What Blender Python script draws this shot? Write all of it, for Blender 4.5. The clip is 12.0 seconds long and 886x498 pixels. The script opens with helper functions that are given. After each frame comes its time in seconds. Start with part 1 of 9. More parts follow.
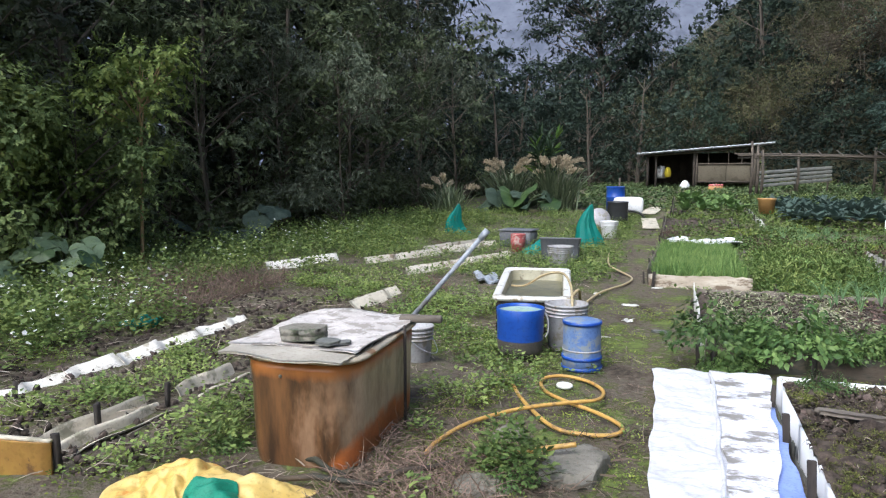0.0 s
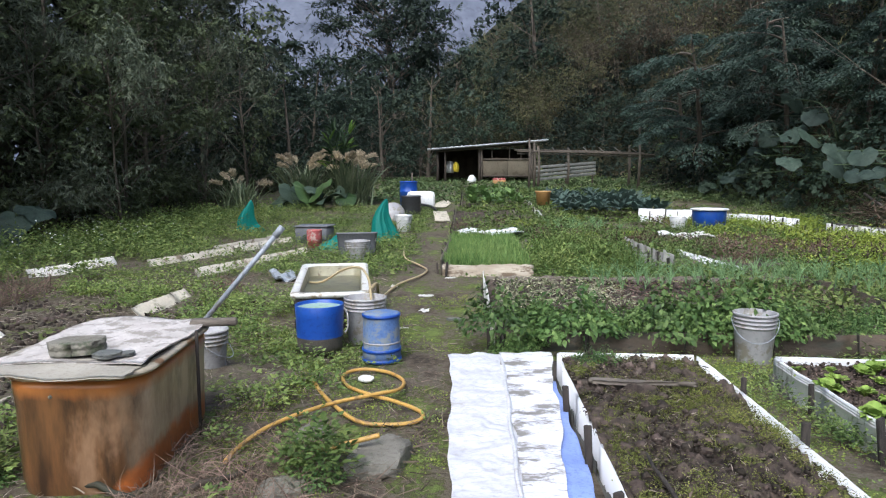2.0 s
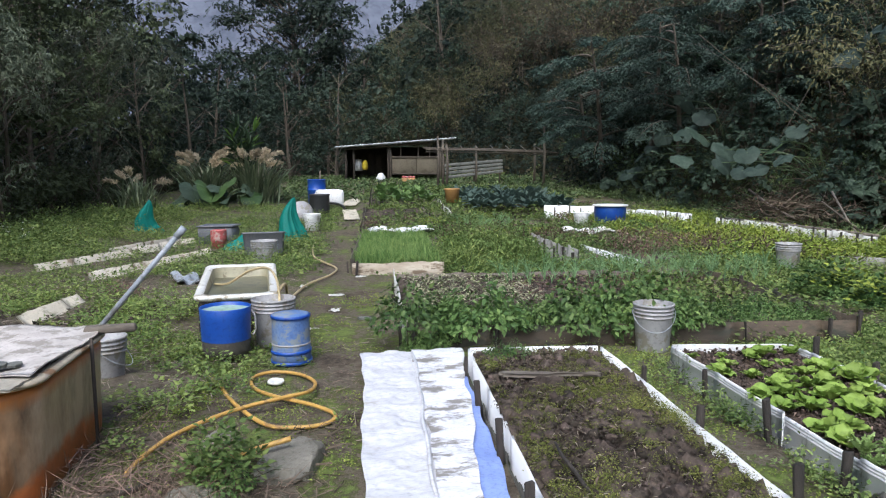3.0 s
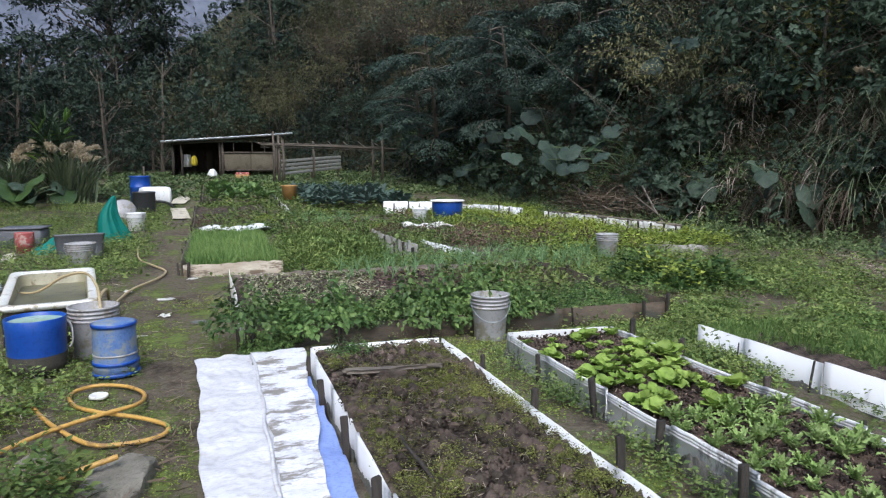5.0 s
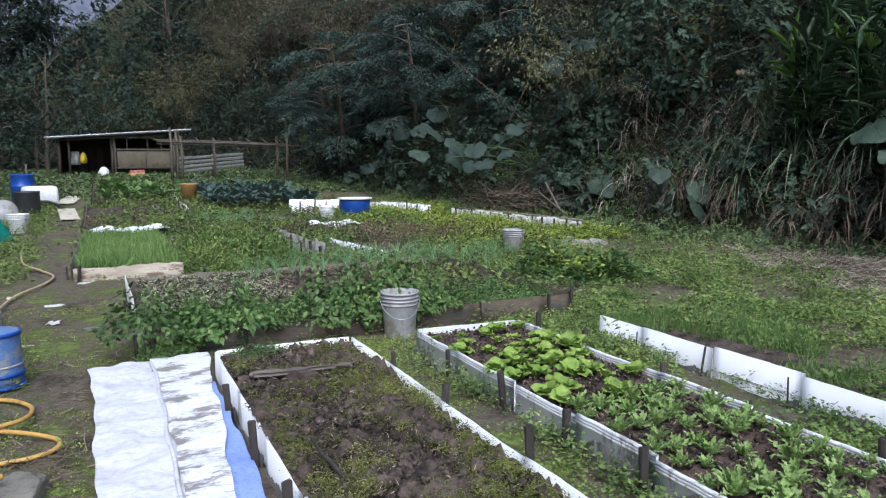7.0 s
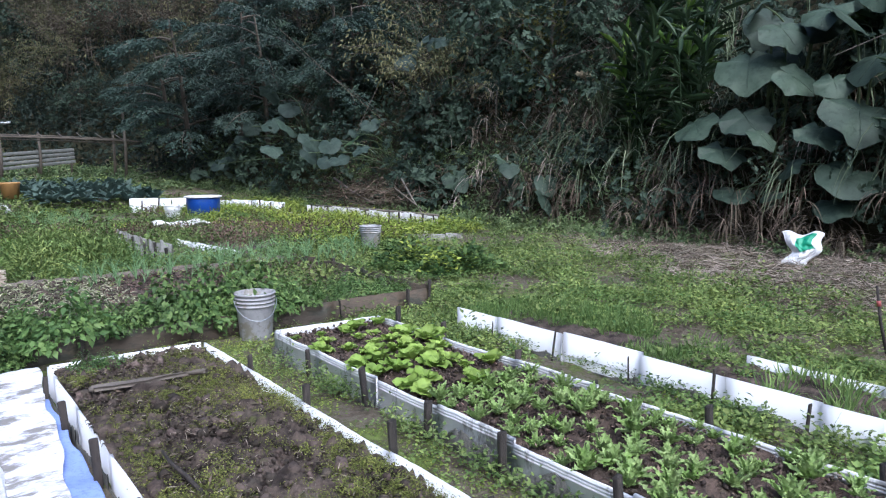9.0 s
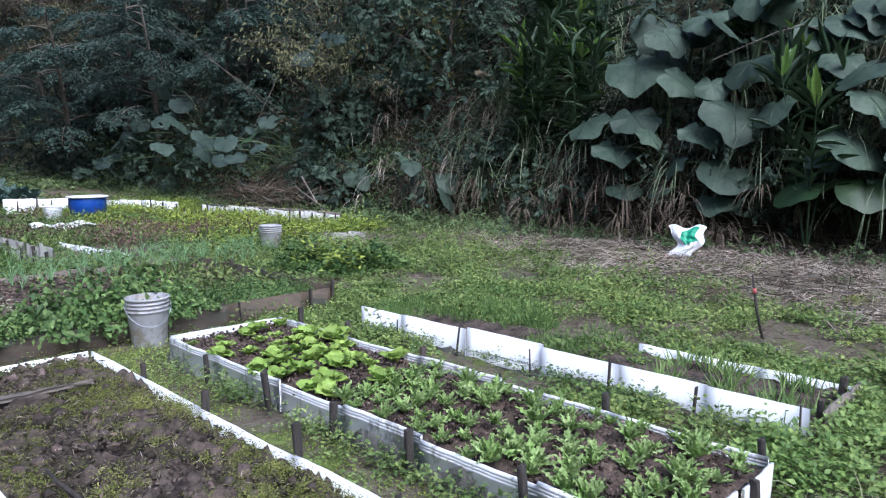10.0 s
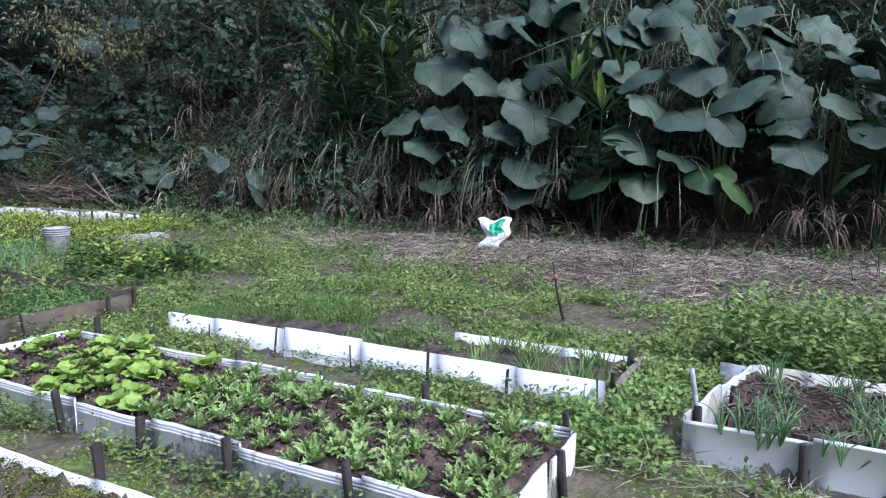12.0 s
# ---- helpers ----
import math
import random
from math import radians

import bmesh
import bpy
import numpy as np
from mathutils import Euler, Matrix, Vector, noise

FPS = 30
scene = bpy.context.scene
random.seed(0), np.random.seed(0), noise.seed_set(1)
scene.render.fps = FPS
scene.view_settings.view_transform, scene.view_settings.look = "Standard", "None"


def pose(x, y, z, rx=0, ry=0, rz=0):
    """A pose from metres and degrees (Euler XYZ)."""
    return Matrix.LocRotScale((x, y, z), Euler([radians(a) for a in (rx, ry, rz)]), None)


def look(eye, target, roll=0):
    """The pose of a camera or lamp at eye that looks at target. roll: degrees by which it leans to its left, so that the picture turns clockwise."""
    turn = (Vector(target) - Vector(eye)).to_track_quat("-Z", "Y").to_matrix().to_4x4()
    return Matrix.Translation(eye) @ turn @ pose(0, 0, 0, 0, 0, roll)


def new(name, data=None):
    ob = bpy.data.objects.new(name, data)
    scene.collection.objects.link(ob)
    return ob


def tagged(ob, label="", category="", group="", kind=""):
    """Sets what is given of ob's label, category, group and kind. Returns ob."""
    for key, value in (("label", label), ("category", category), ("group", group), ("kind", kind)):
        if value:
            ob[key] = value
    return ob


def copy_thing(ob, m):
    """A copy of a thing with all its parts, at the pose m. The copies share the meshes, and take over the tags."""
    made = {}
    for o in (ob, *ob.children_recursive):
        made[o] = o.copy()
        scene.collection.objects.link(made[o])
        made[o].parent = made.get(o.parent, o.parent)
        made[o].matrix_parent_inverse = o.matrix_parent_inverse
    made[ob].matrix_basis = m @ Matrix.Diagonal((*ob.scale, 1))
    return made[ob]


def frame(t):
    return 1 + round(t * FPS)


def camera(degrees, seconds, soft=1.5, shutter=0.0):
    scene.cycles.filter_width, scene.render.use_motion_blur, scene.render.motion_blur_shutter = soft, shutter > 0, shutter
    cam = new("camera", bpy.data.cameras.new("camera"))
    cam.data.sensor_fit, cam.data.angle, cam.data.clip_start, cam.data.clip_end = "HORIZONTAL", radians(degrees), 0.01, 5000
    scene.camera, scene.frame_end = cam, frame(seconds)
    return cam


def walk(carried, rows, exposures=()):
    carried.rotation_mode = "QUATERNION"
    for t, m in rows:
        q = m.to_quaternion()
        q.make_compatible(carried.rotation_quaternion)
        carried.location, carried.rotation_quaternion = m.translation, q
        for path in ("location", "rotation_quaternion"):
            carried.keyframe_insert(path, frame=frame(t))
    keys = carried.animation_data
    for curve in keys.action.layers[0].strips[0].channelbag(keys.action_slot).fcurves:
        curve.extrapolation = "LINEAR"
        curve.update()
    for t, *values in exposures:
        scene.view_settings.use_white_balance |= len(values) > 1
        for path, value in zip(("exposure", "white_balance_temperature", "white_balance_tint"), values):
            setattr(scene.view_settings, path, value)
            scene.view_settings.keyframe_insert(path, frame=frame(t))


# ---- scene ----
cam = camera(65.66, 12.0, soft=1.2)
# seconds, yaw, pitch, roll of a camera turning on the spot, 1.45 m above the ground
TURN = [
    (0.0, 19.00, -6.00, 0.00),
    (0.5, 14.65, -6.11, -0.03),
    (1.0, 10.27, -6.22, -0.16),
    (1.5, 5.90, -6.34, -0.18),
    (2.0, 2.09, -6.43, -0.22),
    (2.5, -1.69, -6.54, -0.31),
    (3.0, -5.43, -6.64, -0.30),
    (3.2, -6.92, -6.68, -0.29),
    (4.8, -17.78, -6.98, -0.20),
    (5.0, -18.76, -7.01, -0.20),
    (5.5, -20.91, -7.07, -0.22),
    (6.0, -22.31, -7.11, -0.22),
    (6.5, -24.14, -7.18, -0.23),
    (7.0, -26.43, -7.26, -0.25),
    (7.2, -27.39, -7.29, -0.26),
    (8.8, -36.94, -7.59, -0.32),
    (9.0, -38.34, -7.64, -0.32),
    (9.5, -42.13, -7.74, -0.33),
    (10.0, -46.47, -7.86, -0.27),
    (10.5, -50.76, -7.97, -0.24),
    (11.0, -54.64, -8.07, -0.15),
    (11.5, -58.36, -8.18, -0.11),
    (12.0, -61.82, -8.26, -0.04),
]
walk(cam, [(t, pose(0, 0, 1.45, 0, 0, yaw) @ pose(0, 0, 0, 90 + tilt, 0, 0) @ pose(0, 0, 0, 0, 0, lean)) for t, yaw, tilt, lean in TURN],
     exposures=[(0.0, 0.63, 5600, 8), (2.5, 0.45, 5600, 8), (5.0, 0.32, 5550, 8), (6.5, 0.34, 5400, 9), (9.0, 0.64, 5200, 12), (12.0, 0.82, 5050, 15)])

# ---- light: an overcast day in a narrow valley ----
world = bpy.data.worlds.new("overcast_sky")
scene.world = world
world.use_nodes = True
wn = world.node_tree.nodes
sky = wn.new("ShaderNodeTexSky")
sky.sky_type = "NISHITA"
sky.sun_disc = False
sky.sun_elevation, sky.sun_rotation = radians(52), radians(198)
sky.air_density, sky.dust_density, sky.ozone_density = 1.0, 6.0, 1.0
wn["Background"].inputs["Strength"].default_value = 0.15
world.node_tree.links.new(sky.outputs["Color"], wn["Background"].inputs["Color"])
sun = new("sun", bpy.data.lights.new("sun", "SUN"))
sun.data.energy, sun.data.angle, sun.data.color = 1.65, radians(45), (1.0, 0.97, 0.92)
sun.matrix_world = look((-6, -18, 24), (0, 0, 0))

# ---- materials ----
def mat(name, c1, c2, rough=0.6, scale=3.0, fine=40.0, bump=0.3, spread=0.0, per="island", stain=None, stain_scale=4.0,
        stain_at=0.58, metal=0.0, through_light=0.0, spec=0.5, bump_scale=None, grain=(1, 1, 1), wet=0.0, fleck=1.0):
    """Two tones mixed by broad and fine noise at world scale, a stain colour, per-piece spread of brightness, and relief."""
    m = bpy.data.materials.new(name)
    m.use_nodes = True
    n, l = m.node_tree.nodes, m.node_tree.links
    bsdf = n["Principled BSDF"]
    geo = n.new("ShaderNodeNewGeometry")
    grow = n.new("ShaderNodeMapping")
    grow.inputs["Scale"].default_value = grain
    l.new(geo.outputs["Position"], grow.inputs["Vector"])

    def noise_tex(s, detail=4.0, rough_=0.6):
        t = n.new("ShaderNodeTexNoise")
        t.inputs["Scale"].default_value, t.inputs["Detail"].default_value, t.inputs["Roughness"].default_value = s, detail, rough_
        l.new(grow.outputs["Vector"], t.inputs["Vector"])
        return t.outputs["Fac"]

    def ramp(src, a, b):
        r = n.new("ShaderNodeMapRange")
        r.inputs["From Min"].default_value, r.inputs["From Max"].default_value = a, b
        l.new(src, r.inputs["Value"])
        return r.outputs["Result"]

    def mix(fac, a, b, kind="MIX"):
        x = n.new("ShaderNodeMix")
        x.data_type, x.blend_type = "RGBA", kind
        for value, socket in ((fac, x.inputs[0]), (a, x.inputs[6]), (b, x.inputs[7])):
            if isinstance(value, (int, float)):
                socket.default_value = value
            elif isinstance(value, tuple):
                socket.default_value = (*value, 1)
            else:
                l.new(value, socket)
        return x.outputs[2]

    broad, small = noise_tex(scale), noise_tex(fine, 3.0)
    colour = mix(ramp(broad, 0.35, 0.65), c1, c2)
    dark = tuple(v * (1 - 0.45 * fleck) for v in c1)
    colour = mix(ramp(small, 0.5, 0.85), colour, dark)
    if stain:
        colour = mix(ramp(noise_tex(stain_scale, 6.0, 0.7), stain_at - 0.05, stain_at + 0.02), colour, stain)
    if spread:
        hsv = n.new("ShaderNodeHueSaturation")
        l.new(colour, hsv.inputs["Color"])
        if per == "island":
            src = geo.outputs["Random Per Island"]
            own = n.new("ShaderNodeMapRange")
            own.inputs["To Min"].default_value, own.inputs["To Max"].default_value = 0.78, 1.28
            l.new(n.new("ShaderNodeObjectInfo").outputs["Random"], own.inputs["Value"])
            tone = n.new("ShaderNodeVectorMath")
            tone.operation = "SCALE"
            l.new(colour, tone.inputs[0])
            l.new(own.outputs["Result"], tone.inputs["Scale"])
            l.new(tone.outputs["Vector"], hsv.inputs["Color"])
        else:
            src = n.new("ShaderNodeObjectInfo").outputs["Random"]
        v = n.new("ShaderNodeMapRange")
        v.inputs["To Min"].default_value, v.inputs["To Max"].default_value = 1 - spread, 1 + spread
        l.new(src, v.inputs["Value"])
        l.new(v.outputs["Result"], hsv.inputs["Value"])
        h = n.new("ShaderNodeMapRange")
        h.inputs["To Min"].default_value, h.inputs["To Max"].default_value = 0.5 + 0.04 * spread, 0.5 - 0.05 * spread
        l.new(src, h.inputs["Value"])
        l.new(h.outputs["Result"], hsv.inputs["Hue"])
        colour = hsv.outputs["Color"]
    l.new(colour, bsdf.inputs["Base Color"])
    bsdf.inputs["Roughness"].default_value, bsdf.inputs["Metallic"].default_value = rough, metal
    bsdf.inputs["Specular IOR Level"].default_value = spec
    if wet:
        l.new(ramp(broad, 0.7, 0.3), bsdf.inputs["Roughness"])
    if bump:
        b = n.new("ShaderNodeBump")
        b.inputs["Strength"].default_value, b.inputs["Distance"].default_value = bump, 0.02
        l.new(noise_tex(bump_scale or fine, 5.0, 0.65), b.inputs["Height"])
        l.new(b.outputs["Normal"], bsdf.inputs["Normal"])
    if through_light:
        tr = n.new("ShaderNodeBsdfTranslucent")
        l.new(colour, tr.inputs["Color"])
        ms = n.new("ShaderNodeMixShader")
        ms.inputs[0].default_value = through_light
        l.new(bsdf.outputs[0], ms.inputs[1])
        l.new(tr.outputs[0], ms.inputs[2])
        l.new(ms.outputs[0], n["Material Output"].inputs["Surface"])
    return m


def foliage(name, c1, c2, spread=0.35, rough=0.6, scale=0.6, tl=0.25, spec=0.2):
    return mat(name, c1, c2, rough=rough, scale=scale, fine=25, bump=0, spread=spread, through_light=tl, spec=spec)


M = {}
M["forest"] = foliage("forest_leaves", (0.052, 0.068, 0.037), (0.13, 0.16, 0.075), 0.18)
M["forest_light"] = foliage("sunny_forest_leaves", (0.12, 0.17, 0.045), (0.22, 0.28, 0.075), 0.3)
M["forest_blue"] = foliage("blue_green_leaves", (0.034, 0.058, 0.045), (0.07, 0.098, 0.076), 0.25)
M["dry_leaf"] = foliage("dry_brown_leaves", (0.046, 0.039, 0.026), (0.105, 0.084, 0.054), 0.2)
M["yellowish"] = foliage("olive_leaves", (0.15, 0.142, 0.065), (0.06, 0.07, 0.034), 0.2)
M["weed"] = foliage("weed_leaves", (0.08, 0.128, 0.04), (0.19, 0.245, 0.078), 0.35, scale=1.6)
M["weed_yellow"] = foliage("yellow_green_leaves", (0.30, 0.355, 0.06), (0.2, 0.28, 0.052), 0.3, scale=1.2)
M["weed_fresh"] = foliage("fresh_weed_leaves", (0.115, 0.175, 0.048), (0.235, 0.30, 0.09), 0.35, scale=1.6)
M["moss"] = foliage("moss", (0.155, 0.205, 0.043), (0.23, 0.28, 0.066), 0.4, rough=0.9, spec=0.1)
M["bean"] = foliage("bean_leaves", (0.062, 0.118, 0.036), (0.15, 0.235, 0.07), 0.4, rough=0.45, scale=2.5)
M["grass"] = foliage("grass_blades", (0.125, 0.21, 0.06), (0.185, 0.27, 0.085), 0.35, scale=1.5)
M["onion"] = foliage("onion_leaves", (0.176, 0.297, 0.135), (0.23, 0.365, 0.169), 0.3)
M["lettuce"] = foliage("lettuce_leaves", (0.19, 0.295, 0.055), (0.30, 0.41, 0.09), 0.25, rough=0.45, scale=2.0)
M["daisy_leaf"] = foliage("serrated_leaves", (0.2, 0.315, 0.08), (0.35, 0.45, 0.185), 0.3, scale=12)
M["kale"] = foliage("kale_leaves", (0.05, 0.082, 0.066), (0.088, 0.125, 0.10), 0.35)
M["ear"] = mat("elephant_ear_leaves", (0.0432, 0.0688, 0.0459), (0.081, 0.116, 0.0783), rough=0.55, scale=2.2, fine=14, bump=0.35,
               spread=0.3, per="object", through_light=0.2, spec=0.25)
# elephant-ear green paled to carry the sky's reflection in the base colour
M["ear_sheen"] = mat("sky_sheen_elephant_ear_leaves", (0.15, 0.215, 0.11), (0.23, 0.30, 0.165), rough=0.42, scale=3, fine=18, bump=0.25,
                    spread=0.25, per="object", through_light=0.2)
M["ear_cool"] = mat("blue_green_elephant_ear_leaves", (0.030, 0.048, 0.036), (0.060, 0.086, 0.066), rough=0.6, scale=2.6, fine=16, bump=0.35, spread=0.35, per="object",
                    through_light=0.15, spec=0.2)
M["ear_bright"] = mat("young_elephant_ear_leaves", (0.05, 0.095, 0.032), (0.075, 0.13, 0.042), rough=0.42, scale=3, fine=18, bump=0.25,
                      spread=0.3, per="object", through_light=0.25)
M["ginger"] = foliage("ginger_leaves", (0.085, 0.16, 0.03), (0.13, 0.22, 0.045), 0.3, rough=0.4)
M["ginger_dark"] = foliage("dark_ginger_leaves", (0.026, 0.048, 0.024), (0.04, 0.068, 0.03), 0.3, rough=0.4)
M["straw"] = foliage("straw", (0.23, 0.20, 0.155), (0.33, 0.29, 0.235), 0.5, rough=0.9, tl=0.1, spec=0.1)
M["silver"] = foliage("silvery_grass", (0.12, 0.16, 0.085), (0.21, 0.25, 0.15), 0.35, rough=0.5)
M["straw_grey"] = foliage("grey_straw", (0.225, 0.194, 0.152), (0.388, 0.335, 0.273), 0.4, rough=0.9, tl=0.1, spec=0.1)
M["straw_dark"] = foliage("old_straw", (0.1, 0.08, 0.056), (0.145, 0.118, 0.085), 0.5, rough=0.9, tl=0.1, spec=0.1)
M["plume"] = foliage("reed_plumes", (0.46, 0.39, 0.27), (0.58, 0.50, 0.36), 0.25, rough=0.95, tl=0.3, spec=0.05)
M["petal"] = foliage("white_petals", (0.78, 0.78, 0.76), (0.82, 0.82, 0.80), 0.1, tl=0.3)
M["stalk"] = mat("green_stalks", (0.10, 0.14, 0.06), (0.07, 0.10, 0.04), rough=0.5, scale=5, fine=60, bump=0.1)
M["bark"] = mat("bark", (0.085, 0.068, 0.050), (0.13, 0.11, 0.085), rough=0.9, scale=4, fine=30, bump=0.7, grain=(1, 1, 0.25))
M["pale_bark"] = mat("pale_bark", (0.36, 0.25, 0.13), (0.27, 0.19, 0.1), rough=0.85, scale=5, fine=30, bump=0.5, grain=(1, 1, 0.25))
M["soil"] = mat("bed_soil", (0.026, 0.020, 0.016), (0.125, 0.096, 0.076), rough=0.95, scale=9, fine=45, bump=1.0, stain=(0.085, 0.095, 0.030),
                stain_scale=2.2, stain_at=0.66, spec=0.2, bump_scale=28)
M["soil_red"] = mat("mulched_soil", (0.055, 0.039, 0.03), (0.135, 0.096, 0.073), rough=0.9, scale=10, fine=50, bump=1.0, spec=0.25, bump_scale=34)
M["clod"] = mat("soil_clods", (0.042, 0.033, 0.026), (0.13, 0.102, 0.082), rough=0.95, scale=3, fine=60, bump=0.6, spread=0.4, spec=0.2)
M["pvc"] = mat("white_plastic_board", (0.87, 0.87, 0.88), (0.80, 0.80, 0.815), rough=0.42, scale=2, fine=70, bump=0.05,
               stain=(0.62, 0.61, 0.60), stain_scale=3.0, stain_at=0.70, fleck=0.15)
M["pvc_old"] = mat("weathered_white_board", (0.70, 0.69, 0.66), (0.58, 0.57, 0.53), rough=0.6, scale=3, fine=50, bump=0.15,
                   stain=(0.42, 0.38, 0.30), stain_scale=4.5, stain_at=0.58, fleck=0.4)
M["pvc_dirty"] = mat("grimy_white_board", (0.86, 0.86, 0.87), (0.74, 0.74, 0.75), rough=0.5, scale=2.5, fine=60, bump=0.08, stain=(0.36, 0.35, 0.34), stain_scale=5.0,
                     stain_at=0.60, fleck=0.25, grain=(1.5, 1.5, 0.8))
M["cream_board"] = mat("grubby_cream_board", (0.60, 0.55, 0.45), (0.46, 0.41, 0.32), rough=0.7, scale=3, fine=45, bump=0.2, stain=(0.22, 0.17, 0.11), stain_scale=4, stain_at=0.58)
M["stained_board"] = mat("stained_pale_board", (0.50, 0.45, 0.36), (0.26, 0.21, 0.15), rough=0.8, scale=3, fine=40, bump=0.3, stain=(0.13, 0.095, 0.06), stain_scale=4,
                         stain_at=0.55, grain=(0.5, 1, 1.6))
M["mud"] = mat("mud_splash", (0.075, 0.072, 0.062), (0.12, 0.115, 0.1), rough=0.9, scale=8, fine=60, bump=0.4)
M["dark_wood"] = mat("dark_wet_wood", (0.022, 0.018, 0.015), (0.05, 0.041, 0.033), rough=0.85, scale=8, fine=60, bump=0.6, grain=(1, 1, 0.2), spread=0.3,
                     per="object")
M["board_wood"] = mat("damp_brown_board", (0.042, 0.031, 0.020), (0.088, 0.064, 0.040), rough=0.7, scale=2.5, fine=35, bump=0.4, stain=(0.03, 0.03, 0.018),
                      stain_scale=4, stain_at=0.53, grain=(0.4, 1, 1))
M["grey_wood"] = mat("grey_weathered_wood", (0.12, 0.10, 0.08), (0.18, 0.155, 0.125), rough=0.9, scale=5, fine=45, bump=0.6, grain=(0.3, 1, 1))
M["tub_rim"] = mat("dirty_cream_rim", (0.46, 0.40, 0.30), (0.36, 0.30, 0.21), rough=0.5, scale=5, fine=40, bump=0.1, stain=(0.2, 0.11, 0.05), stain_scale=6)
M["sheet_grey"] = mat("muddy_board_cover", (0.64, 0.60, 0.565), (0.46, 0.42, 0.385), rough=0.8, scale=5, fine=55, bump=0.3, stain=(0.30, 0.27, 0.235),
                      stain_scale=7, stain_at=0.55)
M["cardboard"] = mat("wet_fibreboard", (0.40, 0.37, 0.31), (0.33, 0.30, 0.24), rough=0.85, scale=4, fine=50, bump=0.2)
M["stone"] = mat("grey_stone", (0.15, 0.138, 0.11), (0.23, 0.215, 0.175), rough=0.9, scale=6, fine=45, bump=0.6, stain=(0.10, 0.11, 0.07), stain_scale=7)
M["slate"] = mat("dark_flat_stone", (0.12, 0.125, 0.115), (0.18, 0.185, 0.165), rough=0.8, scale=6, fine=45, bump=0.5)
M["blue"] = mat("blue_plastic", (0.014, 0.060, 0.32), (0.018, 0.075, 0.36), rough=0.38, scale=4, fine=30, bump=0.03, stain=(0.035, 0.09, 0.28), stain_scale=6,
                stain_at=0.6)
M["blue_worn"] = mat("worn_blue_plastic", (0.09, 0.17, 0.4), (0.16, 0.235, 0.4), rough=0.6, scale=6, fine=40, bump=0.08, stain=(0.22, 0.25, 0.27), stain_scale=7,
                     stain_at=0.56)
M["grime"] = mat("brown_grime", (0.06, 0.055, 0.045), (0.085, 0.075, 0.06), rough=0.85, scale=9, fine=60, bump=0.3)
M["bucket"] = mat("dirty_grey_bucket", (0.40, 0.395, 0.40), (0.30, 0.295, 0.30), rough=0.5, scale=6, fine=40, bump=0.06, stain=(0.24, 0.22, 0.18), stain_scale=8,
                  stain_at=0.57)
M["enamel"] = mat("stained_enamel", (0.80, 0.79, 0.74), (0.68, 0.66, 0.59), rough=0.3, scale=4, fine=35, bump=0.05, stain=(0.35, 0.29, 0.19), stain_scale=5,
                  stain_at=0.62)
M["algae"] = mat("algae_water", (0.1, 0.095, 0.045), (0.15, 0.14, 0.065), rough=0.32, scale=5, fine=30, bump=0.05, stain=(0.06, 0.055, 0.03), stain_scale=6)
M["milky"] = mat("milky_green_water", (0.45, 0.60, 0.42), (0.40, 0.55, 0.38), rough=0.1, scale=4, fine=20, bump=0.02)
M["hose"] = mat("yellow_hose", (0.55, 0.34, 0.085), (0.48, 0.28, 0.065), rough=0.45, scale=7, fine=50, bump=0.05, stain=(0.28, 0.17, 0.06), stain_scale=9,
                stain_at=0.6)
M["hose_pale"] = mat("pale_dusty_hose", (0.50, 0.40, 0.22), (0.42, 0.33, 0.18), rough=0.55, scale=7, fine=50, bump=0.05)
M["pipe"] = mat("grey_pipe", (0.33, 0.36, 0.40), (0.28, 0.31, 0.35), rough=0.45, scale=6, fine=40, bump=0.05, stain=(0.2, 0.2, 0.19), stain_scale=9)
M["sheet_white"] = mat("white_plastic_sheet", (0.66, 0.66, 0.685), (0.54, 0.54, 0.56), rough=0.5, scale=5, fine=40, bump=0.12, stain=(0.46, 0.44, 0.41),
                       stain_scale=4.2, stain_at=0.63, grain=(0.75, 1.9, 1))
M["sheet_smeared"] = mat("smeared_plastic_sheet", (0.76, 0.76, 0.795), (0.68, 0.68, 0.71), rough=0.45, scale=3, fine=40, bump=0.06, stain=(0.24, 0.22, 0.19),
                         stain_scale=3.6, stain_at=0.54, grain=(0.9, 2.0, 1))
M["foam"] = mat("weathered_white_foam", (0.80, 0.765, 0.68), (0.70, 0.665, 0.58), rough=0.85, scale=5, fine=60, bump=0.25, stain=(0.40, 0.36, 0.27), stain_scale=7, stain_at=0.6)
M["tub_inside"] = mat("algae_stained_enamel", (0.40, 0.37, 0.25), (0.27, 0.25, 0.16), rough=0.4, scale=4, fine=35, bump=0.05, stain=(0.16, 0.13, 0.07), stain_scale=6)
M["tarp_blue"] = mat("blue_tarpaulin", (0.2, 0.28, 0.6), (0.26, 0.34, 0.66), rough=0.45, scale=4, fine=60, bump=0.1)
M["tarp_yellow"] = mat("yellow_plastic_bag", (0.56, 0.38, 0.085), (0.62, 0.47, 0.17), rough=0.5, scale=4, fine=45, bump=0.12, stain=(0.50, 0.22, 0.04),
                       stain_scale=5, stain_at=0.62)
M["net"] = mat("green_netting", (0.025, 0.29, 0.17), (0.05, 0.36, 0.24), rough=0.6, scale=5, fine=90, bump=0.2, through_light=0.35)
M["print_green"] = mat("printed_green_plastic", (0.02, 0.26, 0.13), (0.035, 0.32, 0.17), rough=0.45, scale=6, fine=60, bump=0.05, stain=(0.65, 0.68, 0.66), stain_scale=7, stain_at=0.66)
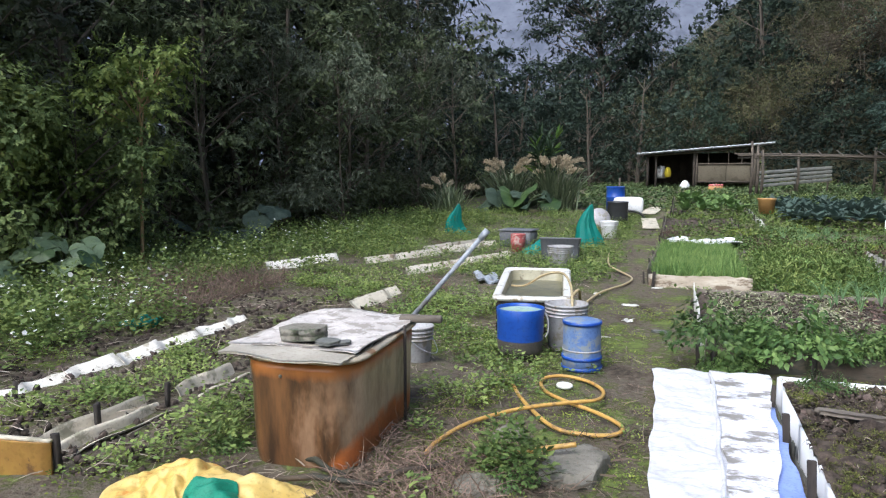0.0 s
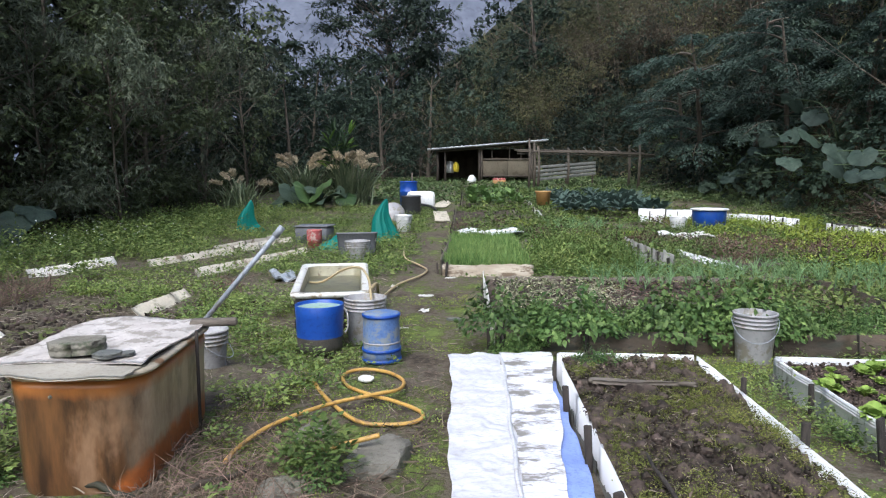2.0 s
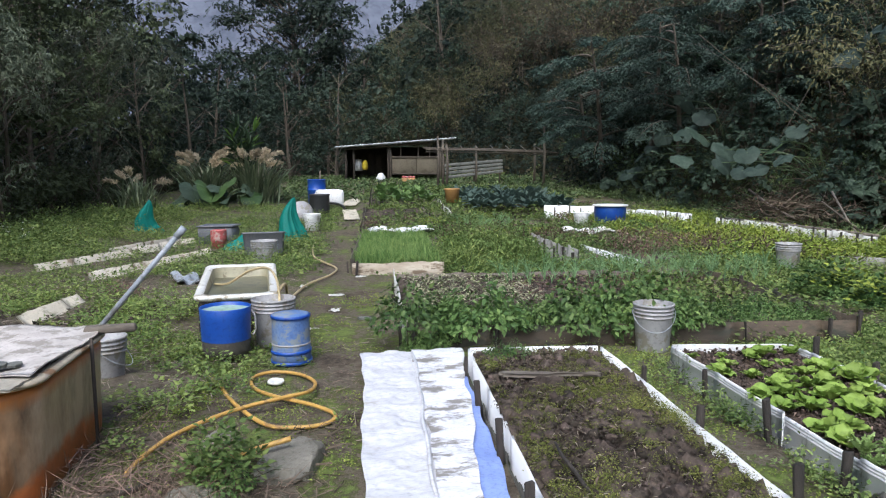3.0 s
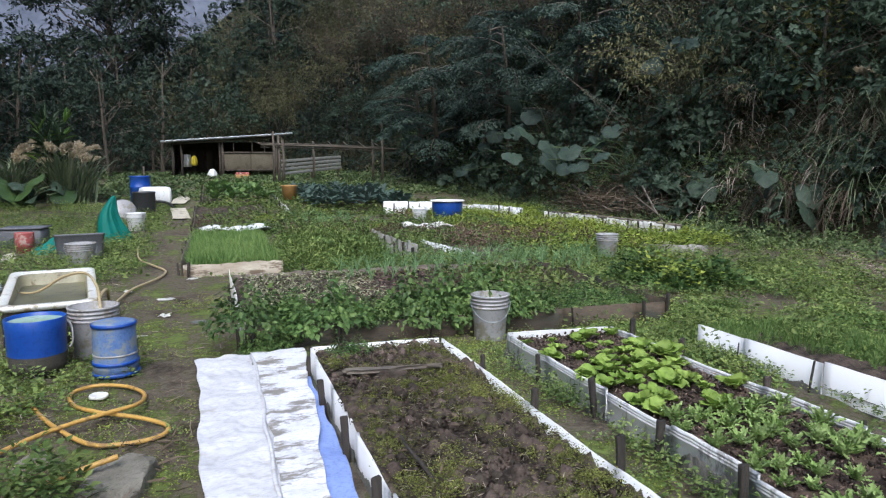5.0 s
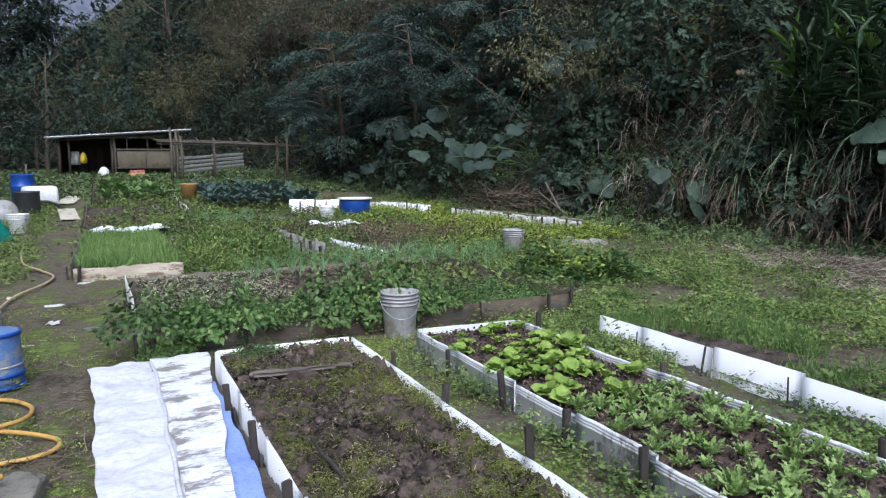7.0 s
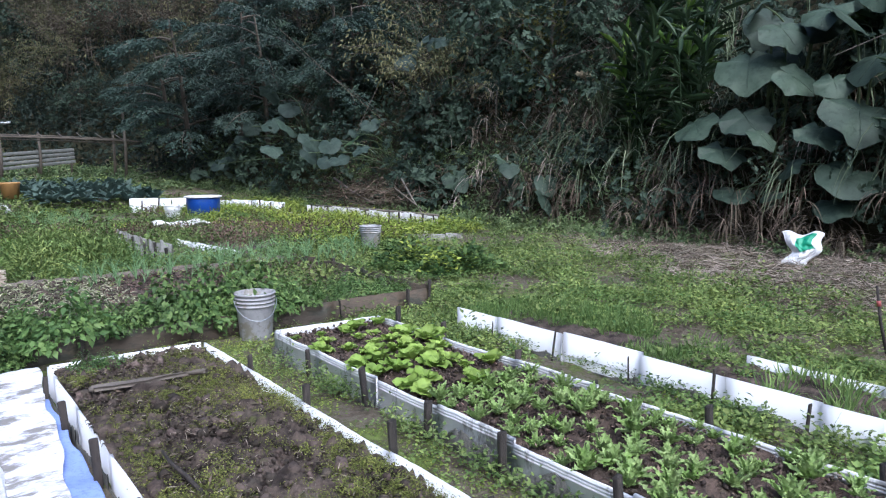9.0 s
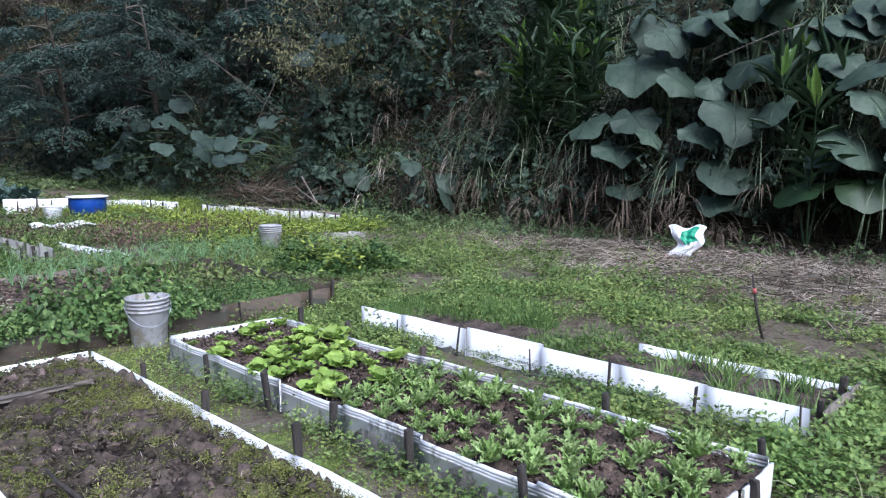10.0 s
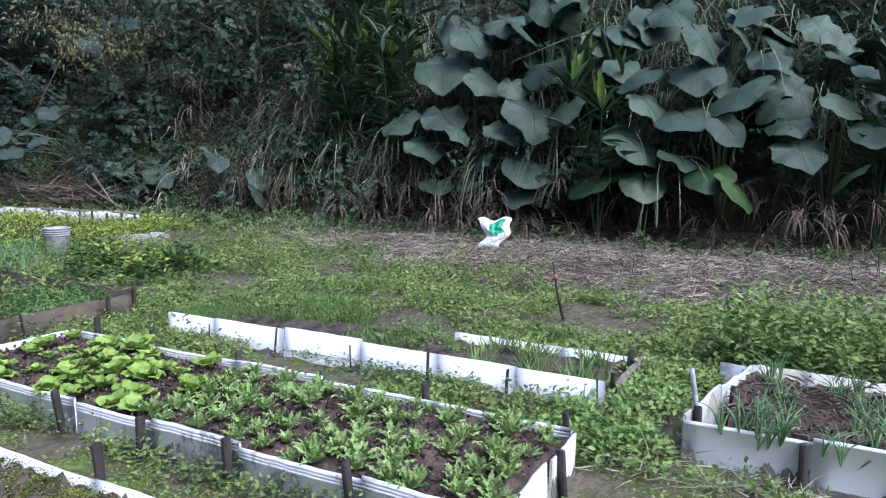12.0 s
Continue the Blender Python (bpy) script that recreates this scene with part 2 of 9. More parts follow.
M["teal"] = mat("teal_netting", (0.015, 0.25, 0.20), (0.02, 0.30, 0.25), rough=0.6, scale=6, fine=90, bump=0.2, through_light=0.4)
M["slate_box"] = mat("grey_plastic_box", (0.12, 0.125, 0.14), (0.16, 0.165, 0.18), rough=0.6, scale=4, fine=40, bump=0.08, stain=(0.6, 0.6, 0.6), stain_scale=9,
                     stain_at=0.68)
M["red_can"] = mat("faded_red_can", (0.36, 0.075, 0.075), (0.42, 0.11, 0.10), rough=0.5, scale=5, fine=40, bump=0.05, stain=(0.45, 0.32, 0.28), stain_scale=9)
M["black_plastic"] = mat("black_plastic", (0.022, 0.023, 0.026), (0.035, 0.036, 0.040), rough=0.5, scale=5, fine=40, bump=0.05)
M["white_plastic"] = mat("white_plastic", (0.80, 0.80, 0.80), (0.74, 0.74, 0.74), rough=0.45, scale=5, fine=40, bump=0.04, stain=(0.45, 0.44, 0.42), stain_scale=6,
                         stain_at=0.64)
M["orange"] = mat("orange_plastic", (0.42, 0.235, 0.075), (0.34, 0.19, 0.07), rough=0.5, scale=5, fine=40, bump=0.05)
M["yellow"] = mat("yellow_cloth", (0.70, 0.55, 0.03), (0.62, 0.48, 0.03), rough=0.7, scale=5, fine=40, bump=0.1)
M["tin"] = mat("old_roof_sheet", (0.33, 0.33, 0.31), (0.24, 0.23, 0.21), rough=0.6, scale=2, fine=25, bump=0.15, stain=(0.14, 0.09, 0.06), stain_scale=2)
M["roof_film"] = mat("pale_roof_film", (0.62, 0.64, 0.66), (0.5, 0.52, 0.54), rough=0.5, scale=2, fine=25, bump=0.1)
M["cement"] = mat("fibre_cement_roofing", (0.62, 0.56, 0.44), (0.50, 0.45, 0.35), rough=0.9, scale=4, fine=50, bump=0.4, stain=(0.30, 0.28, 0.20), stain_scale=5,
                  stain_at=0.58)
M["shed_ply"] = mat("weathered_plywood", (0.115, 0.098, 0.066), (0.15, 0.128, 0.09), rough=0.85, scale=1.5, fine=25, bump=0.2, stain=(0.09, 0.075, 0.05), stain_scale=2)
M["shed_dark"] = mat("dark_shed_timber", (0.050, 0.040, 0.032), (0.085, 0.07, 0.055), rough=0.9, scale=3, fine=30, bump=0.4)
M["pole"] = mat("bamboo_pole", (0.115, 0.095, 0.072), (0.075, 0.062, 0.048), rough=0.8, scale=4, fine=40, bump=0.4)
# distance haze is put into the mountain's base colour as blue-grey
M["mountain"] = mat("haze_tinted_far_woods", (0.10, 0.112, 0.145), (0.155, 0.168, 0.21), rough=1.0, scale=0.03, fine=0.09, bump=0, spec=0.0, fleck=0.7)


def ground_material():
    """Moss, thin grass, grey-brown earth and dark damp hollows, mixed at several scales."""
    m = bpy.data.materials.new("mossy_ground")
    m.use_nodes = True
    n, l = m.node_tree.nodes, m.node_tree.links
    bsdf = n["Principled BSDF"]
    geo = n.new("ShaderNodeNewGeometry")
    total = None
    for k, (scale, weight) in enumerate(((1.1, 0.42), (4.5, 0.33), (24.0, 0.25))):
        t = n.new("ShaderNodeTexNoise")
        t.inputs["Scale"].default_value, t.inputs["Detail"].default_value, t.inputs["Roughness"].default_value = scale, 5, 0.7
        l.new(geo.outputs["Position"], t.inputs["Vector"])
        w = n.new("ShaderNodeMath")
        w.operation = "MULTIPLY_ADD"
        w.inputs[1].default_value = weight
        l.new(t.outputs["Fac"], w.inputs[0])
        if total is None:
            w.inputs[2].default_value = 0.0
        else:
            l.new(total, w.inputs[2])
        total = w.outputs[0]
        last = t.outputs["Fac"]
    ramp = n.new("ShaderNodeValToRGB")
    e = ramp.color_ramp.elements
    e[0].position, e[0].color = 0.38, (0.042, 0.034, 0.025, 1)
    e[1].position, e[1].color = 0.62, (0.165, 0.210, 0.055, 1)
    for p, c in ((0.45, (0.105, 0.084, 0.062, 1)), (0.49, (0.15, 0.127, 0.095, 1)), (0.52, (0.080, 0.080, 0.036, 1)), (0.56, (0.130, 0.165, 0.045, 1))):
        x = e.new(p)
        x.color = c
    l.new(total, ramp.inputs["Fac"])
    l.new(ramp.outputs["Color"], bsdf.inputs["Base Color"])
    bsdf.inputs["Roughness"].default_value = 0.95
    bsdf.inputs["Specular IOR Level"].default_value = 0.15
    b = n.new("ShaderNodeBump")
    b.inputs["Strength"].default_value, b.inputs["Distance"].default_value = 1.0, 0.03
    l.new(last, b.inputs["Height"])
    l.new(b.outputs["Normal"], bsdf.inputs["Normal"])
    return m


def rusty_shell():
    """Glossy fibreglass streaked from the rim down: dark brown, ochre and worn cream, with an orange rust run low on one corner."""
    m = bpy.data.materials.new("rust_stained_tub")
    m.use_nodes = True
    n, l = m.node_tree.nodes, m.node_tree.links
    bsdf = n["Principled BSDF"]
    co = n.new("ShaderNodeTexCoord")

    def streak(scale, sx, sz, a, b, detail=5.0):
        g = n.new("ShaderNodeMapping")
        g.inputs["Scale"].default_value = (sx, sx, sz)
        l.new(co.outputs["Object"], g.inputs["Vector"])
        t = n.new("ShaderNodeTexNoise")
        t.inputs["Scale"].default_value, t.inputs["Detail"].default_value, t.inputs["Roughness"].default_value = scale, detail, 0.65
        l.new(g.outputs["Vector"], t.inputs["Vector"])
        r = n.new("ShaderNodeMapRange")
        r.inputs["From Min"].default_value, r.inputs["From Max"].default_value = a, b
        l.new(t.outputs["Fac"], r.inputs["Value"])
        return r.outputs["Result"]

    def mix(fac, a, b):
        x = n.new("ShaderNodeMix")
        x.data_type = "RGBA"
        l.new(fac, x.inputs[0])
        for value, socket in ((a, x.inputs[6]), (b, x.inputs[7])):
            if isinstance(value, tuple):
                socket.default_value = (*value, 1)
            else:
                l.new(value, socket)
        return x.outputs[2]

    def math_node(kind, a, b):
        x = n.new("ShaderNodeMath")
        x.operation = kind
        for value, socket in ((a, x.inputs[0]), (b, x.inputs[1])):
            if isinstance(value, (int, float)):
                socket.default_value = value
            else:
                l.new(value, socket)
        return x.outputs[0]

    colour = mix(streak(5.0, 1.6, 0.28, 0.38, 0.62), (0.045, 0.026, 0.015), (0.165, 0.080, 0.032))
    colour = mix(streak(2.6, 1.4, 0.6, 0.50, 0.66), colour, (0.27, 0.165, 0.095))
    split = n.new("ShaderNodeSeparateXYZ")
    l.new(co.outputs["Object"], split.inputs[0])
    # worn cream on the long side, rust low beside the corner
    side = math_node("ADD", math_node("MULTIPLY", split.outputs[0], 9.0), -1.95)
    worn = math_node("MULTIPLY", streak(7.0, 1.0, 0.35, 0.30, 0.60), side)
    clip = n.new("ShaderNodeClamp")
    l.new(worn, clip.inputs[0])
    colour = mix(clip.outputs[0], colour, (0.52, 0.41, 0.28))
    low = math_node("ADD", math_node("MULTIPLY", split.outputs[2], -7.5), math_node("MULTIPLY", math_node("ADD", split.outputs[0], -0.09), 9.0))
    low = math_node("ADD", low, math_node("MULTIPLY", streak(6.0, 1.0, 0.7, 0.2, 0.8), 1.1))
    run = n.new("ShaderNodeMapRange")
    run.inputs["From Min"].default_value, run.inputs["From Max"].default_value = 1.0, 1.5
    l.new(low, run.inputs["Value"])
    rust = mix(streak(14.0, 1.0, 1.0, 0.35, 0.65), (0.50, 0.15, 0.035), (0.34, 0.11, 0.035))
    colour = mix(run.outputs["Result"], colour, rust)
    rim = n.new("ShaderNodeMapRange")
    rim.inputs["From Min"].default_value, rim.inputs["From Max"].default_value = 0.47, 0.53
    l.new(math_node("ADD", split.outputs[2], math_node("MULTIPLY", streak(9.0, 1.0, 0.4, 0.3, 0.7), 0.04)), rim.inputs["Value"])
    colour = mix(rim.outputs["Result"], colour, (0.42, 0.16, 0.04))
    l.new(colour, bsdf.inputs["Base Color"])
    bsdf.inputs["Roughness"].default_value = 0.32
    b = n.new("ShaderNodeBump")
    b.inputs["Strength"].default_value, b.inputs["Distance"].default_value = 0.12, 0.02
    l.new(streak(22.0, 1.0, 0.5, 0.0, 1.0), b.inputs["Height"])
    l.new(b.outputs["Normal"], bsdf.inputs["Normal"])
    return m


M["rust_tub"] = rusty_shell()
M["ground"] = ground_material()
M["slope_earth"] = mat("leaf_litter_earth", (0.030, 0.030, 0.016), (0.045, 0.040, 0.024), rough=1.0, scale=2, fine=12, bump=0.8, spec=0.1)
M["bank_leaf"] = foliage("bank_leaves", (0.024, 0.041, 0.028), (0.072, 0.105, 0.066), 0.18)
# bank leaves at about half tone: shade of the far slope put into the colour
M["shade_leaf"] = foliage("shaded_bank_leaves", (0.0125, 0.0218, 0.0156), (0.0359, 0.053, 0.0359), 0.15)
M["gold_leaf"] = foliage("golden_leaves", (0.13, 0.125, 0.030), (0.10, 0.11, 0.028), 0.4)
M["valley_leaf"] = foliage("far_valley_leaves", (0.024, 0.038, 0.028), (0.05, 0.07, 0.045), 0.12)
M["forest_deep"] = foliage("deep_wood_leaves", (0.034, 0.043, 0.027), (0.072, 0.086, 0.05), 0.2)
M["forest_grey"] = foliage("grey_green_leaves", (0.085, 0.105, 0.070), (0.145, 0.165, 0.11), 0.3)
M["valley_olive"] = foliage("olive_valley_leaves", (0.045, 0.052, 0.027), (0.09, 0.09, 0.042), 0.15)
M["bean_young"] = foliage("young_bean_leaves", (0.17, 0.265, 0.07), (0.26, 0.35, 0.11), 0.35, rough=0.45, scale=1.5)
M["wilted"] = foliage("wilted_leaves", (0.32, 0.34, 0.20), (0.42, 0.40, 0.29), 0.35, rough=0.8, tl=0.2, spec=0.1)
M["dead_red"] = foliage("dead_red_weeds", (0.14, 0.095, 0.075), (0.20, 0.14, 0.11), 0.45, rough=0.9, tl=0.1, spec=0.1)
M["bush_leaf"] = foliage("fresh_bush_leaves", (0.115, 0.165, 0.058), (0.225, 0.285, 0.1), 0.25)
M["amber"] = mat("amber_plastic", (0.42, 0.25, 0.06), (0.30, 0.16, 0.045), rough=0.35, scale=4, fine=30, bump=0.1, stain=(0.16, 0.09, 0.04), stain_scale=6, through_light=0.2)
M["bed_moss"] = foliage("olive_moss", (0.13, 0.15, 0.042), (0.235, 0.25, 0.072), 0.35, rough=0.9, spec=0.1)
M["straw_tan_dark"] = foliage("dead_weed_stalks", (0.15, 0.11, 0.085), (0.235, 0.18, 0.14), 0.45, rough=0.9, tl=0.1, spec=0.1)
M["straw_tan"] = foliage("tan_straw", (0.24, 0.175, 0.13), (0.34, 0.26, 0.20), 0.5, rough=0.9, tl=0.1, spec=0.1)
M["plank_grey"] = mat("bleached_grey_board", (0.34, 0.33, 0.30), (0.24, 0.23, 0.205), rough=0.85, scale=5, fine=45, bump=0.4, stain=(0.12, 0.11, 0.09), stain_scale=5)
M["bank_weed"] = foliage("bank_weeds", (0.075, 0.12, 0.048), (0.15, 0.2, 0.08), 0.35)


# ---- mesh helpers ----
RNG = np.random.default_rng(7)


class Soup:
    """Collects points and faces for one mesh."""

    def __init__(self):
        self.v, self.f, self.n = [], [], 0

    def add(self, verts, faces):
        verts = np.asarray(verts, dtype=float).reshape(-1, 3)
        faces = np.asarray(faces, dtype=np.int64)
        self.v.append(verts)
        self.f.append(faces + self.n)
        self.n += len(verts)
        return self

    def welded(self, name, smooth=False):
        """The mesh with coinciding points joined."""
        me = self.mesh(name, smooth)
        bm = bmesh.new()
        bm.from_mesh(me)
        bmesh.ops.remove_doubles(bm, verts=bm.verts, dist=1e-5)
        bm.to_mesh(me)
        bm.free()
        return me

    def mesh(self, name, smooth=False):
        verts = np.concatenate(self.v).astype(np.float32)
        loops = np.concatenate([f.ravel() for f in self.f]).astype(np.int32)
        sizes = np.concatenate([np.full(len(f), f.shape[1], np.int32) for f in self.f])
        starts = np.concatenate(([0], np.cumsum(sizes)[:-1])).astype(np.int32)
        me = bpy.data.meshes.new(name)
        me.vertices.add(len(verts))
        me.vertices.foreach_set("co", verts.ravel())
        me.loops.add(len(loops))
        me.loops.foreach_set("vertex_index", loops)
        me.polygons.add(len(sizes))
        me.polygons.foreach_set("loop_start", starts)
        me.polygons.foreach_set("loop_total", sizes)
        if smooth:
            me.polygons.foreach_set("use_smooth", np.ones(len(sizes), dtype=bool))
        me.update(calc_edges=True)
        me.validate()
        return me


def thing(name, m, label, category, group="", kind=""):
    return_ob = new(name)
    return_ob.empty_display_size = 0.1
    return_ob.matrix_world = m
    return tagged(return_ob, label, category, group, kind)


def part(name, me, material, parent=None, label="", m=None):
    ob = new(name, me)
    if material and not me.materials:
        me.materials.append(material)
    if parent:
        ob.parent = parent
    if m is not None:
        ob.matrix_local = m
    if label:
        ob["label"] = label
    return ob


def grid_faces(rows, cols, wrap=False):
    i = np.arange(rows - 1)[:, None]
    j = np.arange(cols if wrap else cols - 1)[None, :]
    k = (j + 1) % cols
    return np.stack([i * cols + j, i * cols + k, (i + 1) * cols + k, (i + 1) * cols + j], -1).reshape(-1, 4)


def tube(soup, points, radii, sides=8, caps=True):
    p = np.asarray(points, dtype=float)
    r = np.broadcast_to(np.asarray(radii, dtype=float), (len(p),))
    tan = np.gradient(p, axis=0)
    tan /= np.linalg.norm(tan, axis=1)[:, None] + 1e-9
    ref = np.array([0.0, 0.0, 1.0]) if abs(tan[0][2]) < 0.9 else np.array([1.0, 0.0, 0.0])
    rings = []
    for k in range(len(p)):
        side = np.cross(tan[k], ref)
        if np.linalg.norm(side) < 1e-4:
            side = np.cross(tan[k], (0.3, 1.0, 0.2))
        side /= np.linalg.norm(side)
        ref = np.cross(side, tan[k])
        a = np.arange(sides) * 2 * np.pi / sides
        rings.append(p[k] + r[k] * (np.cos(a)[:, None] * side + np.sin(a)[:, None] * ref))
    n0 = soup.n
    soup.add(np.concatenate(rings), grid_faces(len(p), sides, True))
    if caps:
        idx = np.arange(sides)[None, :]
        soup.f.append(idx[:, ::-1] + n0)
        soup.f.append(idx + n0 + (len(p) - 1) * sides)
    return soup


def lathe(soup, profile, sides=28, wobble=0.0):
    """profile: (radius, height) from inside or below, turned round z."""
    pr = np.asarray(profile, dtype=float)
    a = np.arange(sides) * 2 * np.pi / sides
    w = 1 + wobble * np.sin(2 * a + 0.6)
    v = np.stack([pr[:, 0, None] * np.cos(a) * w, pr[:, 0, None] * np.sin(a) / w, np.broadcast_to(pr[:, 1, None], (len(pr), sides))], -1)
    soup.add(v.reshape(-1, 3), grid_faces(len(pr), sides, True))
    return soup


def box(soup, x0, x1, y0, y1, z0, z1, c=0.006, warp=0.0, seed=0):
    """A box with chamfered edges, its corners shifted a little by warp."""
    r = random.Random(seed)
    hx, hy, hz = (x1 - x0) / 2, (y1 - y0) / 2, (z1 - z0) / 2
    c = min(c, hx * 0.45, hy * 0.45, hz * 0.45)
    verts, index = [], {}
    for sx in (-1, 1):
        for sy in (-1, 1):
            for sz in (-1, 1):
                d = [r.uniform(-warp, warp) for _ in range(3)]
                for axis in range(3):
                    q = [sx * (hx - c), sy * (hy - c), sz * (hz - c)]
                    q[axis] = (sx * hx, sy * hy, sz * hz)[axis]
                    index[sx, sy, sz, axis] = len(verts)
                    verts.append((q[0] + d[0] + (x0 + x1) / 2, q[1] + d[1] + (y0 + y1) / 2, q[2] + d[2] + (z0 + z1) / 2))
    quads, tris = [], []
    for axis in range(3):
        u, w = [k for k in range(3) if k != axis]
        for s in (-1, 1):
            ring = []
            for su, sw in ((-1, -1), (1, -1), (1, 1), (-1, 1)):
                key = [0, 0, 0]
                key[axis], key[u], key[w] = s, su, sw
                ring.append(index[(*key, axis)])
            if (s > 0) == (axis == 1):
                ring.reverse()
            quads.append(ring)
        for su in (-1, 1):
            for sw in (-1, 1):
                a, b = [0, 0, 0], [0, 0, 0]
                a[axis], b[axis] = -1, 1
                a[u] = b[u] = su
                a[w] = b[w] = sw
                ring = [index[(*a, u)], index[(*b, u)], index[(*b, w)], index[(*a, w)]]
                if (su * sw > 0) == (axis != 1):
                    ring.reverse()
                quads.append(ring)
    for sx in (-1, 1):
        for sy in (-1, 1):
            for sz in (-1, 1):
                ring = [index[sx, sy, sz, k] for k in range(3)]
                if sx * sy * sz < 0:
                    ring.reverse()
                tris.append(ring)
    n0 = soup.n
    soup.add(verts, quads)
    soup.f.append(np.asarray(tris, dtype=np.int64) + n0)
    return soup


def unit(v):
    return v / (np.linalg.norm(v, axis=-1, keepdims=True) + 1e-9)


def frames(direction, normal):
    """Matrices whose columns are side, direction, normal."""
    d = unit(direction)
    s = unit(np.cross(d, normal))
    return np.stack([s, d, np.cross(s, d)], -1)


LEAF_V = np.array([(0, 0, 0), (-0.30, 0.42, 0.05), (0, 1, -0.12), (0.30, 0.42, 0.05)])
LEAF_F = np.array([(0, 2, 1), (0, 3, 2)])
LANCE_V = np.array([(0, 0, 0), (-0.13, 0.40, 0.03), (0, 1, -0.2), (0.13, 0.40, 0.03)])
ROUND_V = np.array([(0, 0, 0), (-0.42, 0.25, 0.06), (-0.36, 0.75, 0.02), (0, 1, -0.1), (0.36, 0.75, 0.02), (0.42, 0.25, 0.06)])
ROUND_F = np.array([(0, 3, 2), (0, 2, 1), (0, 4, 3), (0, 5, 4)])
BLADE_V = np.array([(-0.035, 0, 0), (0.035, 0, 0), (-0.026, 0.5, 0.06), (0.026, 0.5, 0.06), (0, 1, -0.12)])
BLADE_F = np.array([(0, 1, 3), (0, 3, 2), (2, 3, 4)])
HANG_F = np.array([(0, 1, 3), (0, 3, 2), (2, 3, 5), (2, 5, 4), (4, 5, 6)])


def scatter(soup, tv, tf, pos, direction, normal, size, width=1.0):
    """One copy of a small template at every place, turned along its direction and normal."""
    n = len(pos)
    if n == 0:
        return soup
    fr = frames(direction, normal)
    t = np.broadcast_to(tv, (n, *tv.shape)) * np.reshape(np.broadcast_to(size, (n,)), (n, 1, 1))
    t = t * np.array([width, 1, 1])
    v = np.einsum("nij,nkj->nki", fr, t) + pos[:, None, :]
    f = tf[None] + (np.arange(n) * len(tv))[:, None, None]
    return soup.add(v.reshape(-1, 3), f.reshape(-1, tf.shape[1]))


def rand_dir(n, up=0.0, rng=RNG):
    return unit(rng.normal(size=(n, 3)) + (0, 0, up))


# ---- the lie of the land ----
def waves(x, y):
    return (np.sin(1.7 * x + 1.3 * np.sin(1.1 * y)) + np.sin(2.3 * y + 1.7 * np.sin(0.9 * x)) + 0.6 * np.sin(5.1 * x + 2.0 * np.sin(3.7 * y))
            + 0.6 * np.sin(4.3 * y + 1.4 * np.sin(4.9 * x)) + 0.35 * np.sin(11.0 * x + 2 * np.sin(9.0 * y))) / 3.5


def toe_right(y):
    return np.interp(y, [-60, 0, 8, 14, 22, 30, 38, 46, 60, 75, 100, 400], [12, 10.6, 10.2, 9.8, 9.3, 9.5, 8.6, 4, -0.5, -9, -19, -70])


def edge_left(y):
    return np.interp(y, [-60, 0, 5, 12, 20, 32, 60, 400], [-9, -8.6, -8.8, -9.3, -8.4, -8.5, -9, -30])


def gz(x, y):
    """Height of the ground."""
    x, y = np.asarray(x, dtype=float), np.asarray(y, dtype=float)
    base = 0.042 * np.clip(y - 16, 0, 26)
    d = np.maximum(x - toe_right(y), 0)
    hill = 1.1 * np.minimum(d, 6) * np.clip(d / 0.8, 0.25, 1) + 0.85 * np.clip(d - 6, 0, 60)
    e = np.maximum(edge_left(y) - x, 0)
    left = -0.22 * np.minimum(e, 5) + 0.75 * np.clip(e - 12, 0, 45) * np.clip((45 - y) / 30, 0.08, 1)
    small = 0.03 * waves(x, y) * np.clip(1 + 2 * d, 1, 4)
    lanes = (0.05 * np.exp(-((x - 1.8) / 0.24) ** 4) + 0.035 * np.exp(-((x - 3.22) / 0.36) ** 4)) * np.exp(-((y - 2.7) / 2.1) ** 6)
    return base + hill + left + small + lanes


def axis_steps(marks):
    out = []
    for a, b, s in marks:
        out.append(np.arange(a, b, s))
    return np.unique(np.round(np.concatenate(out), 4))


def build_ground():
    xs = axis_steps([(-700, -100, 60), (-100, -30, 7), (-30, -9, 0.8), (-9, 12, 0.15), (12, 30, 0.8), (30, 100, 7), (100, 701, 60)])
    ys = axis_steps([(-300, -40, 40), (-40, -4, 2.5), (-4, 1, 0.4), (1, 16, 0.15), (16, 45, 0.5), (45, 120, 5), (120, 901, 60)])
    gx, gy = np.meshgrid(xs, ys)
    z = gz(gx, gy)
    lumps = np.array([noise.noise((a * 3.3, b * 3.3, 0.3)) for a, b in zip(gx.ravel(), gy.ravel())]).reshape(gx.shape)
    z = z + 0.03 * lumps * (np.abs(gx) < 14) * (gy < 40)
    faces = grid_faces(len(ys), len(xs))
    s = Soup().add(np.stack([gx, gy, z], -1).reshape(-1, 3), faces)
    me = s.mesh("ground", True)
    me.materials.append(M["ground"])
    me.materials.append(M["slope_earth"])
    mx, my = gx.ravel()[faces[:, 0]], gy.ravel()[faces[:, 0]]
    wooded = (mx > toe_right(my) + 0.25 + 0.2 * waves(mx, my)) | (mx < edge_left(my) - 0.6) | (my > 46)
    me.polygons.foreach_set("material_index", wooded.astype(np.int32))
    return tagged(part("ground", me, None), "mossy trodden earth of a valley vegetable garden", "ground", kind="structure")


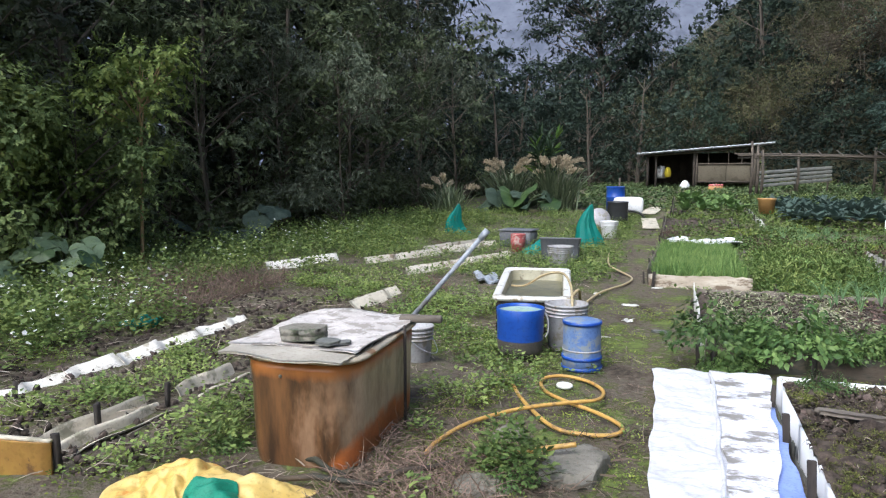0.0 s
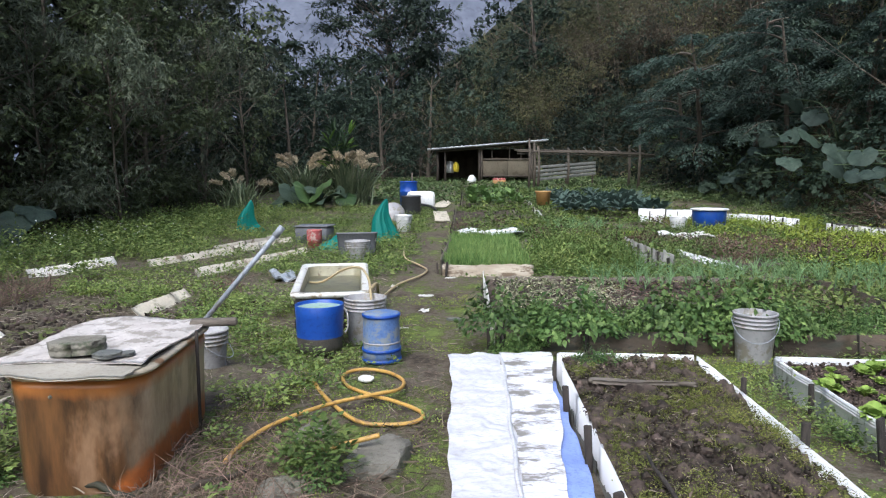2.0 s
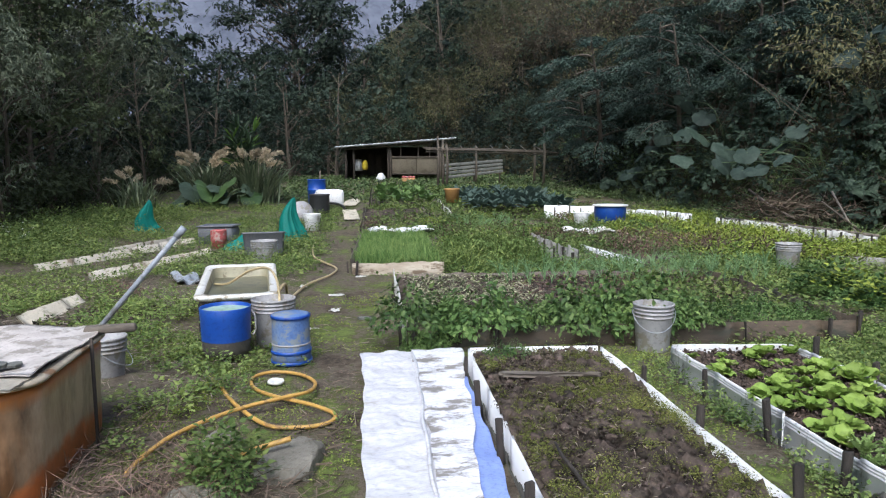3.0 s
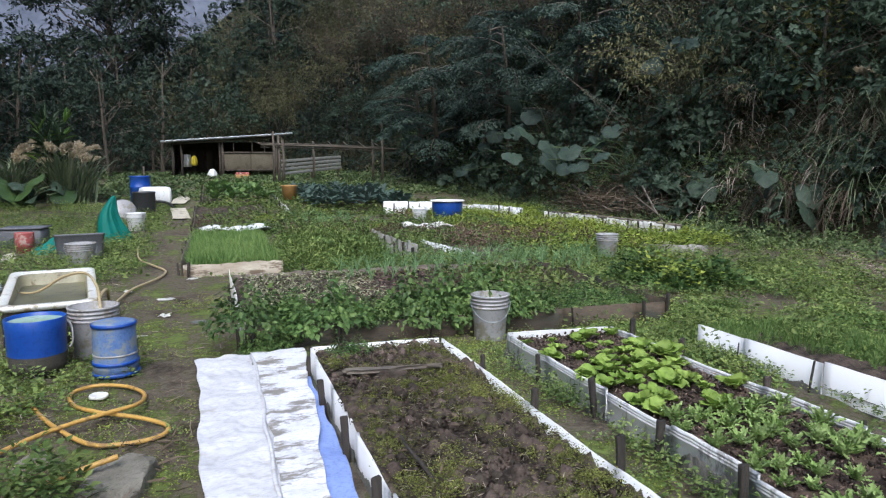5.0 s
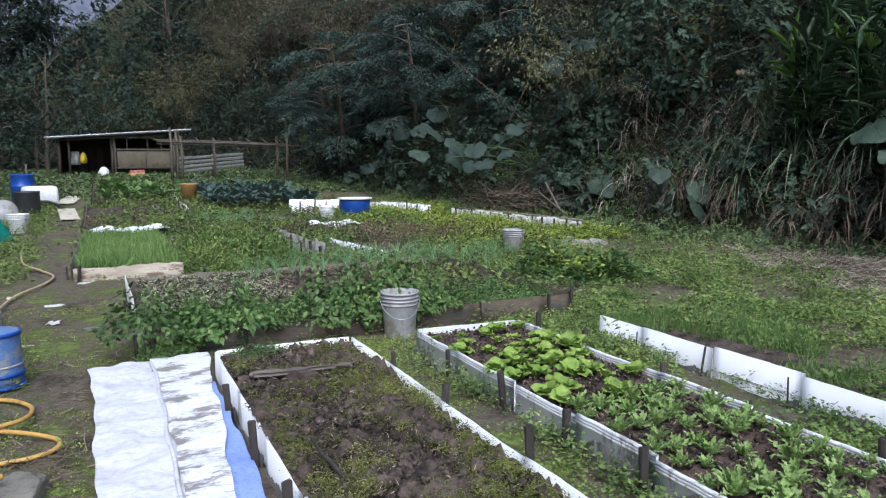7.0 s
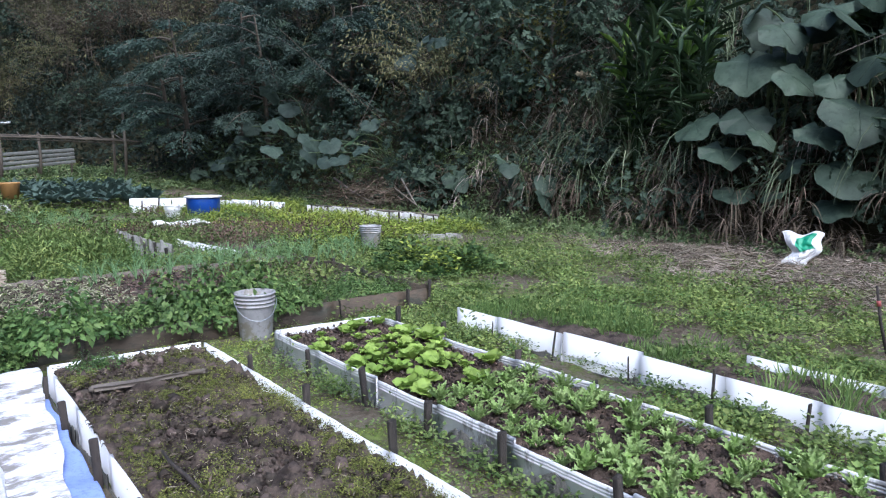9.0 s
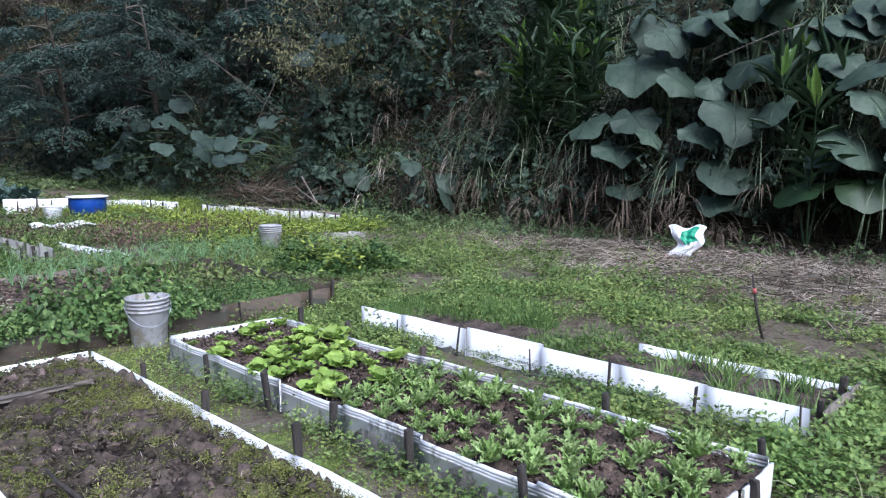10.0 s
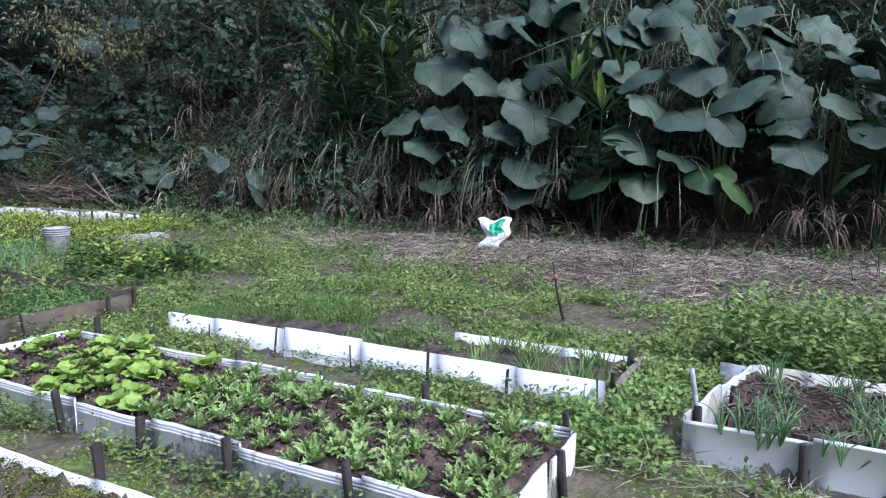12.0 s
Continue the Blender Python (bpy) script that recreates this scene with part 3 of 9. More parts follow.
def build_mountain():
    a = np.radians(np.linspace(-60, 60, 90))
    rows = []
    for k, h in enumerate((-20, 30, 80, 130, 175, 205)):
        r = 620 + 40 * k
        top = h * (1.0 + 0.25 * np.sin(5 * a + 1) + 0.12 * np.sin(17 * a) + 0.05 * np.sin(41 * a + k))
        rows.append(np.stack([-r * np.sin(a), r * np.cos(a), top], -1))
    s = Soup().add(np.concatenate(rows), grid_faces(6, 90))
    return tagged(part("mountain_backdrop", s.mesh("mountain", True), M["mountain"]), "wooded mountain far up the valley, haze coloured in as blue-grey", "mountain",
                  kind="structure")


build_ground()
build_mountain()


# ---- planting beds ----
def soil_mesh(x0, x1, y0, y1, z, rough=0.03, step=0.035, seed=0.0, dome=0.0):
    nx, ny = max(3, int((x1 - x0) / step)), max(3, int((y1 - y0) / step))
    gx, gy = np.meshgrid(np.linspace(x0, x1, nx), np.linspace(y0, y1, ny))
    h = np.array([0.8 * noise.noise((a * 4, b * 4, seed)) + 0.6 * noise.noise((a * 13, b * 13, seed + 4)) + 0.6 * noise.noise((a * 29, b * 29, seed + 9)) for a, b in zip(gx.ravel(), gy.ravel())])
    u, w = (gx - x0) / (x1 - x0), (gy - y0) / (y1 - y0)
    zz = z + rough * h.reshape(gx.shape) + dome * (1 - (2 * u - 1) ** 2) * (1 - (2 * w - 1) ** 2)
    return Soup().add(np.stack([gx, gy, zz], -1).reshape(-1, 3), grid_faces(ny, nx)).mesh("soil", True)


def board_mesh(length, height, thick=0.012, ribs=3, sag=0.02, seed=0, ragged=0.01, flare=0.0):
    """An upright plastic board along y from 0, ribbed near its top, bowed and uneven along its edges."""
    r = np.random.default_rng(seed)
    n = max(6, int(length / 0.06))
    y = np.linspace(0, length, n)
    bow = sag * np.sin(np.pi * y / length) + 0.0015 * np.sin(y * 9 + seed)
    top = height + ragged * np.cumsum(r.normal(size=n)) / math.sqrt(n) + 0.5 * ragged * r.normal(size=n)
    zs, xs = [-0.05], [0.0]
    for k in range(ribs):
        z = height - 0.010 - 0.015 * (ribs - 1 - k)
        zs += [z - 0.0065, z - 0.004, z + 0.004, z + 0.0065]
        xs += [0, -0.0028, -0.0028, 0]
    zs.append(height)
    xs.append(0)
    zs, xs = np.array(zs), np.array(xs)
    s = Soup()
    sheets = []
    for off in (0.0, thick):
        z = zs[:, None] * np.where(zs[:, None] > 0, top[None, :] / height, 1)
        x = xs[:, None] * (1 if off == 0 else 0) + bow[None, :] + off + flare * np.clip(z, 0, 1)
        sheets.append(np.stack([x, np.broadcast_to(y, z.shape), z], -1))
    a, b = sheets
    nr = len(zs)
    s.add(a.reshape(-1, 3), grid_faces(nr, n)[:, ::-1])
    s.add(b.reshape(-1, 3), grid_faces(nr, n))
    rim = np.stack([a[-1], b[-1]])
    s.add(rim.reshape(-1, 3), grid_faces(2, n)[:, ::-1])
    for e in (0, -1):
        s.add(np.stack([a[:, e], b[:, e]]).reshape(-1, 3), grid_faces(2, nr))
    return s.welded("board")


def stake_mesh(h, w=0.035, seed=0):
    s = Soup()
    box(s, -w / 2, w / 2, -w * 0.4, w * 0.4, -0.08, h, c=0.006, warp=0.006, seed=seed)
    return s.mesh("stake")


STAKES = [stake_mesh(0.235, 0.030, 1), stake_mesh(0.215, 0.024, 2), stake_mesh(0.20, 0.028, 3), stake_mesh(0.255, 0.034, 4)]


def mud_mesh(length, height, seed):
    """A crust of dried mud low on a board, its upper edge ragged."""
    r = np.random.default_rng(seed)
    n = max(8, int(length / 0.008))
    y = np.linspace(0.005, length - 0.005, n)
    drift = np.cumsum(r.normal(size=n))
    drift = (drift - np.linspace(drift[0], drift[-1], n)) / math.sqrt(n)
    top = height * np.clip(0.42 + 0.3 * np.sin(y * 5 + seed) + 0.4 * drift + 0.025 * r.normal(size=n), 0.06, 1.25)
    a = np.stack([np.zeros(n), y, np.full(n, -0.04)], -1)
    b = np.stack([np.zeros(n), y, top], -1)
    s = Soup().add(np.concatenate([a - (0.003, 0, 0), b - (0.002, 0, 0), b + (0.002, 0, 0), a + (0.003, 0, 0)]), grid_faces(4, n))
    return s.mesh("mud_splash")


def run_of_boards(bed, x0, y0, x1, y1, height, lengths, material, out, seed=0, ribs=3, stakes=True, sag=0.02, ragged=0.01, z=0.0, mud=0.0, lay=0.0, slim=1.0, proud=0.0):
    """Boards end to end from one corner to the other with stakes on the outer side (out: +1 or -1 of the board's own x)."""
    rnd = random.Random(seed)
    total = math.hypot(x1 - x0, y1 - y0)
    turn = math.degrees(math.atan2(y1 - y0, x1 - x0)) - 90
    base = pose(x0, y0, z, 0, 0, turn)
    at, k = 0.0, 0
    while at < total - 0.05:
        ln = min(lengths * rnd.uniform(0.85, 1.15), total - at)
        if total - at - ln < 0.2:
            ln = total - at
        me = board_mesh(ln, height * rnd.uniform(0.94, 1.04), sag=sag * rnd.uniform(-0.2, 1) * out, seed=seed * 31 + k, ribs=ribs, ragged=ragged)
        part("board", me, material, bed, m=base @ pose(rnd.uniform(-0.004, 0.004) + (0.006 if k % 2 else 0), at, 0, 0, rnd.uniform(-3, 3) + lay, 0))
        if mud:
            part("mud_splash", mud_mesh(ln, height * mud, seed * 17 + k), M["mud"], bed, m=base @ pose(-0.013 if out < 0 else 0.024, at, 0))
        if stakes:
            pos = at + rnd.uniform(0.02, 0.08)
            h = rnd.choice(STAKES)
            part("stake", h, M["dark_wood"], bed,
                 m=base @ pose(out * 0.04 + (0.012 if out > 0 else 0), pos, (height - 0.22) * 0.8 + proud + rnd.uniform(-0.03, 0.03), rnd.uniform(-5, 5), rnd.uniform(-4, 4), rnd.uniform(-15, 15)) @ Matrix.Diagonal((slim, slim, 1, 1)))
        at += ln
        k += 1


def bed(label, m=None):
    return thing("planting_bed", m or pose(0, 0, 0), label, "garden bed", "beds of the vegetable garden")


# bare bed beside the white sheet
bed_a = bed("bare mossy soil bed edged in white plastic boards", pose(1.08, 3.0, 0))


def rel(b, x, y):
    return x - b.matrix_world.translation.x, y - b.matrix_world.translation.y


def sides(b, x0, x1, y0, y1, h, lengths, material, west=True, east=True, north=True, south=True, mud=0.0, seed=0, ribs=3, sag=0.02, ragged=0.01, skew=0.0, stakes=True):
    (ax, ay), (bx, by) = rel(b, x0, y0), rel(b, x1, y1)
    if west:
        run_of_boards(b, ax, ay, ax, by, h, lengths, material, -1, seed + 1, ribs, stakes, sag, ragged, mud=mud, proud=0.03)
    if east:
        run_of_boards(b, bx, ay, bx, by + skew, h, lengths, material, 1, seed + 2, ribs, stakes, sag, ragged, proud=0.05)
    if north:
        run_of_boards(b, ax + 0.02, by, bx - 0.01, by + skew, h, lengths * 1.4, material, 1, seed + 3, ribs, False, 0.005, ragged)
    if south:
        run_of_boards(b, ax + 0.02, ay, bx - 0.01, ay, h, lengths, material, -1, seed + 4, ribs, stakes, 0.005, ragged)


def soil(b, x0, x1, y0, y1, z, material="soil", **kw):
    (ax, ay), (bx, by) = rel(b, x0, y0), rel(b, x1, y1)
    return part("soil", soil_mesh(ax, bx, ay, by, z, **kw), M[material], b)


sides(bed_a, 0.62, 1.57, 1.0, 4.75, 0.18, 0.75, M["pvc"], mud=0.65, seed=10, ribs=0, sag=0.010, ragged=0.002, skew=-0.05)
soil(bed_a, 0.625, 1.565, 1.0, 4.74, 0.145, rough=0.075, seed=1.5, step=0.025)

bed_b = bed("bed of young lettuces edged in ribbed white boards", pose(2.45, 2.7, 0))
sides(bed_b, 2.03, 2.87, 0.88, 4.55, 0.21, 0.62, M["pvc_dirty"], mud=0.7, seed=20, ribs=3, sag=0.008, ragged=0.003, skew=-0.06, south=False)
run_of_boards(bed_b, -0.40, -1.82, 0.41, -1.82, 0.19, 0.45, M["pvc_old"], 1, 26, 0, True, 0.004, 0.006, mud=1.3)
soil(bed_b, 2.04, 2.86, 0.89, 4.5, 0.16, "soil_red", rough=0.04, seed=3.5, step=0.025)

bed_e = bed("grassy bed behind tall smooth white plastic boards", pose(3.95, 2.6, 0))
run_of_boards(bed_e, -0.37, -1.68, -0.37, 1.75, 0.21, 0.60, M["pvc"], -1, 31, 0, True, 0.003, 0.001, mud=0.42, slim=0.45)
run_of_boards(bed_e, 0.42, -1.70, 0.42, -0.35, 0.115, 0.60, M["pvc"], 1, 32, 0, False, 0.006, 0.004)
run_of_boards(bed_e, -0.22, -1.70, 0.41, -1.72, 0.15, 0.40, M["grey_wood"], -1, 33, 0, True, 0.006, 0.01)
soil(bed_e, 3.585, 4.36, 0.91, 4.35, 0.07, rough=0.03, seed=5.5)

bed_f = bed("raised onion bed edged in white boards with muddy lower half", pose(3.7, -0.5, 0))
run_of_boards(bed_f, -0.5, -1.3, -0.5, 0.95, 0.215, 0.42, M["pvc"], -1, 41, 1, True, 0.003, 0.001, mud=1.35)
run_of_boards(bed_f, -0.48, 0.96, 0.45, 0.75, 0.24, 0.45, M["pvc_old"], 1, 42, 1, True, 0.006, 0.01)
run_of_boards(bed_f, 0.46, -1.3, 0.46, 0.74, 0.23, 0.9, M["pvc_old"], 1, 43, 0, False, 0.006, 0.01)
soil(bed_f, 3.21, 4.15, -1.79, 0.28, 0.17, "soil_red", rough=0.04, seed=7.5, step=0.025)

bed_d = bed("long raised bed of leafy bean plants held by damp brown boards", pose(2.0, 6.8, 0))
run_of_boards(bed_d, -1.78, -1.38, 1.98, -1.50, 0.185, 0.75, M["board_wood"], 1, 51, 0, True, 0.004, 0.003)
run_of_boards(bed_d, 1.99, -1.49, 1.99, 1.5, 0.21, 0.6, M["board_wood"], 1, 54, 0, True, 0.004, 0.012)
run_of_boards(bed_d, -1.79, -1.36, -1.81, 1.50, 0.24, 0.9, M["pvc_old"], -1, 52, 0, True, 0.01, 0.012)
run_of_boards(bed_d, -1.78, 1.52, 1.9, 1.52, 0.17, 0.9, M["grey_wood"], 1, 53, 0, False, 0.01, 0.012)
soil(bed_d, 0.22, 3.98, 5.42, 8.3, 0.11, rough=0.06, seed=9.5, step=0.05)

bed_c = bed("raised bed of fine green chives behind stained boards", pose(0.3, 11.4, 0))
run_of_boards(bed_c, -0.66, -1.95, 0.60, -2.08, 0.17, 1.3, M["stained_board"], 1, 61, 0, True, 0.004, 0.012)
run_of_boards(bed_c, -0.68, -1.93, -0.62, 2.3, 0.22, 1.1, M["grey_wood"], -1, 62, 0, True, 0.02, 0.02)
soil(bed_c, -0.35, 0.90, 9.45, 13.7, 0.12, rough=0.05, seed=11.5, step=0.08)

# beds farther up the garden: x0, x1, y0, y1, height, label
FAR = [(1.15, 4.6, 8.9, 13.8, 0.10, "overgrown bed of feathery carrot tops and drying weeds", 71),
       (-0.35, 1.3, 15.6, 20.5, 0.16, "far bed of mixed seedlings by the path", 72),
       (2.0, 5.6, 18.5, 24.5, 0.18, "far bed of blue-green kale edged in white plates", 73),
       (5.2, 7.6, 10.0, 17.5, 0.10, "bed of yellow-green lettuces edged in white plates", 74),
       (-0.2, 1.9, 21.5, 28.0, 0.18, "far bed of leafy cabbages before the shed", 75)]
for x0, x1, y0, y1, h, text, sd in FAR:
    b = bed(text, pose((x0 + x1) / 2, (y0 + y1) / 2, float(gz((x0 + x1) / 2, (y0 + y1) / 2)), 2.4 if y1 > 20 else 0))
    sides(b, x0, x1, y0, y1, h, 1.0, M["pvc_old" if sd in (73, 74) else "grey_wood"], seed=sd, ribs=0, sag=0.015, ragged=0.02, south=False, north=False)
    soil(b, x0, x1, y0, y1, h * 0.6, rough=0.05, seed=sd, step=0.15)


# ---- vessels and clutter ----
def smooth_path(pts, n=8):
    p = [Vector(q) for q in pts]
    out = []
    for i in range(len(p) - 1):
        a, b, c, d = p[max(i - 1, 0)], p[i], p[i + 1], p[min(i + 2, len(p) - 1)]
        for k in range(n):
            t = k / n
            out.append(0.5 * ((2 * b) + (c - a) * t + (2 * a - 5 * b + 4 * c - d) * t * t + (3 * b - a - 3 * c + d) * t ** 3))
    out.append(p[-1])
    return np.array([tuple(v) for v in out])


def cloth(name, fx, nu, nv, material, parent=None, thick=0.004, m=None, label=""):
    """A thin sheet from a function of two numbers 0..1, with thickness."""
    u, v = np.meshgrid(np.linspace(0, 1, nu), np.linspace(0, 1, nv))
    p = np.stack(fx(u, v), -1)
    s = Soup().add(p.reshape(-1, 3), grid_faces(nv, nu))
    low = p - (0, 0, thick)
    s.add(low.reshape(-1, 3), grid_faces(nv, nu)[:, ::-1])
    for e in (0, -1):
        s.add(np.stack([p[e], low[e]]).reshape(-1, 3), grid_faces(2, nu))
        s.add(np.stack([p[:, e], low[:, e]]).reshape(-1, 3), grid_faces(2, nv))
    return part(name, s.welded(name, True), material, parent, label, m=m)


def bucket_body(top, bottom, h, ribs=3, wall=0.006, inside=0.03):
    def r(z):
        return bottom + (top - bottom) * z / h
    prof = [(0.001, inside), (r(inside) - wall, inside), (top - wall, h - 0.002), (top - wall * 0.3, h + 0.002), (top + 0.010, h), (top + 0.010, h - 0.014)]
    z = h - 0.016
    for _ in range(ribs):
        prof += [(r(z) + 0.001, z), (r(z) + 0.001, z - 0.018), (r(z) + 0.009, z - 0.020), (r(z) + 0.009, z - 0.027), (r(z) + 0.001, z - 0.029)]
        z -= 0.030
    prof += [(r(z) + 0.001, z - 0.004), (bottom + 0.002, 0.012), (bottom - 0.004, 0.0), (0.001, 0.0)]
    return lathe(Soup(), prof, 32, 0.012).mesh("bucket_body", True)


def bail(top, h, drop):
    """A wire handle hanging down one side."""
    a = np.linspace(0, np.pi, 15)
    pts = np.stack([(top + 0.014) * np.cos(a), -(top * 0.55 + 0.015 + (0.09 * np.sin(a))) * np.sin(a) ** 0.7 - 0.0, h - 0.05 - drop * np.sin(a)], -1)
    rad = np.hypot(pts[:, 0], pts[:, 1])
    pts[:, :2] *= (np.maximum(rad, top + 0.012) / rad)[:, None]
    return tube(Soup(), pts, 0.0028, 6).mesh("bail", True)


def bucket(x, y, label, top=0.15, bottom=0.125, h=0.37, turn=0, material="bucket", z=None, lean=(0, 0), water=None, handle=True):
    b = thing("bucket", pose(x, y, float(gz(x, y)) - 0.005 if z is None else z, lean[0], lean[1], turn), label, "bucket")
    part("body", bucket_body(top, bottom, h), M[material], b)
    if handle:
        part("handle", bail(top, h, 0.15), M["pipe"], b, "thin wire handle")
    if water:
        s = lathe(Soup(), [(0.001, h * 0.55), (bottom + (top - bottom) * 0.5, h * 0.55)], 28)
        part("water", s.mesh("water"), M[water], b)
    return b


bucket(2.17, 5.18, "dirty grey plastic bucket with ribbed collar beside the bean bed", 0.152, 0.125, 0.385, -15, z=0.0)
bucket(5.75, 9.1, "pale grey ribbed bucket standing among yellow-green plants", 0.165, 0.135, 0.37, 200, z=0.02)
bucket(-1.92, 4.92, "grimy grey plastic bucket behind the rusty tub", 0.135, 0.112, 0.29, 80)
bucket(-0.88, 5.78, "grey ribbed bucket with a hose hung over its rim", 0.175, 0.145, 0.40, 150, water="algae")
bucket(-1.78, 10.95, "pale grey bucket standing in weeds behind the bathtub", 0.20, 0.17, 0.36, 10)
bucket(-1.55, 16.5, "white plastic bucket beside the path", 0.20, 0.155, 0.40, 0, "white_plastic")

# blue tub with milky water
o = thing("water_tub", pose(-1.205, 5.45, 0.0, 0, 0, 0), "blue plastic tub full of milky green water", "tub")
prof = [(0.001, 0.30), (0.178, 0.31), (0.186, 0.385), (0.192, 0.390), (0.196, 0.385), (0.190, 0.30), (0.186, 0.13)]
part("body", lathe(Soup(), prof, 36, 0.015).mesh("body", True), M["blue"], o)
part("stained_foot", lathe(Soup(), [(0.1865, 0.132), (0.183, 0.06), (0.176, 0.0), (0.001, 0.0)], 36, 0.015).mesh("foot", True), M["grime"], o, "muddy brown lower wall")
part("water", lathe(Soup(), [(0.001, 0.362), (0.184, 0.362)], 36, 0.015).mesh("water"), M["milky"], o)
a = np.linspace(0, 2 * np.pi, 25)
part("handle", tube(Soup(), smooth_path([(0.19, 0.02, 0.36), (0.225, 0.01, 0.30), (0.23, -0.01, 0.2), (0.21, -0.03, 0.16)]), 0.007, 7).mesh("handle", True), M["bucket"], o,
     "pale rope handle")

# upturned blue bucket
o = thing("upturned_bucket", pose(-0.67, 5.20, 0.0) @ Matrix.Scale(0.92, 4), "worn blue plastic bucket turned upside down", "bucket")
prof = [(0.001, 0.405), (0.135, 0.405), (0.150, 0.398), (0.153, 0.385), (0.150, 0.37), (0.152, 0.30), (0.154, 0.22), (0.156, 0.12), (0.158, 0.09), (0.160, 0.0), (0.152, 0.0),
        (0.145, 0.39), (0.001, 0.395)]
part("body", lathe(Soup(), prof, 36, 0.012).mesh("body", True), M["blue_worn"], o)
for z, r in ((0.385, 0.156), (0.095, 0.161), (0.012, 0.164)):
    prof = [(r - 0.006, z - 0.014), (r + 0.004, z - 0.012), (r + 0.004, z + 0.012), (r - 0.006, z + 0.014)]
    part("ring", lathe(Soup(), prof, 36, 0.012).mesh("ring", True), M["blue"], o)
part("ring", lathe(Soup(), [(0.152, 0.152), (0.1585, 0.154), (0.1585, 0.166), (0.152, 0.168)], 36, 0.012).mesh("ring", True), M["bucket"], o, "pale worn band")


def rounded_rect(hx, hy, r, n=7):
    pts = []
    for cx, cy, a0 in ((hx - r, hy - r, 0), (-hx + r, hy - r, 90), (-hx + r, -hy + r, 180), (hx - r, -hy + r, 270)):
        for k in range(n):
            a = radians(a0 + 90 * k / (n - 1))
            pts.append((cx + r * math.cos(a), cy + r * math.sin(a)))
    return np.array(pts)


def tub_walls(soup, rings, n=7, close=True):
    """rings: (half x, half y, corner radius, z) stacked into one skin."""
    rows = [np.column_stack([rounded_rect(hx, hy, r, n), np.full(4 * n, z)]) for hx, hy, r, z in rings]
    soup.add(np.concatenate(rows), grid_faces(len(rings), 4 * n, True))
    if close:
        soup.add(rows[-1], np.arange(4 * n)[None, :])
    return soup


# rust-stained old tub with its cover
o = thing("old_tub", pose(-1.80, 3.41, 0.0, 0, 0, 4) @ Matrix.Diagonal((0.95, 1, 1, 1)), "rust-stained old fibreglass tub standing upright on the ground", "tub")
s = Soup()
tub_walls(s, [(0.30, 0.50, 0.16, 0.50), (0.325, 0.535, 0.17, 0.545), (0.33, 0.54, 0.17, 0.50), (0.322, 0.532, 0.17, 0.40), (0.318, 0.528, 0.165, 0.25), (0.312, 0.522, 0.16, 0.06),
              (0.300, 0.512, 0.15, 0.0)], 9)
part("body", s.mesh("body", True), M["rust_tub"], o)
s = Soup()
tub_walls(s, [(0.315, 0.525, 0.17, 0.538), (0.340, 0.550, 0.18, 0.542), (0.352, 0.562, 0.182, 0.552), (0.352, 0.562, 0.182, 0.560), (0.342, 0.552, 0.18, 0.568), (0.30, 0.51, 0.16, 0.570)],
          9, False)
part("rim", s.mesh("rim", True), M["tub_rim"], o, "grimy cream moulded rim")
part("bolt", lathe(Soup(), [(0.001, 0.0), (0.009, 0.0), (0.009, 0.006), (0.001, 0.008)], 10).mesh("bolt"), M["stone"], o, m=pose(-0.08, -0.537, 0.47, 90, 0, 0))


def ragged_board(x0, x1, y0, y1, z, thick, material, name, label, category, seed, tilt=(0, 0, 0), wave=0.008):
    r = np.random.default_rng(seed)
    cx, cy = (x0 + x1) / 2, (y0 + y1) / 2
    n = 26
    e1, e2 = r.normal(size=(2, n)).cumsum(1) * 0.006
    e3, e4 = r.normal(size=(2, n)).cumsum(1) * 0.006

    def fx(u, v):
        i, j = (u * (n - 1)).astype(int), (v * (n - 1)).astype(int)
        x = x0 + e1[j] + (x1 + e2[j] - x0 - e1[j]) * u - cx
        y = y0 + e3[i] + (y1 + e4[i] - y0 - e3[i]) * v - cy
        return x, y, wave * np.sin(9 * u + seed) * np.cos(7 * v + seed)
    ob = thing(name, pose(cx, cy, z, *tilt), label, category)
    cloth("sheet", fx, n, n, M[material], ob, thick)
    return ob


ragged_board(-2.19, -1.50, 2.83, 3.45, 0.576, 0.008, "cardboard", "fibreboard_sheet", "pale wet fibreboard laid over the rusty tub", "board", 3, (0, 0, 2))
ragged_board(-2.21, -1.44, 2.98, 3.98, 0.590, 0.006, "sheet_grey", "cover_sheet", "mud-stained grey sheet covering the old tub", "cover", 5, (0.5, -0.8, -3), 0.010)


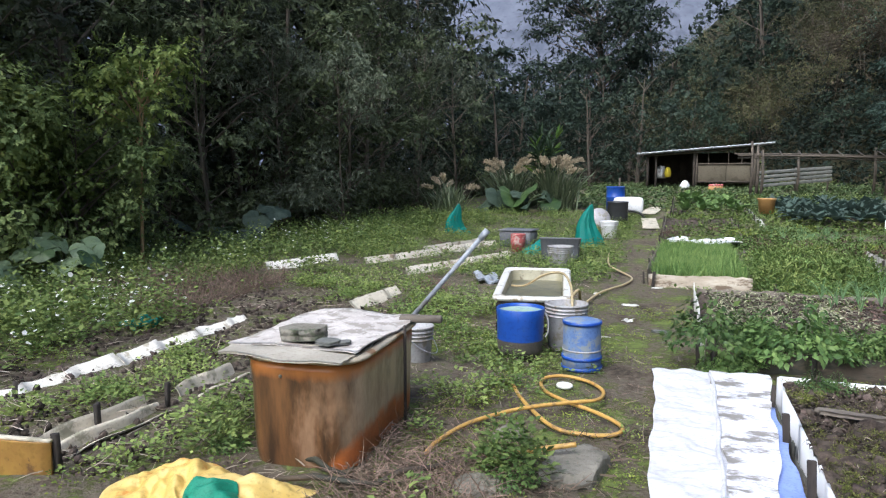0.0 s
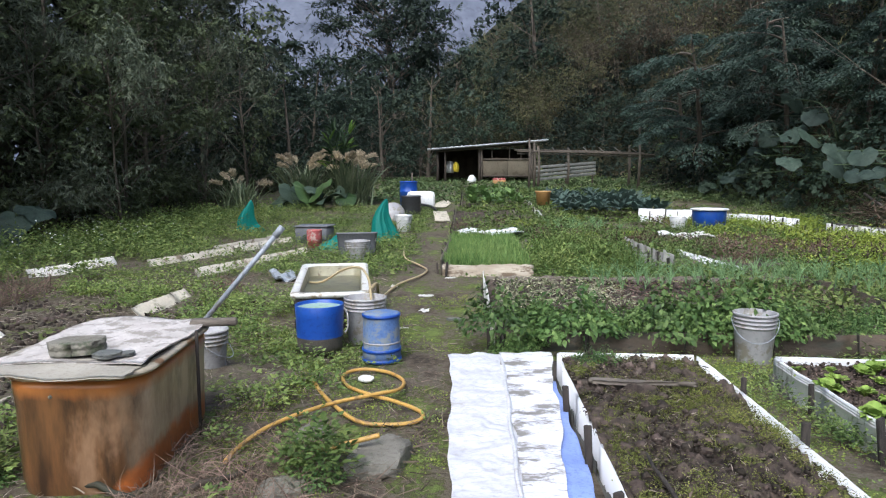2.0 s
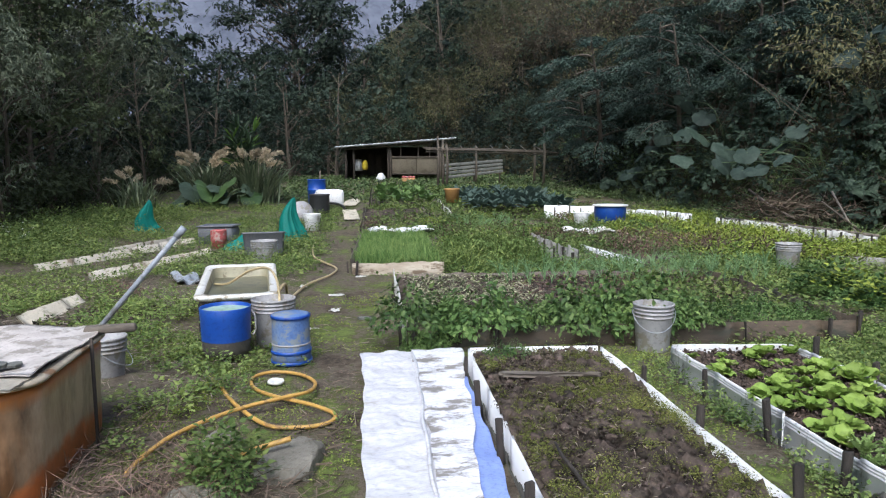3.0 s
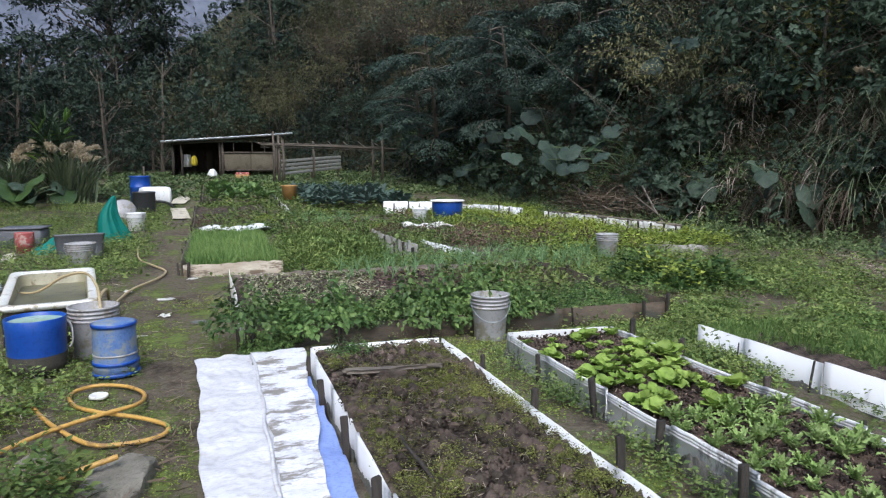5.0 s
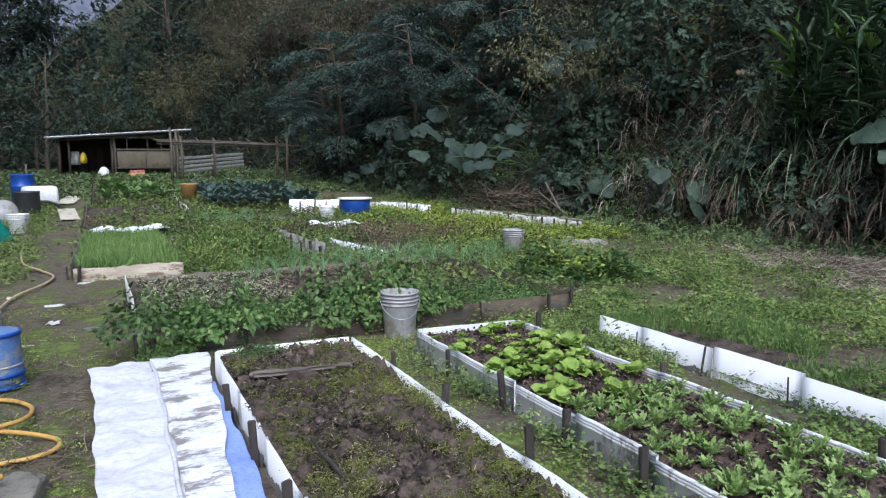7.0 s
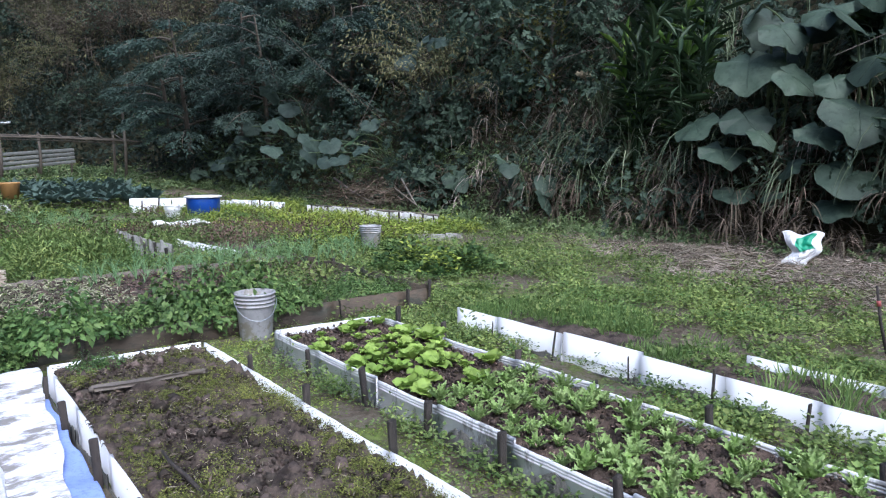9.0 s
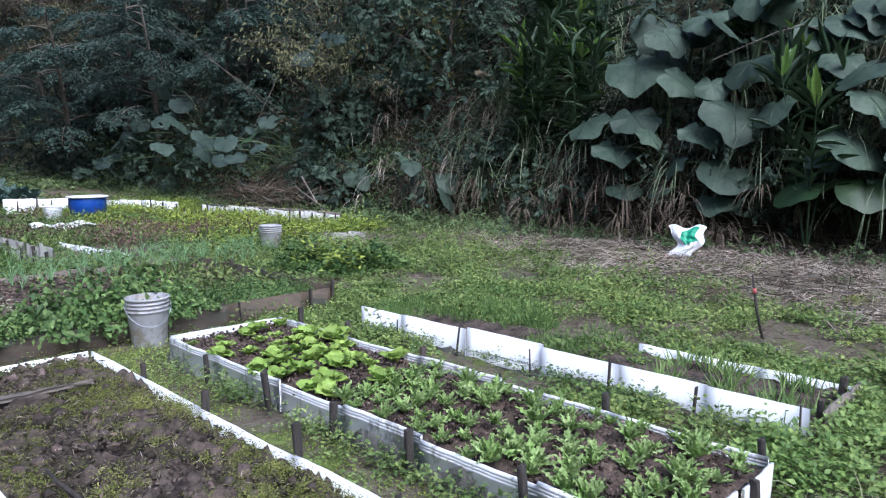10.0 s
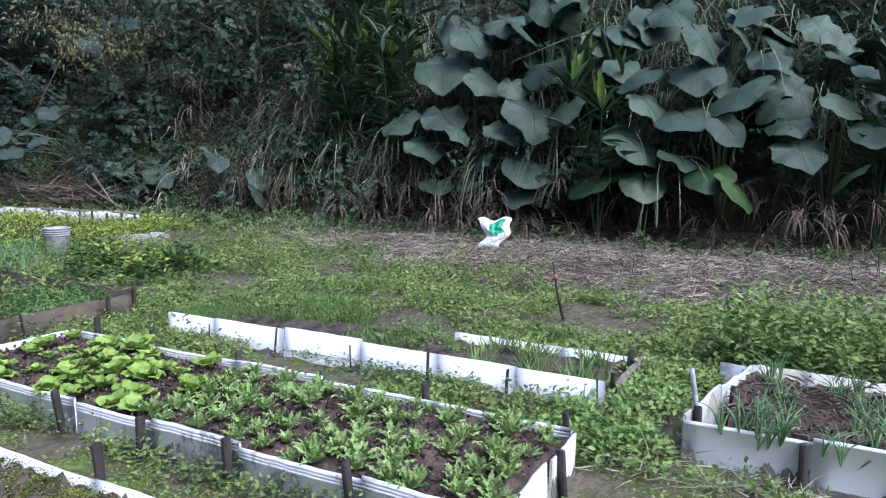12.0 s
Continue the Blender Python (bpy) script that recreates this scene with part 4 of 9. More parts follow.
def slab(x, y, z, hx, hy, h, label, material, seed, turn=0):
    """A broken flat stone: an angular outline, level top, chipped and undercut sides."""
    r = np.random.default_rng(seed)
    a = np.sort(np.linspace(0, 2 * np.pi, 9)[:8] + r.uniform(-0.25, 0.25, 8))
    q = np.column_stack([np.cos(a), np.sin(a)])
    q = np.sign(q) * np.abs(q) ** 0.7 * (hx, hy)
    a2 = np.repeat(q, 3, 0) * 0.67 + np.repeat(np.roll(q, -1, 0), 3, 0) * 0.33
    a2[::3] = q
    rows = []
    for f, k in ((0.0, 0.98), (0.25, 1.0), (0.45, 0.94), (0.6, 0.99), (0.95, 0.97), (1.0, 0.93)):
        rows.append(np.column_stack([a2 * k + r.normal(size=a2.shape) * 0.018 * hx, np.full(len(a2), h * f) + r.normal(size=len(a2)) * 0.02 * h]))
    s = Soup().add(np.concatenate(rows), grid_faces(len(rows), len(a2), True))
    s.add(rows[-1], np.arange(len(a2))[None, :])
    ob = part("stone", s.mesh("stone"), M[material])
    ob.matrix_world = pose(x, y, z, 2, -2, turn)
    return tagged(ob, label, "stone")


def boulder(x, y, z, sx, sy, sz, label, material, seed, name="stone", turn=0, flat=0.0):
    bm = bmesh.new()
    bmesh.ops.create_icosphere(bm, subdivisions=4, radius=1.0)
    for v in bm.verts:
        d = 1 + 0.22 * noise.noise(v.co * 1.3 + Vector((seed * 3.1, 0, 0))) + 0.14 * noise.noise(v.co * 3.5 + Vector((0, seed * 2.3, 0))) + 0.07 * abs(noise.noise(v.co * 9 + Vector((seed, 0, 0))))
        c = v.co * d
        c = Vector([math.copysign(min(abs(q), 0.82) if flat else abs(q), q) for q in c])
        v.co = Vector((c.x * sx, c.y * sy, c.z * sz))
    me = bpy.data.meshes.new(name)
    bm.to_mesh(me)
    bm.free()
    ob = part(name, me, M[material])
    ob.matrix_world = pose(x, y, z, 3, -4, turn)
    return tagged(ob, label, "stone")


slab(-1.86, 3.14, 0.602, 0.135, 0.085, 0.060, "flat angular stone weighing down the tub cover", "stone", 2, 8)
slab(-1.68, 3.07, 0.600, 0.070, 0.050, 0.020, "broken piece of dark slate on the tub cover", "slate", 5, -15)
slab(-0.13, 6.6, float(gz(-0.13, 6.6)) - 0.004, 0.085, 0.030, 0.022, "flat grey stone trodden into the path", "slate", 7, -12)
for x, y, w, tn in ((-0.50, 7.9, 0.07, 20), (-0.45, 7.05, 0.055, -15), (-0.62, 6.2, 0.05, 50), (-0.25, 9.3, 0.06, 10), (-0.95, 8.6, 0.05, 70)):
    ragged_board(x - w, x + w, y - 0.6 * w, y + 0.6 * w, float(gz(x, y)) + 0.012, 0.004, "pvc_old", "plastic_scrap", "small pale scrap of plastic lying on the path", "plastic scrap", int(100 * w) + int(10 * y), (3, 2, tn), 0.006)
slab(-1.60, 3.10, 0.600, 0.035, 0.030, 0.014, "small chip of dark slate on the tub cover", "slate", 6, 20)
boulder(-0.45, 3.32, -0.02, 0.17, 0.25, 0.10, "worn grey stone slab half sunk beside the path", "stone", 8, turn=-12, flat=1)
boulder(-0.85, 2.98, -0.02, 0.15, 0.10, 0.07, "earth-covered stone by the hose", "stone", 11, turn=15)
boulder(-0.86, 3.62, 0.01, 0.10, 0.07, 0.05, "small stone in dead grass", "stone", 12, turn=40)

o = thing("iron_post", pose(-1.472, 3.60, 0), "thin rusty iron post beside the tub", "post")
part("bar", box(Soup(), -0.008, 0.008, -0.007, 0.007, -0.1, 0.60, 0.003).mesh("bar"), M["dark_wood"], o)
o = thing("wood_block", pose(-1.46, 3.80, 0.60, 0, 0, 8), "dark rotten timber offcut on the tub rim", "timber")
part("block", box(Soup(), -0.12, 0.14, -0.03, 0.03, -0.020, 0.020, 0.008, 0.006, 3).mesh("block"), M["grey_wood"], o)
o = thing("drain_pipe", pose(-1.56, 3.86, 0.56), "grey plastic pipe leaning up out of the tub", "pipe")
part("pipe", tube(Soup(), [(0, 0, 0), (0.24, 0, 0.275), (0.48, 0.0, 0.55)], 0.0145, 16).mesh("pipe", True), M["pipe"], o)
part("socket", tube(Soup(), [(0.462, 0, 0.529), (0.505, 0, 0.579)], 0.020, 16).mesh("socket", True), M["pipe"], o, "wider pipe socket")

# enamel bathtub with algae water
o = thing("bathtub", pose(-1.36, 6.80, 0.0, 0, 0, 9), "stained white bathtub full of green algae water", "bathtub")
s = Soup()
tub_walls(s, [(0.345, 0.72, 0.06, -0.02), (0.36, 0.74, 0.06, 0.0), (0.36, 0.74, 0.06, 0.018), (0.345, 0.725, 0.06, 0.028), (0.295, 0.67, 0.10, 0.026), (0.285, 0.66, 0.11, 0.012)], 7, False)
part("inner_wall", tub_walls(Soup(), [(0.287, 0.662, 0.11, 0.014), (0.278, 0.65, 0.11, -0.02), (0.25, 0.60, 0.11, -0.18), (0.21, 0.55, 0.11, -0.24)], 7).mesh("inner_wall", True),
     M["tub_inside"], o, "algae-stained inner wall", m=pose(0, 0, 0.375, 3.2, 0, 0))
part("basin", s.mesh("basin", True), M["enamel"], o, m=pose(0, 0, 0.375, 3.2, 0, 0))
part("water", tub_walls(Soup(), [(0.268, 0.63, 0.11, 0.0)], 7).mesh("water"), M["algae"], o, m=pose(0, 0, 0.318, 0, 0, 0))
for sx in (-1, 1):
    part("support", box(Soup(), sx * 0.27 - 0.05, sx * 0.27 + 0.05, -0.66, 0.62, -0.03, 0.29, 0.01, 0.01, 4).mesh("support"), M["dark_wood"], o)
part("front_board", box(Soup(), -0.31, 0.31, -0.70, -0.665, -0.03, 0.325, 0.01, 0.01, 6).mesh("front_board"), M["dark_wood"], o)


def hose(label, pts, r, material, n=7):
    c = pts[0]
    p = smooth_path(pts, n) - np.array(c)
    ob = thing("garden_hose", pose(*c), label, "hose")
    part("tube", tube(Soup(), p, r, 9).mesh("tube", True), M[material], ob)
    return ob


hose("thick yellow rubber hose lying in loose loops on the ground",
     [(-1.20, 3.21, 0.03), (-1.19, 3.40, 0.03), (-1.10, 3.68, 0.04), (-0.87, 3.98, 0.05), (-0.60, 4.16, 0.06), (-0.45, 4.30, 0.05), (-0.44, 4.55, 0.03), (-0.56, 4.74, 0.03), (-0.75, 4.82, 0.03),
      (-0.87, 4.70, 0.03), (-0.82, 4.46, 0.03), (-0.66, 4.28, 0.03), (-0.42, 4.10, 0.03), (-0.27, 3.92, 0.03), (-0.30, 3.78, 0.03), (-0.45, 3.73, 0.03), (-0.63, 3.78, 0.03),
      (-0.84, 4.08, 0.03), (-1.00, 4.40, 0.03), (-1.07, 4.60, 0.04)], 0.0125, "hose")
hose("cut end of yellow hose beside the stone slab", [(-0.90, 3.30, 0.02), (-0.74, 3.31, 0.05), (-0.60, 3.33, 0.085), (-0.45, 3.36, 0.115)], 0.0135, "hose")
hose("pale hose winding along the trodden path",
     [(-0.86, 5.92, 0.41), (-0.84, 6.25, 0.42), (-0.92, 7.0, 0.12), (-0.96, 7.9, 0.03), (-0.88, 8.6, 0.03), (-0.66, 9.3, 0.03), (-0.60, 9.9, 0.03), (-0.78, 10.5, 0.03), (-1.02, 11.2, 0.03),
      (-1.15, 12.2, 0.03), (-1.22, 13.3, 0.03), (-1.20, 14.6, 0.03)], 0.014, "hose_pale")
hose("pale hose arching from the bathtub into the bucket",
     [(-1.62, 6.9, 0.33), (-1.45, 6.75, 0.36), (-1.22, 6.6, 0.50), (-1.02, 6.4, 0.55), (-0.90, 6.1, 0.50), (-0.85, 5.9, 0.40), (-0.84, 5.83, 0.30)], 0.011, "hose_pale")

# plastic sheet on the ground, with its blue tarpaulin edge
o = thing("plastic_sheet", pose(0.25, 3.8, 0), "white plastic sheet with muddy smears spread on the path", "sheet")


def sheet_part(x_left, x_right, z, seed, wave=0.010):
    def fx(u, v):
        y = 2.25 + 2.86 * v
        xl, xr = x_left(v), x_right(v)
        x = xl + (xr - xl) * u
        creases = [noise.noise((a * 7, b * 5, seed)) + 0.8 * abs(noise.noise((a * 3, b * 17, seed + 3))) + 0.4 * noise.noise((a * 23, b * 23, seed)) for a, b in zip(x.ravel(), y.ravel())]
        zz = z + wave * 2.0 * np.array(creases).reshape(x.shape)
        return x - 0.25 + 0.006 * np.sin(13 * y), y - 3.8 + 0.025 * np.sin(3 * u) * v, zz + 0.02
    return fx


cloth("sheet", sheet_part(lambda v: -0.065 - 0.07 * v + 0.010 * np.sin(11 * v) + 0.006 * np.sin(37 * v), lambda v: 0.28 - 0.02 * v, 0.045, 0), 30, 150, M["sheet_white"], o)
cloth("sheet_overlap", sheet_part(lambda v: 0.25 - 0.01 * v + 0.008 * np.sin(19 * v), lambda v: 0.36 + 0.26 * v ** 0.8 + 0.012 * np.sin(15 * v), 0.057, 2, 0.007), 26, 150, M["sheet_smeared"], o)
ys = np.linspace(-1.55, 1.24, 70)
part("fold", tube(Soup(), np.column_stack([0.006 * np.sin(9 * ys) - 0.012 + 0.012 * np.sin(2.1 * ys), ys, 0.084 + 0.006 * np.sin(13 * ys)]), 0.011, 7).mesh("fold", True), M["sheet_white"], o)
cloth("tarpaulin", sheet_part(lambda v: 0.34 + 0.25 * v ** 0.8, lambda v: 0.54 + 0.05 * v + 0.012 * np.sin(3.2 * v) + 0.006 * np.sin(23 * v), 0.032, 6, 0.006), 16, 120, M["tarp_blue"], o, label="blue tarpaulin underside folded out")

# yellow bag with green net at the foot of the tub
o = thing("plastic_bag", pose(-2.02, 2.38, -0.02, 0, 0, 0), "crumpled yellow plastic bag lying by the tub", "bag")


def bag_fx(u, v):
    x, y = (u - 0.5) * 0.86, (v - 0.5) * 0.62
    rise = np.clip(1 - (2 * u - 1) ** 4, 0, 1) * np.clip(1 - (2 * v - 1) ** 4, 0, 1)
    folds = np.array([0.13 * noise.noise((a * 2.3, b * 2.0, 1.0)) + 0.07 * abs(noise.noise((a * 5 + b * 3, b * 3, 2.0))) + 0.05 * abs(noise.noise((a * 9 - b * 4, b * 7, 5.0))) + 0.03 * noise.noise((a * 14, b * 12, 3.0))
                      for a, b in zip(u.ravel(), v.ravel())]).reshape(u.shape)
    return x + 0.05 * np.sin(8 * v), y + 0.05 * np.sin(7 * u) + 0.02 * np.sin(17 * u), 0.02 + rise * (0.055 + 0.85 * folds)


def net_fx(u, v):
    a, b = 2 * u - 1, 2 * v - 1
    a, b = a * np.sqrt(1 - b * b / 2), b * np.sqrt(1 - a * a / 2)
    u2, v2 = 0.72 + 0.16 * a + 0.015 * np.sin(9 * b), 0.36 + 0.32 * b + 0.02 * np.sin(8 * a)
    x, y, z = bag_fx(u2, v2)
    return x, y, z + 0.010


cloth("bag", bag_fx, 90, 60, M["tarp_yellow"], o)
cloth("net_patch", net_fx, 40, 40, M["net"], o, label="green netting stretched over it")
for k, (x, y, ln, tn) in enumerate(((-1.48, 2.72, 0.55, 12), (-1.62, 2.86, 0.34, -20), (-1.15, 2.95, 0.4, 50))):
    o = thing("rotten_branch", pose(x, y, 0.04, 0, 0, tn), "rotten grey branch lying in dead grass", "branch", "rotten branches by the tub")
    pts = np.array([(-ln / 2, 0, 0), (-ln / 6, 0.02, 0.015), (ln / 5, -0.01, 0.01), (ln / 2, 0.015, 0.0)])
    part("wood", tube(Soup(), pts, [0.013, 0.017, 0.014, 0.008], 9).mesh("wood", True), M["board_wood"], o)


# low edging strips of the beds towards the woods
def edging(x0, y0, x1, y1, h, label, material, seed, z=0.0, lengths=0.9, tilt=0, ragged=0.006, ribs=0, stakes=False, thick=False):
    ob = thing("garden_edging", pose(x0, y0, float(gz(x0, y0)) + z), label, "edging", "edgings of the side beds")
    run_of_boards(ob, 0, 0, x1 - x0, y1 - y0, h, lengths, M[material], -1, seed, ribs, stakes, 0.02, ragged, lay=tilt)
    return ob


edging(-4.13, 2.9, -4.12, 5.85, 0.085, "low broken strip of white foam boards in weeds", "foam", 81, ragged=0.015, lengths=0.45, tilt=-52)
edging(-6.05, 9.15, -5.6, 10.65, 0.13, "white board edging overgrown by flowering weeds", "foam", 82, tilt=-30)
edging(-3.80, 9.4, -2.88, 12.2, 0.13, "row of dirty cream boards along a weedy bed", "cream_board", 83, tilt=-25)
edging(-4.85, 10.2, -3.65, 14.1, 0.12, "second row of stained cream boards", "cream_board", 84, lengths=0.7, tilt=-25)
edging(-3.27, 6.6, -3.22, 7.75, 0.13, "pale board edging half buried in grass", "cement", 85, tilt=-45)
edging(-4.6, 12.2, -4.0, 14.4, 0.15, "old pale board at the edge of the weeds", "cream_board", 86)


def corrugated(x, y, z, length, width, turn, lean, label, waves_n=3):
    ob = thing("roofing_sheet", pose(x, y, z, 0, lean, turn), label, "roofing sheet")
    n = 40

    def fx(u, v):
        return 0.034 * np.cos(2 * np.pi * waves_n * u) + 0.03 * np.sin(3 * v), (v - 0.5) * length, (u - 0.2) * width + 0.015 * np.sin(8 * v)
    u, v = np.meshgrid(np.linspace(0, 1, n), np.linspace(0, 1, 24))
    p = np.stack(fx(u, v), -1)
    s = Soup().add(p.reshape(-1, 3), grid_faces(24, n))
    q = p + (0.010, 0, 0)
    s.add(q.reshape(-1, 3), grid_faces(24, n)[:, ::-1])
    s.add(np.stack([p[:, -1], q[:, -1]]).reshape(-1, 3), grid_faces(2, 24))
    s.add(np.stack([p[0], q[0]]).reshape(-1, 3), grid_faces(2, n))
    part("sheet", s.welded("sheet", True), M["cement"], ob)
    return ob


corrugated(-2.98, 2.98, -0.02, 0.74, 0.24, -2, -72, "broken grey corrugated roofing sheet edging a bed", 2)
corrugated(-2.98, 3.90, -0.02, 0.60, 0.19, 0, -72, "short piece of grey corrugated roofing", 1)
o = thing("amber_board", pose(-3.0, 2.40, 0, 0, 0, -82), "rusty amber panel with a pale top rail", "board")
part("panel", board_mesh(0.42, 0.17, seed=4, ribs=2, ragged=0.002).copy(), M["amber"], o, m=pose(0, -0.26, 0))
part("rail", box(Soup(), -0.012, 0.016, -0.26, 0.16, 0.168, 0.184, 0.004).mesh("rail"), M["cement"], o, "pale top rail")
part("stake", STAKES[0], M["dark_wood"], o, m=pose(-0.03, 0.17, -0.03, 3, 2, 0))
for k, (x, y) in enumerate(((-3.02, 3.42), (-3.0, 4.36), (-4.05, 3.2), (-3.1, 2.95))):
    o = thing("garden_stake", pose(x, y, float(gz(x, y)), 4, 5 * (-1) ** k, 30 * k), "short dark wooden stake in the ground", "stake", "stakes of the side beds")
    part("wood", STAKES[k % 4], M["board_wood"], o, m=Matrix.Diagonal((1, 1, 0.66, 1)))

# things farther up the path
o = thing("storage_box", pose(-1.95, 11.95, 0.0, 0, 0, 10), "grey plastic crate standing open in the weeds", "box")
s = Soup()
tub_walls(s, [(0.30, 0.20, 0.05, 0.06), (0.33, 0.235, 0.05, 0.37), (0.36, 0.265, 0.05, 0.375), (0.36, 0.265, 0.05, 0.35), (0.345, 0.25, 0.05, 0.34), (0.31, 0.21, 0.05, 0.0)], 5)
part("body", s.mesh("body"), M["slate_box"], o, m=pose(0, 0, 0.02, -5, 0, 0))
o = thing("storage_box", pose(-3.15, 14.0, 0.0, 0, 0, -8), "second grey plastic box with a flat lid", "box")
part("body", box(Soup(), -0.34, 0.34, -0.25, 0.25, 0, 0.34, 0.03, 0.01, 2).mesh("body"), M["slate_box"], o)
part("lid", box(Soup(), -0.36, 0.36, -0.27, 0.27, 0.343, 0.37, 0.01, 0.008, 3).mesh("lid"), M["slate_box"], o)
o = thing("red_can", pose(-2.96, 13.1, 0.0), "faded red metal can beside the grey boxes", "can")
part("body", lathe(Soup(), [(0.001, 0.03), (0.135, 0.03), (0.14, 0.34), (0.146, 0.345), (0.146, 0.335), (0.142, 0.2), (0.145, 0.19), (0.142, 0.18), (0.14, 0.0), (0.001, 0.0)], 24).mesh("body", True),
     M["red_can"], o)


def net_tent(x, y, h, w, label, seed, material="net", turn=0):
    ob = thing("net_cover", pose(x, y, float(gz(x, y)), 0, 0, turn), label, "net")

    def fx(u, v):
        a = 2 * np.pi * u
        r = w * (1 - v) ** 0.8 * (1 + 0.22 * np.sin(3 * a + seed) + 0.10 * np.sin(7 * a + 2 * seed) + 0.13 * np.sin(13 * a + 5 * v + seed)) + 0.02
        return r * np.cos(a) + 0.10 * v + 0.04 * np.sin(6 * v + seed), r * np.sin(a) * 0.8, h * v + 0.03 * np.sin(5 * a) * (1 - v)
    cloth("net", fx, 44, 22, M[material], ob, 0.003)
    part("pole", tube(Soup(), [(0.09, 0, -0.1), (0.11, 0, h * 1.02)], 0.012, 7).mesh("pole"), M["pole"], ob)
    return ob


net_tent(-1.84, 14.35, 0.90, 0.27, "green netting draped over a pole beside the path", 1, "teal")
net_tent(-5.44, 16.6, 0.72, 0.24, "dark green net hung on a stick in the weeds", 2, "teal", 30)
net_tent(-2.55, 13.0, 0.26, 0.34, "bundle of green netting on the grey box", 4, "teal", 60)
net_tent(-4.94, 5.25, 0.12, 0.17, "scrap of teal netting caught in weeds", 5, "teal", 20)
net_tent(-5.15, 16.5, 0.16, 0.18, "scrap of green netting on the ground", 6, "teal", 80)

zb = float(gz(-1.6, 19.5))
o = thing("black_barrel", pose(-1.62, 19.6, zb), "black plastic barrel with an open top", "barrel")
part("body", lathe(Soup(), [(0.001, 0.1), (0.25, 0.1), (0.27, 0.63), (0.285, 0.64), (0.285, 0.60), (0.272, 0.58), (0.285, 0.42), (0.275, 0.40), (0.285, 0.22), (0.265, 0.03), (0.001, 0.0)],
                           28).mesh("body", True), M["black_plastic"], o)
o = thing("blue_drum", pose(-1.95, 22.6, float(gz(-1.95, 22.6))), "tall blue plastic drum with a pole stood in it", "barrel")
part("body", lathe(Soup(), [(0.001, 0.2), (0.27, 0.2), (0.28, 0.85), (0.29, 0.87), (0.30, 0.85), (0.285, 0.83), (0.29, 0.55), (0.30, 0.54), (0.29, 0.52), (0.285, 0.05), (0.001, 0.0)],
                           28).mesh("body", True), M["blue"], o)
part("pole", tube(Soup(), [(0.1, 0, 0.1), (0.12, 0, 1.15)], 0.025, 8).mesh("pole"), M["pole"], o)
o = thing("white_tank", pose(-1.45, 21.2, float(gz(-1.45, 21.2)), 0, 0, 4), "white plastic tank lying beside the path", "tank")
s = Soup()
tub_walls(s, [(0.40, 0.28, 0.06, 0.0), (0.43, 0.31, 0.08, 0.06), (0.43, 0.31, 0.10, 0.34), (0.40, 0.28, 0.10, 0.42), (0.30, 0.18, 0.08, 0.45)], 6)
part("body", s.mesh("body", True), M["white_plastic"], o, m=pose(0, 0, 0.18))
s = Soup()
tube(s, np.stack([0.46 * np.cos(np.linspace(0, np.pi, 17)), np.full(17, -0.34), 0.24 * np.sin(np.linspace(0, np.pi, 17))], -1), 0.035, 8)
part("arch", s.mesh("arch", True), M["black_plastic"], o, "dark round hoop in front of it")
o = thing("grey_basin", pose(-1.95, 18.0, float(gz(-1.95, 18.0)), 62, 0, 12), "grey plastic basin leaning on its edge", "basin")
part("body", lathe(Soup(), [(0.001, 0.14), (0.25, 0.14), (0.31, 0.0), (0.32, 0.0), (0.26, 0.155), (0.001, 0.155)], 26).mesh("body", True), M["bucket"], o, m=pose(0, 0.28, 0))
for k, (x, y, w, d, tn) in enumerate(((-0.74, 19.6, 0.44, 2.6, 3), (-0.85, 23.4, 0.46, 2.4, -4))):
    ob = ragged_board(x - w / 2, x + w / 2, y - d / 2, y + d / 2, float(gz(x, y)) + 0.05, 0.012, "cement", "path_mat", "pale grey mat laid on the path", "mat", 20 + k, (2.4, 0, tn))
    ob["group"] = "mats on the path"
ragged_board(-0.2, 1.15, 14.3, 15.3, 0.16, 0.006, "white_plastic", "ground_film", "crumpled white plastic film over a far bed", "plastic film", 31, (0, 0, 4), 0.05)
ragged_board(3.9, 4.9, 13.6, 14.5, 0.16, 0.006, "pvc_old", "ground_film", "dirty pale plastic film on a far bed", "plastic film", 32, (0, 0, -9), 0.06)
ragged_board(0.75, 1.33, 3.98, 4.05, 0.215, 0.022, "grey_wood", "plank", "short weathered plank lying on bare soil", "plank", 41, (0, 0, -4), 0.002)
o = thing("stick", pose(0.79, 2.68, 0.17, 0, 0, 12), "dark wooden stick stuck in the soil", "stick")
part("wood", tube(Soup(), [(0, -0.15, 0.0), (0.006, -0.02, 0.028), (-0.004, 0.08, 0.06), (0.004, 0.16, 0.085)], [0.009, 0.010, 0.008, 0.006], 7).mesh("wood", True), M["dark_wood"], o)
o = thing("lid", pose(-0.70, 4.58, float(gz(-0.70, 4.58)) + 0.035, 3, 2, 20), "small white plastic lid lying on the ground", "lid")
part("disc", lathe(Soup(), [(0.001, 0.006), (0.046, 0.006), (0.052, 0.009), (0.055, 0.004), (0.055, -0.008), (0.052, -0.008), (0.001, 0.0)], 22, 0.05).mesh("disc", True), M["enamel"], o)
ragged_board(-2.62, -2.30, 8.75, 9.15, 0.09, 0.02, "pipe", "crate_lid", "crushed blue-grey plastic piece in the grass", "plastic scrap", 44, (8, 9, 30), 0.04)

